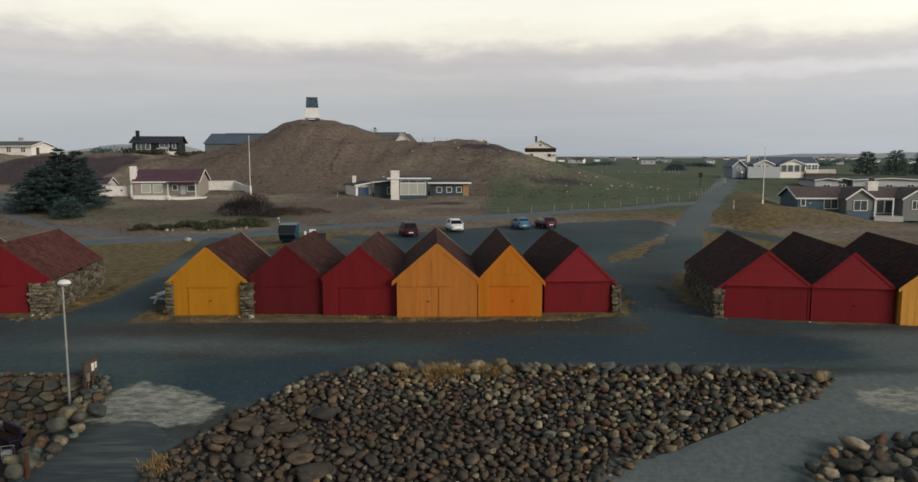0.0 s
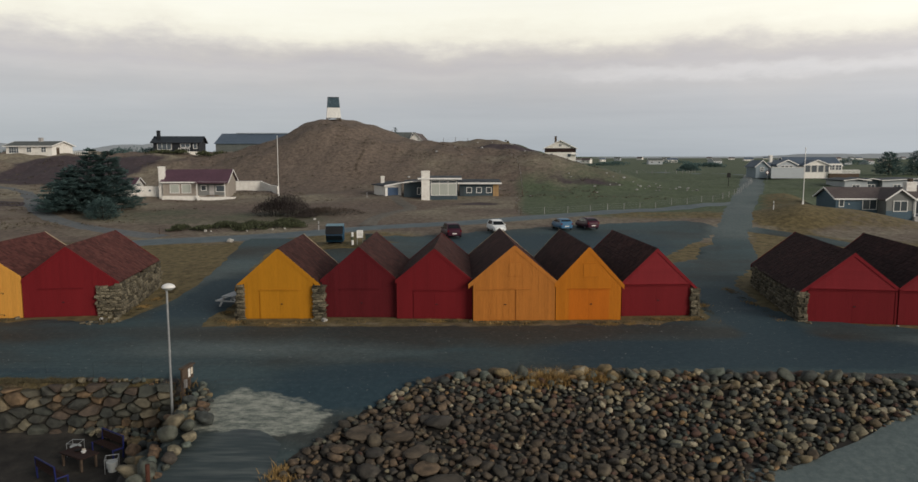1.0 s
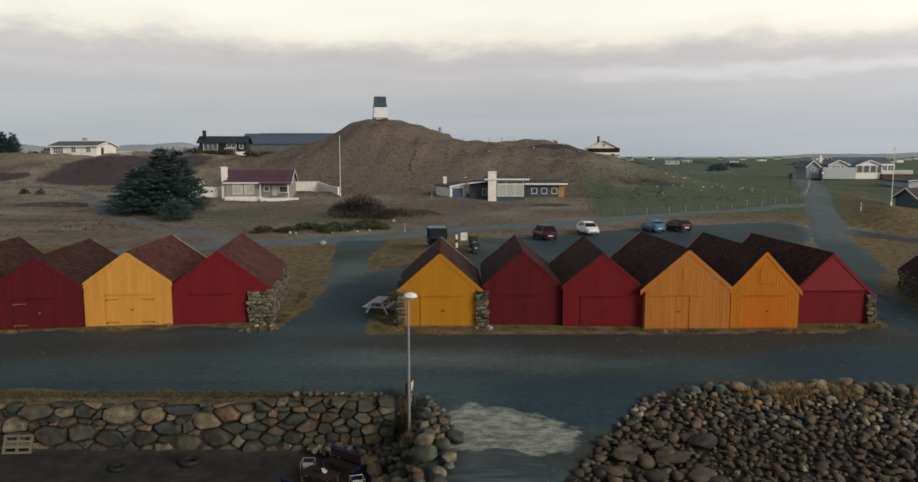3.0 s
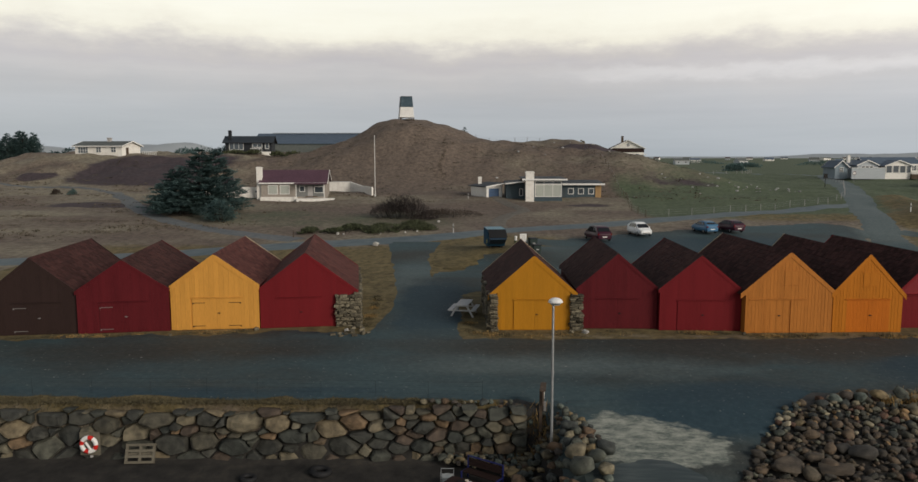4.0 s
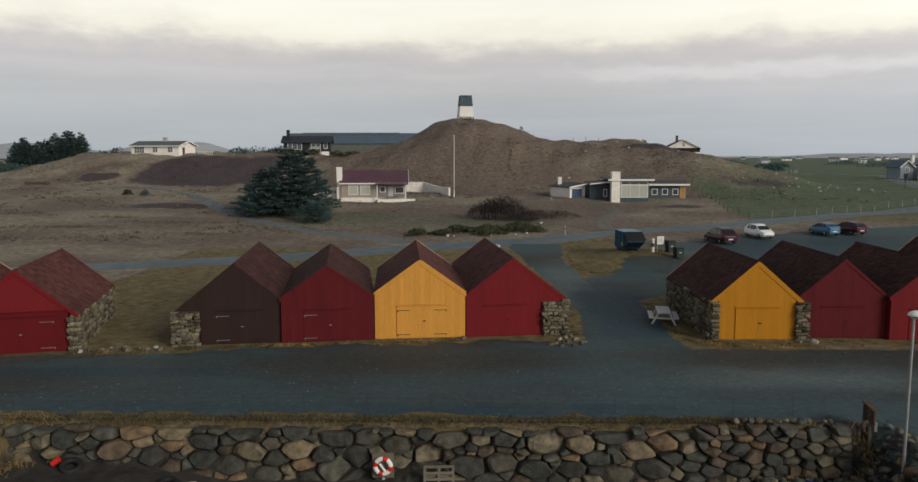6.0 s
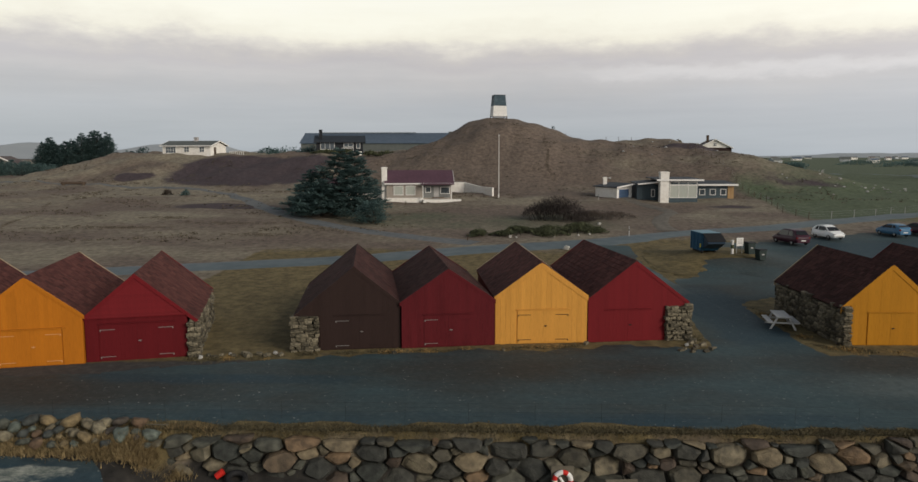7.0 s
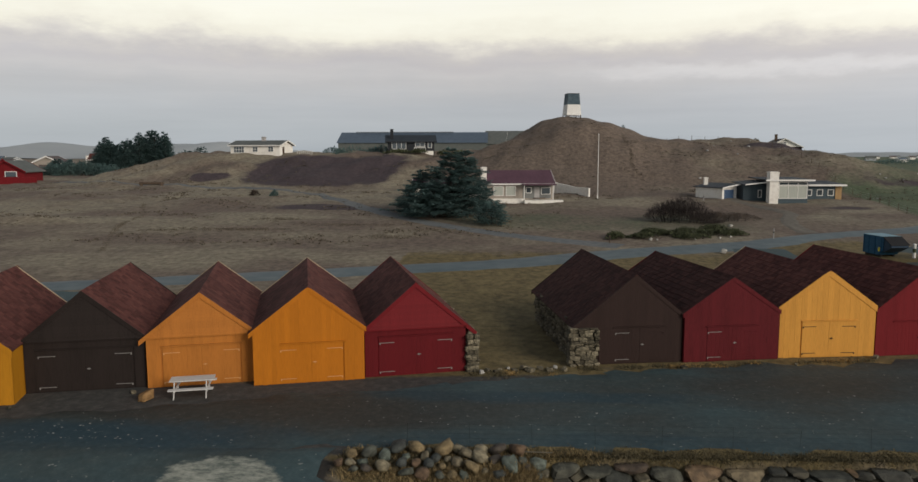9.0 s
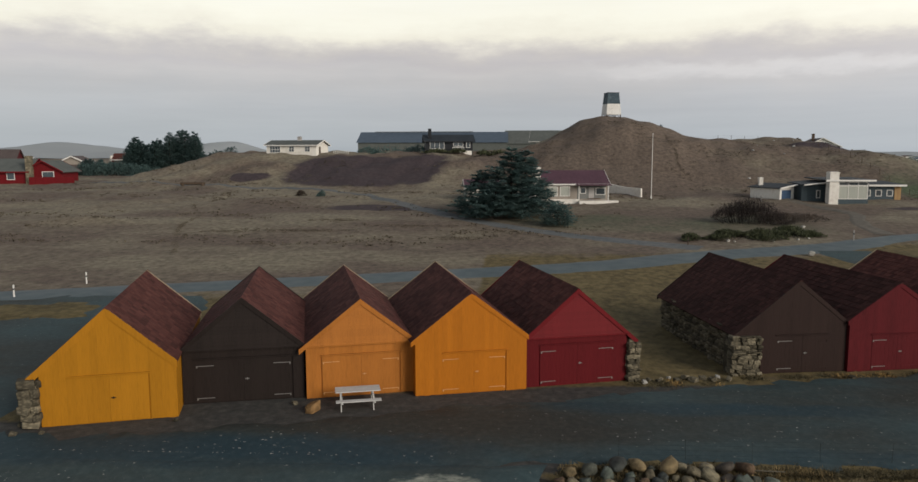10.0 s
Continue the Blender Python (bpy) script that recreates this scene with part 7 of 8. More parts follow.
sp = thing("road_sign", pose(47.7, 145.6, zat(47.7, 145.6), 0, 0, 0), "square dark road sign seen from behind on a post", "sign")
part("post", rod(bmesh.new(), (0, 0, -0.2), (0, 0, 2.6), 0.05), M["iron_dark"], sp)
part("plate", boxed(-0.36, 0.36, -0.08, -0.04, 1.7, 2.6), M["iron_dark"], sp)
sp = thing("speed_sign", pose(63.5, 165.5, zat(63.5, 165.5)), "round white speed sign with red rim", "sign")
part("post", rod(bmesh.new(), (0, 0, -0.2), (0, 0, 2.2), 0.04), M["steel"], sp)
part("disc", rod(bmesh.new(), (0, -0.03, 1.85), (0, -0.07, 1.85), 0.38, 0.38, 20), M["white_trim"], sp)
part("rim", ring(bmesh.new(), (0, -0.075, 1.85), 0.34, 0.05, "y", 20, 6), M["lamp_red"], sp)

lp = thing("quay_lamp", pose(-17.35, 31.7, -0.95), "grey steel quay lamp with pale domed head", "street lamp")
part("pole", rod(bmesh.new(), (0, 0, -0.2), (0, 0, 5.85), 0.06, 0.045, 12), M["steel"], lp)
part("collar", rod(bmesh.new(), (0, 0, 3.1), (0, 0, 3.2), 0.066, 0.066, 12), M["steel"], lp)
bm = bmesh.new()
bmesh.ops.create_uvsphere(bm, u_segments=18, v_segments=10, radius=0.29)
for v in bm.verts:
    v.co.z = v.co.z * 0.62 if v.co.z > 0 else v.co.z * 0.16
bmesh.ops.scale(bm, vec=(1.0, 0.82, 1.0), verts=list(bm.verts))
bmesh.ops.translate(bm, vec=(0.08, 0, 5.92), verts=list(bm.verts))
part("head", bm, M["white_trim"], lp, "pale domed lamp head", smooth=True)
part("lens", rod(bmesh.new(), (0.08, 0, 5.82), (0.08, 0, 5.87), 0.17, 0.21, 16), M["pane_pale"], lp)

nb = thing("notice_board", pose(-17.55, 33.9, -0.55, 0, 0, 82), "dark wooden notice board with pinned sheets on a post", "notice board")
for x in (-0.30, 0.30):
    part("post", boxed(x - 0.05, x + 0.05, -0.06, 0.06, -0.4, 1.45), M["old_wood"], nb)
part("board", boxed(-0.48, 0.48, -0.12, -0.06, 0.80, 1.42), M["old_wood"], nb)
part("rail", boxed(-0.54, 0.54, -0.20, 0.04, 1.42, 1.48), M["old_wood"], nb)
part("sheet", boxed(0.02, 0.20, -0.128, -0.12, 0.92, 1.30), M["white_trim"], nb)
part("sheet", boxed(0.26, 0.42, -0.128, -0.12, 1.0, 1.30), M["cream"], nb)
part("box", boxed(-0.42, -0.26, -0.22, -0.12, 0.55, 0.92), M["iron_light"], nb)


# picnic tables
def picnic_table(x, y, turn, label, size=1.0):
    e = thing("picnic_table", pose(x, y, zat(x, y), 0, 0, turn) @ Matrix.Scale(size, 4), label, "picnic table", "picnic tables")
    for k in range(5):
        part("board", boxed(-0.95, 0.95, -0.37 + k * 0.15, -0.37 + k * 0.15 + 0.14, 0.71, 0.75), M["pale_wood"], e)
    for s in (-1, 1):
        for k in range(2):
            y0 = s * 0.68 + (k - 1) * 0.14
            part("seat_board", boxed(-0.95, 0.95, y0, y0 + 0.13, 0.42, 0.46), M["pale_wood"], e)
        bx = s * 0.68
        part("cross_rail", boxed(bx - 0.03, bx + 0.03, -0.80, 0.80, 0.34, 0.42), M["pale_wood"], e)
        for q in (-1, 1):
            part("leg", prism(bmesh.new(), [(q * 0.22, 0.70), (q * 0.34, 0.70), (q * 0.72, 0.0), (q * 0.60, 0.0)], "x", bx - 0.07, bx - 0.03), M["pale_wood"], e)
    return e


picnic_table(-20.9, 52.2, 80, "pale weathered picnic table on the grass verge", 1.12)
picnic_table(-67.25, 40.6, 14, "pale weathered picnic table on the asphalt quay")


# beach furniture and gear below the quay wall
def tyre(x, y, R, label, tilt=0.0):
    e = tagged(part("old_tyre", ring(bmesh.new(), (0, 0, 0), R, R * 0.36, "z", 24, 10), M["rubber"], smooth=True), label, "tyre", "old tyres on the beach")
    e.matrix_basis = pose(x, y, zat(x, y) + R * 0.3, tilt, 6, 20)


tyre(-29.4, 31.7, 0.26, "old black tyre lying on dark beach")
tyre(-26.6, 32.2, 0.34, "old black tyre with rim lying on dark beach")
tyre(-44.6, 32.3, 0.30, "old black tyre lying below the wall", 8)
tyre(-48.75, 33.05, 0.32, "old black tyre lying below the wall", 22)
pl = thing("pallet", pose(-34.3, 33.15, -2.15, -68, 0, 4), "weathered wooden pallet leaning on the wall", "pallet")
M["pallet_wood"] = material("pallet_wood", [(0.085, 0.075, 0.055), (0.185, 0.165, 0.125)], scale=5, rough=0.85, bump=0.1, stretch=(1, 8, 8))
for k in range(4):
    part("slat", boxed(-0.6, 0.6, k * 0.233, k * 0.233 + 0.10, 0.10, 0.125), M["pallet_wood"], pl)
for k in range(3):
    part("slat", boxed(-0.6, 0.6, 0.0 + k * 0.35, 0.10 + k * 0.35, -0.02, 0.0), M["pallet_wood"], pl)
for x in (-0.55, 0.0, 0.55):
    part("bearer", boxed(x - 0.05, x + 0.05, 0.0, 0.8, 0.0, 0.10), M["pallet_wood"], pl)
pl.matrix_basis = pose(-34.3, 32.95, -2.15, 66, 0, 4)
RED = material("lifebuoy_red", [(0.50, 0.018, 0.014), (0.62, 0.03, 0.02)], rough=0.5, bump=0.02)
lb = thing("lifebuoy_station", pose(-36.5, 33.25, -1.92), "red and white lifebuoy on a wooden backboard", "lifebuoy")
part("backboard", boxed(-0.42, 0.42, 0.0, 0.05, 0.0, 1.0), M["pallet_wood"], lb)
for k in range(8):
    bm = bmesh.new()
    n = 6
    prev = None
    for i in range(n + 1):
        a = 2 * math.pi * ((k // 2) / 4 + (0.155 + 0.095 * i / n if k % 2 else 0.155 * i / n))
        cur = [bm.verts.new(((0.30 + 0.095 * math.cos(q)) * math.cos(a), -0.09 + 0.095 * math.sin(q), 0.50 + (0.30 + 0.095 * math.cos(q)) * math.sin(a))) for q in np.linspace(0, 2 * math.pi, 9)[:-1]]
        if prev:
            for j in range(8):
                bm.faces.new((prev[j], prev[(j + 1) % 8], cur[(j + 1) % 8], cur[j]))
        prev = cur
    bmesh.ops.recalc_face_normals(bm, faces=list(bm.faces))
    part("ring_segment", bm, RED if k % 2 else M["white_trim"], lb, smooth=True)
part("rope", rod(bmesh.new(), (-0.12, -0.13, 0.62), (0.10, -0.15, 0.30), 0.05, 0.05, 8), M["white_trim"], lb)
part("post", boxed(-0.05, 0.05, 0.05, 0.13, -0.12, 0.95), M["grey_wood"], lb)
DBLUE = material("blue_tube_paint", [(0.010, 0.014, 0.07), (0.02, 0.025, 0.13)], rough=0.45, bump=0.02)
def park_bench(x, y, turn, label):
    e = thing("bench", pose(x, y, zat(x, y), 0, 0, turn), label, "bench", "blue-framed benches")
    for k in range(3):
        part("seat_slat", boxed(-0.8, 0.8, -0.2 + k * 0.14, -0.2 + k * 0.14 + 0.12, 0.42, 0.46), M["brown"], e)
    for k in range(2):
        part("back_slat", boxed(-0.8, 0.8, 0.24, 0.28, 0.56 + k * 0.16, 0.70 + k * 0.16), M["brown"], e)
    for s in (-0.82, 0.82):
        bm = rod(bmesh.new(), (s, -0.22, 0), (s, -0.22, 0.44), 0.035)
        rod(bm, (s, 0.22, 0), (s, 0.27, 0.92), 0.035)
        rod(bm, (s, -0.25, 0.42), (s, 0.25, 0.42), 0.035)
        part("side_frame", bm, DBLUE, e, "blue steel side frame")
    part("rail", rod(bmesh.new(), (-0.84, 0.27, 0.92), (0.84, 0.27, 0.92), 0.035), DBLUE, e)
park_bench(-20.1, 31.4, -35, "brown slatted bench with blue steel frame on the beach")
park_bench(-21.25, 29.15, 143, "brown slatted bench with blue steel frame facing the table")
tb = thing("beach_table", pose(-20.8, 30.4, zat(-20.8, 30.4), 0, 0, -30), "low brown wooden table with dishes on the beach", "table")
part("tabletop", boxed(-0.75, 0.75, -0.42, 0.42, 0.56, 0.61, bevel=0.01), M["brown"], tb)
for sx in (-0.62, 0.62):
    for sy in (-0.32, 0.32):
        part("leg", boxed(sx - 0.04, sx + 0.04, sy - 0.04, sy + 0.04, 0, 0.56), M["old_wood"], tb)
top = zat(-20.8, 30.4) + 0.61
for k, (dx, dy, r, mt, lbl) in enumerate(((-0.1, 0.1, 0.13, "iron_dark", "dark bowl on the beach table"), (0.22, -0.05, 0.11, "white_trim", "pale shell dish on the beach table"), (0.12, 0.16, 0.08, "cream", "small cream dish on the beach table"))):
    ds = tagged(part("dish", rod(bmesh.new(), (0, 0, 0), (0, 0, 0.07), r * 0.6, r, 14), M[mt]), lbl, "dish", "dishes")
    ds.matrix_basis = pose(-20.8 + dx, 30.4 + dy, top)
PAIL = material("dull_white_plastic", [(0.36, 0.38, 0.37), (0.50, 0.52, 0.50)], rough=0.6, bump=0.02)
for k, (x, y) in enumerate(((-21.45, 31.35), (-19.25, 30.0))):
    bk = thing("bucket", pose(x, y, zat(x, y), 0, 0, 20 * k), "white plastic bucket in a wire stand", "bucket", "buckets on the beach")
    part("pail", rod(bmesh.new(), (0, 0, 0.0), (0, 0, 0.42), 0.17, 0.23, 14), PAIL, bk)
    for sx in (-0.25, 0.25):
        for sy in (-0.25, 0.25):
            part("leg", rod(bmesh.new(), (sx, sy, 0), (sx, sy, 0.62), 0.015, 0.015, 6), M["steel"], bk)
    for s in (-0.25, 0.25):
        part("rail", rod(bmesh.new(), (s, -0.25, 0.6), (s, 0.25, 0.6), 0.015, 0.015, 6), M["steel"], bk)
        part("rail", rod(bmesh.new(), (-0.25, s, 0.6), (0.25, s, 0.6), 0.015, 0.015, 6), M["steel"], bk)
fb = tagged(part("red_float", rod(bmesh.new(), (-0.16, 0, 0), (0.16, 0, 0.05), 0.12, 0.14, 14), RED), "red plastic float lodged against the stone wall", "float")
fb.matrix_basis = pose(-49.45, 33.25, -1.40, 0, -25, 15)
fbx = tagged(part("fish_box", boxed(-0.3, 0.3, -0.2, 0.2, 0, 0.18, bevel=0.02), M["grey_wood"]), "grey plastic fish box on the beach", "box")
fbx.matrix_basis = pose(-43.9, 32.4, zat(-43.9, 32.4), 0, 0, 15)
rp = tagged(part("mooring_post", rod(bmesh.new(), (0, 0, -0.3), (0, 0, 1.0), 0.09, 0.08, 10), material("rusty_iron", [(0.045, 0.018, 0.012), (0.095, 0.036, 0.022)], rough=0.9, bump=0.2)), "rusty red mooring post by the slipway", "post")
rp.matrix_basis = pose(-16.15, 26.3, zat(-16.15, 26.3))
st = tagged(part("driftwood", rod(bmesh.new(), (0, 0, 0), (1.5, 0.3, 0.12), 0.03, 0.018, 8), M["pallet_wood"]), "grey driftwood branch leaning on the stones", "driftwood")
st.matrix_basis = pose(-53.2, 34.4, 0.12, 0, 0, -25)
lg = thing("field_bench", pose(-119.5, 149.5, zat(-119.5, 149.5), 0, 0, 5), "low dark log bench in the field", "bench")
part("log", rod(bmesh.new(), (-2.2, 0, 0.35), (2.4, 0.1, 0.35), 0.28, 0.24, 10), M["old_wood"], lg)
for x in (-1.8, 2.0):
    part("stump", rod(bmesh.new(), (x, 0, -0.1), (x, 0, 0.6), 0.3, 0.26, 10), M["old_wood"], lg)


# fences
def wire_fence(name, pts, label, spacing, h, wires, post_r, mat, wire_r=0.006):
    e = thing(name, pose(0, 0, 0), label, "fence")
    line = smooth_line([(x, y, 0) for x, y in pts], spacing)
    tops = []
    rnd = random.Random(name + str(len(line)))
    for p in line:
        x, y = float(p[0]), float(p[1])
        z = zat(x, y)
        lx, ly = rnd.uniform(-.04, .04), rnd.uniform(-.04, .04)
        part("post", rod(bmesh.new(), (x, y, z - 0.2), (x + lx, y + ly, z + h * rnd.uniform(0.92, 1.06)), post_r, post_r * 0.9, 6), M[mat], e)
        tops.append((x, y, z))
    for k in range(wires):
        u = h * (0.95 - 0.9 * k / max(1, wires))
        bm = bmesh.new()
        for a, b2 in zip(tops[:-1], tops[1:]):
            rod(bm, (a[0], a[1], a[2] + u), (b2[0], b2[1], b2[2] + u), wire_r, wire_r, 4, False)
        part("wire", bm, M["steel"] if mat != "iron_dark" else M["iron_dark"], e)["kind"] = "stuff"
    return e


wire_fence("mesh_fence", [(-57, 35.3), (-45, 35.3), (-30, 35.3), (-20, 34.9)], "low thin wire fence along the quay edge", 2.4, 0.8, 4, 0.005, "iron_dark", 0.002)
wire_fence("field_fence", [(3.6, 104.2), (14, 107.5), (25, 113.4), (36, 120), (42, 127), (50, 143), (58, 160), (64, 180)], "grey timber post and wire field fence", 3.0, 1.0, 3, 0.034, "grey_wood")
wire_fence("hill_fence", [(3.6, 104.2), (3.4, 112), (6.0, 130), (6.5, 150), (4.0, 163)], "old post and wire fence running up the slope", 3.2, 1.05, 3, 0.05, "old_wood")
wire_fence("pasture_fence", [(20, 235), (45, 232), (65, 240), (78, 262)], "far pasture fence of pale posts", 5.0, 1.2, 2, 0.07, "grey_wood")
wire_fence("ridge_fence", [(-22, 186), (-12, 186), (0, 186)], "thin fence on the ridge", 3.0, 1.1, 2, 0.05, "old_wood")


# ---- boulders ----
def boulder_material(name, palette, rough=0.8):
    """Shore stones: every stone takes one of the colours, with mottling and pits."""
    m = bpy.data.materials.new(name)
    m.use_nodes = True
    nt = m.node_tree
    N, L = nt.nodes.new, nt.links.new
    bsdf = nt.nodes["Principled BSDF"]
    info, geo, add, fr = N("ShaderNodeObjectInfo"), N("ShaderNodeNewGeometry"), N("ShaderNodeMath"), N("ShaderNodeMath")
    add.operation, fr.operation = "ADD", "FRACT"
    L(info.outputs["Random"], add.inputs[0]); L(geo.outputs["Random Per Island"], add.inputs[1]); L(add.outputs[0], fr.inputs[0])
    ramp = N("ShaderNodeValToRGB")
    ramp.color_ramp.interpolation = "CONSTANT"
    el = ramp.color_ramp.elements
    while len(el) < len(palette):
        el.new(0.5)
    for k, (e, c) in enumerate(zip(el, palette)):
        e.position, e.color = k / len(palette), (*c, 1)
    L(fr.outputs[0], ramp.inputs[0])
    co, n1, n2 = N("ShaderNodeTexCoord"), N("ShaderNodeTexNoise"), N("ShaderNodeTexNoise")
    n1.inputs["Scale"].default_value, n1.inputs["Detail"].default_value = 3.0, 8
    n2.inputs["Scale"].default_value, n2.inputs["Detail"].default_value = 16.0, 6
    shift, apart = N("ShaderNodeVectorMath"), N("ShaderNodeMath")
    apart.operation = "MULTIPLY"
    apart.inputs[1].default_value = 70.0
    L(fr.outputs[0], apart.inputs[0])
    L(co.outputs["Object"], shift.inputs[0]); L(apart.outputs[0], shift.inputs[1])
    L(shift.outputs[0], n1.inputs["Vector"]); L(shift.outputs[0], n2.inputs["Vector"])
    v = N("ShaderNodeMapRange")
    v.inputs["From Min"].default_value, v.inputs["From Max"].default_value, v.inputs["To Min"].default_value, v.inputs["To Max"].default_value = 0.32, 0.68, 0.5, 1.5
    L(n1.outputs["Fac"], v.inputs["Value"])
    hs = N("ShaderNodeHueSaturation")
    L(ramp.outputs[0], hs.inputs["Color"]); L(v.outputs[0], hs.inputs["Value"])
    L(hs.outputs[0], bsdf.inputs["Base Color"])
    bsdf.inputs["Roughness"].default_value = rough
    bp = N("ShaderNodeBump")
    bp.inputs["Strength"].default_value, bp.inputs["Distance"].default_value = 0.8, 0.05
    L(n2.outputs["Fac"], bp.inputs["Height"]); L(bp.outputs[0], bsdf.inputs["Normal"])
    return m


SHORE = [(0.0374, 0.0356, 0.0266), (0.1313, 0.1011, 0.0545), (0.0491, 0.0476, 0.0351), (0.1986, 0.1720, 0.1102), (0.0897, 0.0461, 0.0272), (0.0601, 0.0664, 0.0519), (0.1903, 0.1180, 0.0537), (0.0387, 0.0426, 0.0352), (0.1238, 0.1200, 0.0836), (0.0790, 0.0580, 0.0328), (0.0281, 0.0323, 0.0288), (0.2661, 0.2310, 0.1600), (0.0848, 0.0613, 0.0365), (0.0514, 0.0484, 0.0348), (0.1494, 0.1288, 0.0832), (0.0717, 0.0372, 0.0251)]
QUAY = [(0.0346, 0.0379, 0.0314), (0.0485, 0.0479, 0.0386), (0.1222, 0.1034, 0.0664), (0.0463, 0.0487, 0.0387), (0.1504, 0.0986, 0.0540), (0.0665, 0.0477, 0.0335), (0.1299, 0.1153, 0.0781), (0.0370, 0.0380, 0.0315), (0.0670, 0.0668, 0.0503), (0.1557, 0.1230, 0.0741), (0.0428, 0.0422, 0.0334), (0.0618, 0.0557, 0.0384), (0.0816, 0.0587, 0.0358)]
WARM = [(0.1462, 0.1235, 0.0782), (0.0731, 0.0779, 0.0607), (0.1978, 0.171, 0.1104), (0.0473, 0.0532, 0.0478), (0.1118, 0.0712, 0.0414), (0.0946, 0.1121, 0.092), (0.172, 0.1283, 0.0644), (0.0602, 0.0494, 0.0386)]
M["shore_stone"] = boulder_material("shore_stones", SHORE)
M["warm_stone"] = boulder_material("warm_shore_stones", WARM)
M["quay_stone"] = boulder_material("quay_boulders", QUAY)


def round_arrays(seed, flat=0.75):
    """Vertices and faces of one rounded shore stone of about unit size."""
    rnd = random.Random(seed)
    bm = bmesh.new()
    bmesh.ops.create_icosphere(bm, subdivisions=2, radius=0.5)
    off, p = Vector((rnd.uniform(0, 50), rnd.uniform(0, 50), rnd.uniform(0, 50))), rnd.uniform(2.1, 4.2)
    cuts = [(Vector((rnd.gauss(0, 1), rnd.gauss(0, 1), rnd.gauss(0, 1))).normalized(), rnd.uniform(0.29, 0.42)) for _ in range(7)]
    for v in bm.verts:
        n = v.co.normalized()
        q = noise.noise(n * 1.4 + off) * 0.36 + noise.noise(n * 3.1 + off) * 0.14
        n = n / (abs(n.x) ** p + abs(n.y) ** p + abs(n.z) ** p) ** (1 / p)
        v.co = n * 0.47 * (1 + q)
        for d, far in cuts:
            over = v.co.dot(d) - far
            if over > 0:
                v.co -= d * over * 0.92
        v.co.z *= flat
    vs = np.array([v.co[:] for v in bm.verts])
    fs = np.array([[v.index for v in f.verts] for f in bm.faces])
    bm.free()
    return vs, fs


def angular_mesh(seed, mat):
    """A quarried boulder: a crooked block with broken corners and worn edges."""
    rnd = random.Random(seed)
    bm = bmesh.new()
    for sx in (-1, 1):
        for sy in (-1, 1):
            for sz in (-1, 1):
                k = rnd.uniform(0.72, 1.06)
                bm.verts.new(Vector((sx * rnd.uniform(0.36, 0.52), sy * 0.45, sz * rnd.uniform(0.36, 0.52))) * k)
    for _ in range(4):
        d = Vector((rnd.gauss(0, 1), rnd.gauss(0, 1), rnd.gauss(0, 1))).normalized()
        bm.verts.new(Vector((d.x * 0.60, d.y * 0.5, d.z * 0.58)))
    hull = bmesh.ops.convex_hull(bm, input=list(bm.verts))
    bmesh.ops.delete(bm, geom=[v for v in bm.verts if not v.link_faces], context="VERTS")
    bmesh.ops.dissolve_limit(bm, angle_limit=0.35, verts=list(bm.verts), edges=list(bm.edges))
    bmesh.ops.bevel(bm, geom=list(bm.edges), offset=0.085, segments=2, affect="EDGES", profile=0.5)
    bmesh.ops.triangulate(bm, faces=list(bm.faces))
    bmesh.ops.subdivide_edges(bm, edges=[e for e in bm.edges if e.calc_length() > 0.22], cuts=1)
    off = Vector((rnd.uniform(0, 50), rnd.uniform(0, 50), rnd.uniform(0, 50)))
    for v in bm.verts:
        v.co *= 1 + 0.13 * noise.noise(v.co * 3.2 + off)
    for f in bm.faces:
        f.smooth = True
    me = bpy.data.meshes.new("boulder")
    bm.to_mesh(me)
    bm.free()
    me.materials.append(mat)
    return me


ROUND = [round_arrays(k, 0.62 + 0.04 * k) for k in range(8)]
ROUND_ME = []
for vs, fs in ROUND:
    me = bpy.data.meshes.new("stone")
    me.from_pydata(vs.tolist(), [], fs.tolist())
    me.polygons.foreach_set("use_smooth", [True] * len(me.polygons))
    me.materials.append(M["shore_stone"])
    ROUND_ME.append(me)
ROUND_WARM = [me.copy() for me in ROUND_ME]
for me in ROUND_WARM:
    me.materials[0] = M["warm_stone"]
BROWN = [(0.0626, 0.0469, 0.0311), (0.0858, 0.0605, 0.0384), (0.0475, 0.0394, 0.0290), (0.1041, 0.0728, 0.0452), (0.0694, 0.0534, 0.0367), (0.0431, 0.0377, 0.0303), (0.0876, 0.0707, 0.0474), (0.0542, 0.0480, 0.0361)]
M["brown_stone"] = boulder_material("brown_shore_stones", BROWN)
ROUND_BROWN = [me.copy() for me in ROUND_ME]
for me in ROUND_BROWN:
    me.materials[0] = M["brown_stone"]


def inside(x, y, poly):
    odd = False
    for (ax, ay), (bx, by) in zip(poly, poly[1:] + poly[:1]):
        if (ay > y) != (by > y) and x < (bx - ax) * (y - ay) / (by - ay) + ax:
            odd = not odd
    return odd


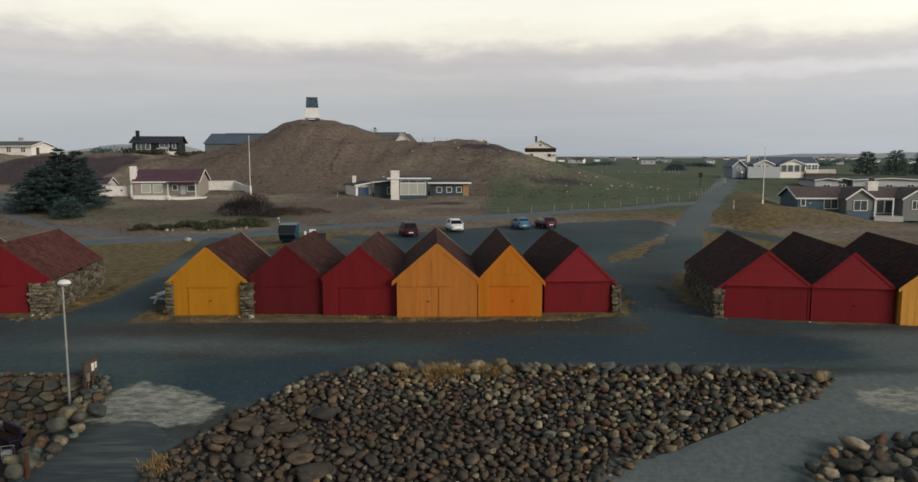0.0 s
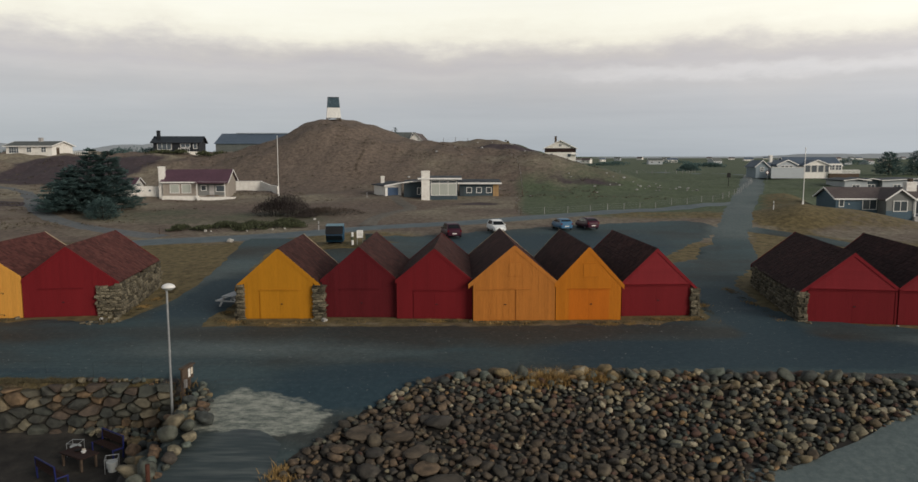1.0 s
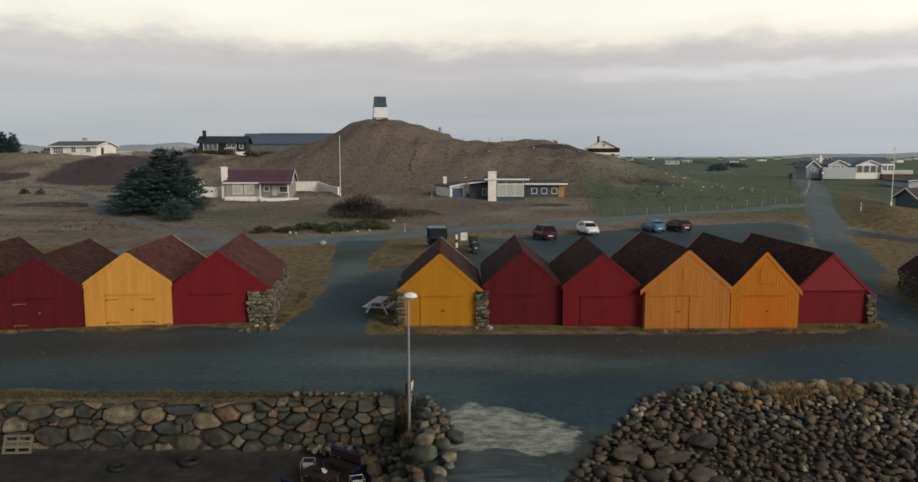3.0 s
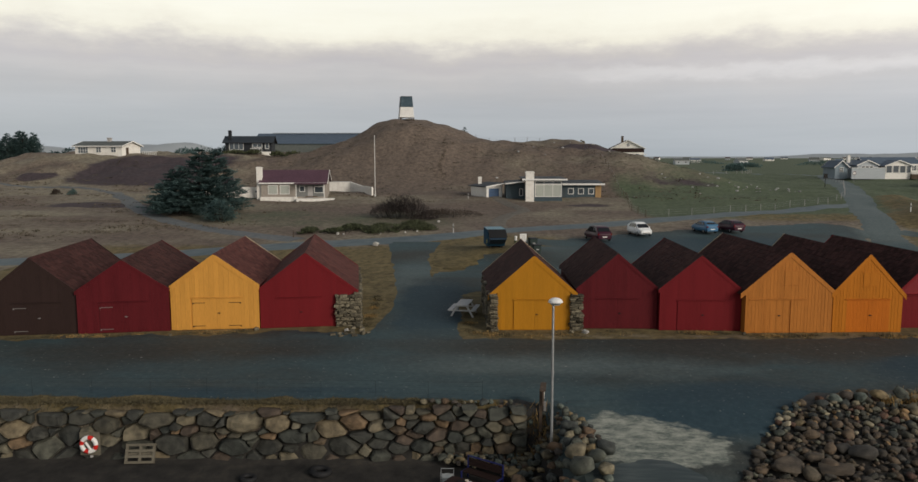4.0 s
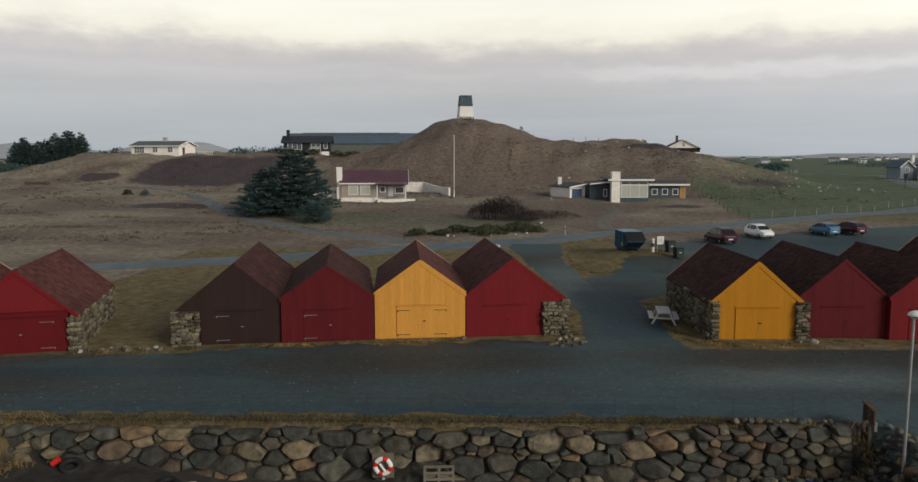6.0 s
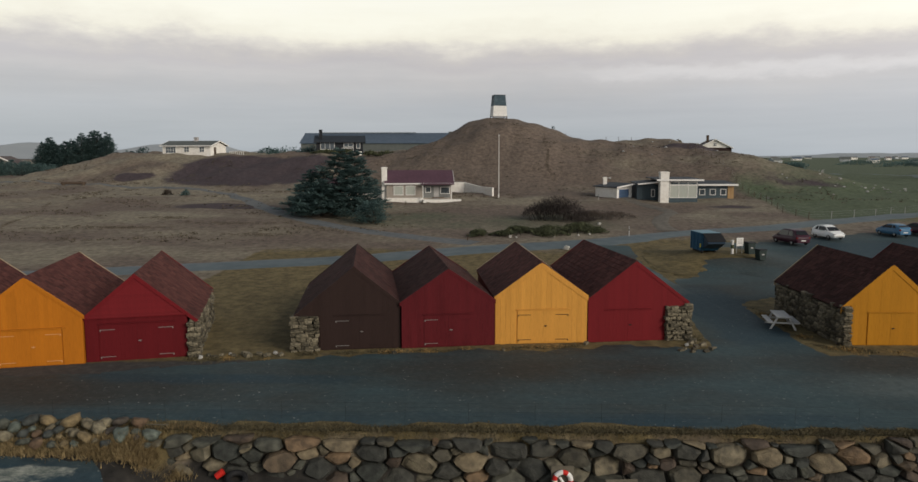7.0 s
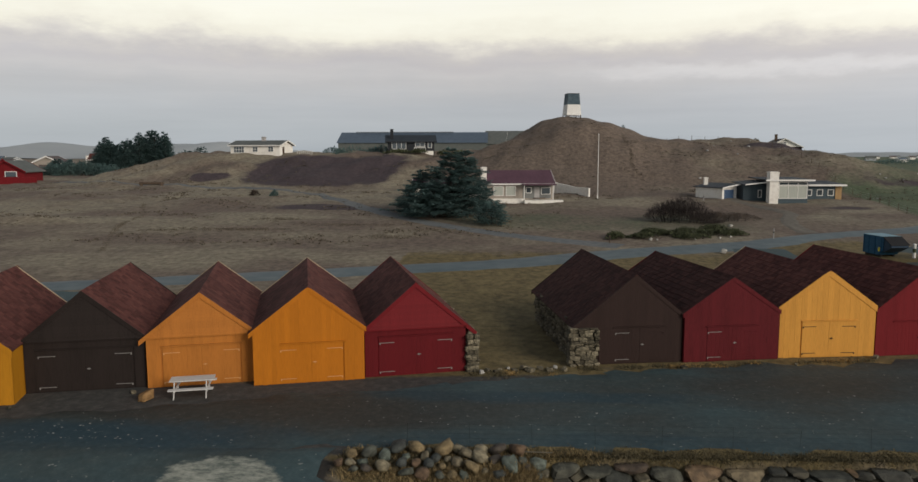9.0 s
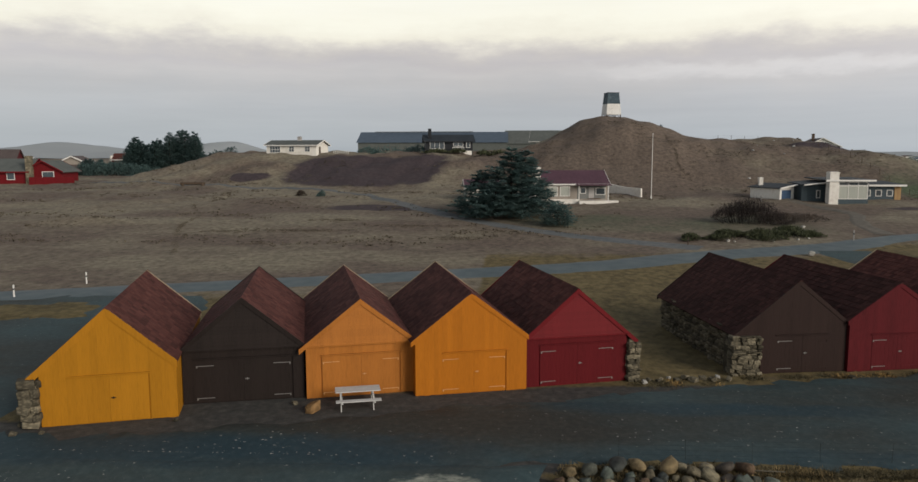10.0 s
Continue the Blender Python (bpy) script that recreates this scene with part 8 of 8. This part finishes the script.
def scatter(poly, size, tries, seed, tight=0.80):
    """Stones (x, y, diameter) thrown into an outline so that they hardly overlap."""
    rnd = random.Random(seed)
    xs, ys = [p[0] for p in poly], [p[1] for p in poly]
    cell, grid, out = 0.8, {}, []
    for t in range(tries):
        x, y = rnd.uniform(min(xs), max(xs)), rnd.uniform(min(ys), max(ys))
        if not inside(x, y, poly):
            continue
        d = size(x, y, rnd) * (1.0 if t < tries * 0.4 else 0.72)
        gx, gy = int(x // cell), int(y // cell)
        ok = True
        for i in range(gx - 2, gx + 3):
            for j in range(gy - 2, gy + 3):
                for px, py, pd in grid.get((i, j), ()):
                    if (px - x) ** 2 + (py - y) ** 2 < (tight * (pd + d) / 2) ** 2:
                        ok = False
                        break
        if ok:
            grid.setdefault((gx, gy), []).append((x, y, d))
            out.append((x, y, d))
    return out


def pose_stone(x, y, d, rnd, sink=0.12, lift=0.0):
    s = Vector((d * rnd.uniform(0.95, 1.32), d * rnd.uniform(0.82, 1.05), d * rnd.uniform(0.75, 1.05)))
    return Matrix.LocRotScale((x, y, zat(x, y) + d * (0.36 - sink) + lift), Euler((rnd.uniform(-.5, .5), rnd.uniform(-.5, .5), rnd.uniform(0, 6.28))), s)


def rock_bank(name, label, stones, seed, near, sink=0.12, meshes=None, lift=lambda x, y: 0.0, limit=300):
    """Stones of one bank: those in the near stretch are single parts, the rest one joined part for each kind of stone."""
    rnd = random.Random(seed)
    e = thing(name, pose(0, 0, 0), label, "rock bank")
    joined = {True: [], False: []}
    single = 0
    for x, y, d in stones:
        m = pose_stone(x, y, d, rnd, sink, lift(x, y))
        k = rnd.randrange(len(ROUND))
        if near(x, y) and single < limit:
            share("stone", (meshes or ROUND_ME)[k], e, m)
            single += 1
        else:
            joined[bool(near(x, y))].append((k, np.array(m)))
    for same, rest in joined.items():
        if not rest:
            continue
        V, F, n = [], [], 0
        for k, a in rest:
            vs, fs = ROUND[k]
            V.append(vs @ a[:3, :3].T + a[:3, 3])
            F.append(fs + n)
            n += len(vs)
        me = bpy.data.meshes.new("stone_mass")
        me.from_pydata(np.concatenate(V).tolist(), [], np.concatenate(F).tolist())
        me.polygons.foreach_set("use_smooth", [True] * len(me.polygons))
        me.materials.append((meshes or ROUND_ME)[0].materials[0] if same else M["shore_stone"])
        ob = new("stone_mass", me)
        ob.parent = e
        ob["kind"] = "stuff"
    return e


BANK = [(-9.0, 31.6), (-7.6, 33.8), (-4.2, 35.3), (1.5, 35.5), (12, 34.9), (17.9, 33.9), (16.4, 32.2), (11.6, 29.9), (7.2, 27.4), (5.0, 25.4), (3.5, 20), (-12.8, 20), (-11.9, 26.2), (-11.0, 28.6), (-9.9, 30.3)]


def bank_size(x, y, rnd):
    if y > 34.4:
        return rnd.uniform(0.50, 0.78)
    big = 0.62 if (x < -5.5 and y < 30.5 and rnd.random() < 0.25) else 0.0
    return rnd.choice((rnd.uniform(0.20, 0.34), rnd.uniform(0.30, 0.46), rnd.uniform(0.36, 0.58))) + big * rnd.random()


rock_bank("rock_bank", "bank of rounded brown and grey shore stones beside the slipway", scatter(BANK, bank_size, 26000, 41), 42, lambda x, y: x < 2 + 0.9 * (31 - y) + 1.2 * math.sin(x * 1.9 + y) and y < 32.2 + math.sin(x * 0.8), meshes=ROUND_BROWN)
TOP = [(-5.6, 34.4), (-4.2, 35.1), (1.5, 35.3), (12, 34.8), (17.7, 33.9), (17.0, 33.3), (11.8, 34.1), (1.5, 34.6)]
rock_bank("rock_edge", "row of large pale rounded stones along the bank's edge", scatter(TOP, lambda x, y, r: r.uniform(0.45, 0.85), 3000, 52, 0.86), 53, lambda x, y: True, sink=-0.10, meshes=ROUND_WARM)
rock_bank("rock_bank_small", "second layer of smaller shore stones on the bank", scatter(BANK, lambda x, y, r: r.uniform(0.22, 0.40), 3600, 43, 1.5), 44, lambda x, y: 27.5 < y < 31, sink=-0.15, limit=200)
slabs = thing("slab_rocks", pose(0, 0, 0), "flat tilted brown rock slabs in the stone bank", "rocks")
rnd = random.Random(61)
for x, y, ln, wd, a in ((-8.9, 29.6, 1.5, 0.8, 20), (-7.4, 29.3, 1.3, 0.7, -10), (-6.6, 28.2, 1.2, 0.7, 35), (-6.2, 27.2, 1.3, 0.8, 25), (-5.4, 26.3, 1.5, 0.9, 30), (-8.2, 28.2, 1.0, 0.6, -25), (-4.4, 27.6, 0.9, 0.55, 60), (-9.6, 28.4, 0.9, 0.5, 10)):
    share("slab", rnd.choice(BLOCKS), slabs, Matrix.LocRotScale((x, y, zat(x, y) + 0.30), Euler((radians(14), radians(rnd.uniform(-8, 8)), radians(a))), (ln * 1.05, wd * 1.2, 0.34))).data = ROUND_BROWN[rnd.randrange(8)]
POINT = [(-22.6, 34.3), (-19, 34.3), (-16.7, 33.9), (-15.8, 32.2), (-15.4, 30.2), (-15.7, 28.2), (-16.5, 26.0), (-17.6, 26.4), (-18.5, 29.2), (-19.0, 31.6), (-21.6, 32.9)]
rock_bank("rock_point", "pile of rounded boulders round the quay lamp", scatter(POINT, lambda x, y, r: r.uniform(0.20, 0.44) if y > 32 else r.uniform(0.36, 0.70) if y > 30.6 else r.uniform(0.50, 1.15), 9000, 45, 0.74), 46, lambda x, y: True, meshes=ROUND_WARM, lift=lambda x, y: 0.35 * max(0, 1 - abs(y - 31) / 4))
EAST = [(13.2, 26.4), (15.2, 28.0), (19, 28.6), (22, 28.4), (22, 22), (12, 22)]
rock_bank("rock_pile", "dark heap of large wet boulders on the slipway", scatter(EAST, lambda x, y, r: r.uniform(0.45, 0.95), 2500, 47), 48, lambda x, y: True, lift=lambda x, y: 0.3)
WEST = [(-59.3, 33.5), (-58.6, 34.2), (-54, 34.35), (-52.2, 34.2), (-51.9, 33.3), (-54, 32.8), (-58.4, 32.9)]
rock_bank("rock_end", "rounded stones in dry grass at the wall's end", scatter(WEST, lambda x, y, r: r.uniform(0.42, 0.85), 2500, 49, 0.86), 50, lambda x, y: True, meshes=ROUND_WARM, lift=lambda x, y: 0.02)


def clip_cell(poly, nx, nz, c):
    """The part of a convex outline where nx * x + nz * z <= c."""
    out = []
    for (ax, az), (bx, bz) in zip(poly, poly[1:] + poly[:1]):
        da, db = nx * ax + nz * az - c, nx * bx + nz * bz - c
        if da <= 0:
            out.append((ax, az))
        if da * db < 0:
            k = da / (da - db)
            out.append((ax + (bx - ax) * k, az + (bz - az) * k))
    return out


def fitted_boulder(cell, rnd):
    """A quarried boulder with a broken, tilted face that fills one cell of the wall; its middle is the origin."""
    cx, cz = sum(p[0] for p in cell) / len(cell), sum(p[1] for p in cell) / len(cell)
    pts = []
    for (ax, az), (bx, bz) in zip(cell, cell[1:] + cell[:1]):
        k = rnd.uniform(0.09, 0.22)
        pts += [(ax + (bx - ax) * k, az + (bz - az) * k), (bx + (ax - bx) * k, bz + (az - bz) * k)]
    tx, tz, round_off = rnd.uniform(-.4, .4), rnd.uniform(-.15, .70), rnd.uniform(0.62, 0.84)
    proud = rnd.uniform(0.10, 0.34)
    rings = []
    for f, y in ((0.72, 0.45), (0.93, 0.06), (0.88, -proud * 0.55), (round_off, -proud)):
        row = []
        for px, pz in pts:
            x, z = (px - cx) * f, (pz - cz) * f
            row.append((x * rnd.uniform(0.95, 1.02), y + (tx * x + tz * z) * (1 if y < 0 else 0.2) + rnd.uniform(-.012, .012), z * rnd.uniform(0.97, 1.02)))
        rings.append(row)
    bm = bmesh.new()
    V = [[bm.verts.new(p) for p in row] for row in rings]
    n = len(pts)
    for a, b2 in zip(V[:-1], V[1:]):
        for k in range(n):
            bm.faces.new((a[k], a[(k + 1) % n], b2[(k + 1) % n], b2[k]))
    ox, oz = rnd.uniform(-.2, .2), rnd.uniform(-.15, .15)
    w, h = max(p[0] for p in pts) - cx, max(p[1] for p in pts) - cz
    mid = bm.verts.new((ox * w, -proud + tx * ox * w + tz * oz * h - rnd.uniform(0.0, 0.07), oz * h))
    for k in range(n):
        bm.faces.new((V[-1][k], V[-1][(k + 1) % n], mid))
    bmesh.ops.recalc_face_normals(bm, faces=list(bm.faces))
    me = bpy.data.meshes.new("boulder")
    bm.to_mesh(me)
    bm.free()
    me.materials.append(M["quay_stone"])
    return me, cx, cz


def quay_wall():
    """Quarried boulders of all sizes fitted against one another along the quay's edge."""
    e = thing("quay_wall", pose(0, 0, 0), "rough retaining wall of large multicoloured quarried boulders", "stone wall")
    rnd = random.Random(57)
    wide = 1.8
    seeds = []
    for t in range(9000):
        r = rnd.uniform(0.32, 0.46) if t < 220 else rnd.uniform(0.22, 0.34) if t < 2200 else rnd.uniform(0.12, 0.20)
        x, z = rnd.uniform(-52.6, -18.3), rnd.uniform(-2.25, -0.12)
        r = r if x < -24.5 else min(r, rnd.uniform(0.13, 0.26))
        if all(((x - a) / wide) ** 2 + (z - b) ** 2 > (0.86 * (r + q)) ** 2 for a, b, q in seeds):
            seeds.append((x, z, r))
    for x, z, r in seeds:
        top = (-0.24 if x < -24.5 else -0.04) + 0.07 * math.sin(x * 2.3) + 0.05 * math.sin(x * 5.1)
        lo, hi = max(x - 1.2, -52.7), min(x + 1.2, -18.1)
        cell = [(lo, -2.4), (hi, -2.4), (hi, top), (lo, top)]
        for a, b, q in seeds:
            if (a, b) != (x, z) and abs(a - x) < 2.5:
                nx, nz = (a - x) / wide ** 2, b - z
                c = (a * a - x * x) / (2 * wide ** 2) + (b * b - z * z) / 2 + (r * r - q * q) / 2
                cell = clip_cell(cell, nx, nz, c)
        if len(cell) < 3:
            continue
        me, cx, cz = fitted_boulder(cell, rnd)
        share("boulder", me, e, pose(cx, 33.68 + (cz + 2.2) * 0.15 + rnd.uniform(-.10, .10), cz, rnd.uniform(-7, 5), rnd.uniform(-4, 4), rnd.uniform(-8, 8)))


quay_wall()


# loose stones on the ground
PALE_ROCK = [angular_mesh(230 + k, material("pale_granite", [(0.24, 0.23, 0.205), (0.42, 0.405, 0.37), (0.54, 0.53, 0.49)], scale=4, rough=0.85, bump=0.3)) for k in range(3)]
TAWNY_ROCK = [angular_mesh(236, material("tawny_boulder", [(0.10, 0.06, 0.028), (0.24, 0.14, 0.058), (0.33, 0.21, 0.10)], scale=3, rough=0.85, bump=0.3))]
rnd = random.Random(60)
loose = [(-14.4, 47.2), (-13.6, 47.1), (-28.3, 46.6), (-28.6, 46.2), (-28.0, 47.4), (-27.7, 47.8), (-27.4, 48.3), (-33.6, 47.6), (-38.3, 46.2), (-44.2, 45.3), (10.9, 48.1), (-4.2, 46.8), (17.0, 46.3), (22.2, 45.6), (-74.3, 38.4), (-70.0, 40.6), (-78.9, 36.8), (-79.9, 36.6), (-19.2, 47.2), (-50.2, 44.8), (-51.0, 45.0), (-51.9, 44.6), (-52.7, 44.6), (-53.6, 44.4), (-54.3, 44.2), (-50.6, 45.2), (-53.0, 45.0), (-54.8, 44.6), (-80.2, 37.6), (-27.6, 47.0), (-27.1, 47.5), (-26.9, 46.6), (-27.9, 46.4), (-27.3, 46.0), (-26.6, 46.9), (-28.1, 45.9), (-51.4, 44.9), (-52.2, 45.0), (-53.4, 44.8), (-54.0, 44.6), (-50.9, 44.7)]
for x, y in loose:
    d = rnd.uniform(0.14, 0.32)
    ob = tagged(share("loose_stone", rnd.choice(PALE_ROCK if rnd.random() < 0.16 else BLOCKS), None, Matrix.LocRotScale((x, y, zat(x, y) + d * 0.28), Euler((rnd.uniform(-.4, .4), rnd.uniform(-.4, .4), rnd.uniform(0, 6))), (d * 1.3, d, d * 0.75))), "loose pale grey stone lying by a boathouse", "stone", "loose stones")
for x, y, d, lbl in ((-30.6, 82.4, 0.62, "large pale boulder beside the road"), (-36.1, 90.4, 0.34, "pale stone on the road bank"), (-35.4, 90.3, 0.22, "pale stone on the road bank"), (-31.1, 90.7, 0.24, "pale stone on the road bank"), (-28.2, 91.6, 0.24, "pale stone on the road bank"), (-26.8, 92.2, 0.26, "pale stone on the road bank"), (-24.5, 99.4, 0.42, "pale stone on the road bank"), (-69.0, 39.7, 0.6, "tawny boulder by the boathouse wall")):
    tagged(share("boulder", rnd.choice(PALE_ROCK if "pale" in lbl else TAWNY_ROCK), None, Matrix.LocRotScale((x, y, zat(x, y) + d * 0.32), Euler((0.2, 0.1, rnd.uniform(0, 6))), (d * 1.2, d, d * 0.85))), lbl, "boulder", "boulders by the road")
M["pale_chips"] = material("pale_stone_chips", [(0.22, 0.22, 0.21), (0.42, 0.42, 0.40)], scale=5, rough=0.9, bump=0.1, per_piece=0.3)
crumbs = []
for cx, cy, sx, n in ((-70.5, 35.0, 2.2, 46), (-69, 36.6, 1.5, 20), (-74.5, 33.6, 1.2, 14), (-54.5, 37.6, 1.6, 16), (-49.5, 37.8, 1.8, 18), (-43.5, 37.6, 2.0, 14), (-35, 38.5, 4, 14), (-22, 40, 4, 14), (0, 43.5, 6, 40), (12.5, 50, 1.6, 40), (10, 44.5, 3, 24), (-30, 42.5, 8, 18)):
    for _ in range(n):
        crumbs.append((rnd.gauss(cx, sx), max(35.2, rnd.gauss(cy, 0.5 + 0.15 * sx)), rnd.uniform(0.012, 0.05)))
V, F, n = [], [], 0
for x, y, d in crumbs:
    vs, fs = ROUND[rnd.randrange(8)]
    V.append(vs * np.array([d * 2.2, d * 1.4, d * 0.4]) + np.array([x, y, zat(x, y) + 0.07]))
    F.append(fs + n)
    n += len(vs)
for k in range(70):
    x, y, d = rnd.gauss(30, 5) if k < 26 else rnd.uniform(-20, 34), rnd.gauss(140, 4) if k < 26 else rnd.uniform(126, 190), rnd.uniform(0.2, 0.55)
    vs, fs = ROUND[rnd.randrange(8)]
    V.append(vs * np.array([d * 1.4, d, d]) + np.array([x, y, zat(x, y) + 0.1]))
    F.append(fs + n)
    n += len(vs)
tagged(raw("scattered_stones", np.concatenate(V).tolist(), np.concatenate(F).tolist(), M["pale_chips"]), "small pale stones strewn over asphalt and hillside", "stone_mass", kind="stuff")
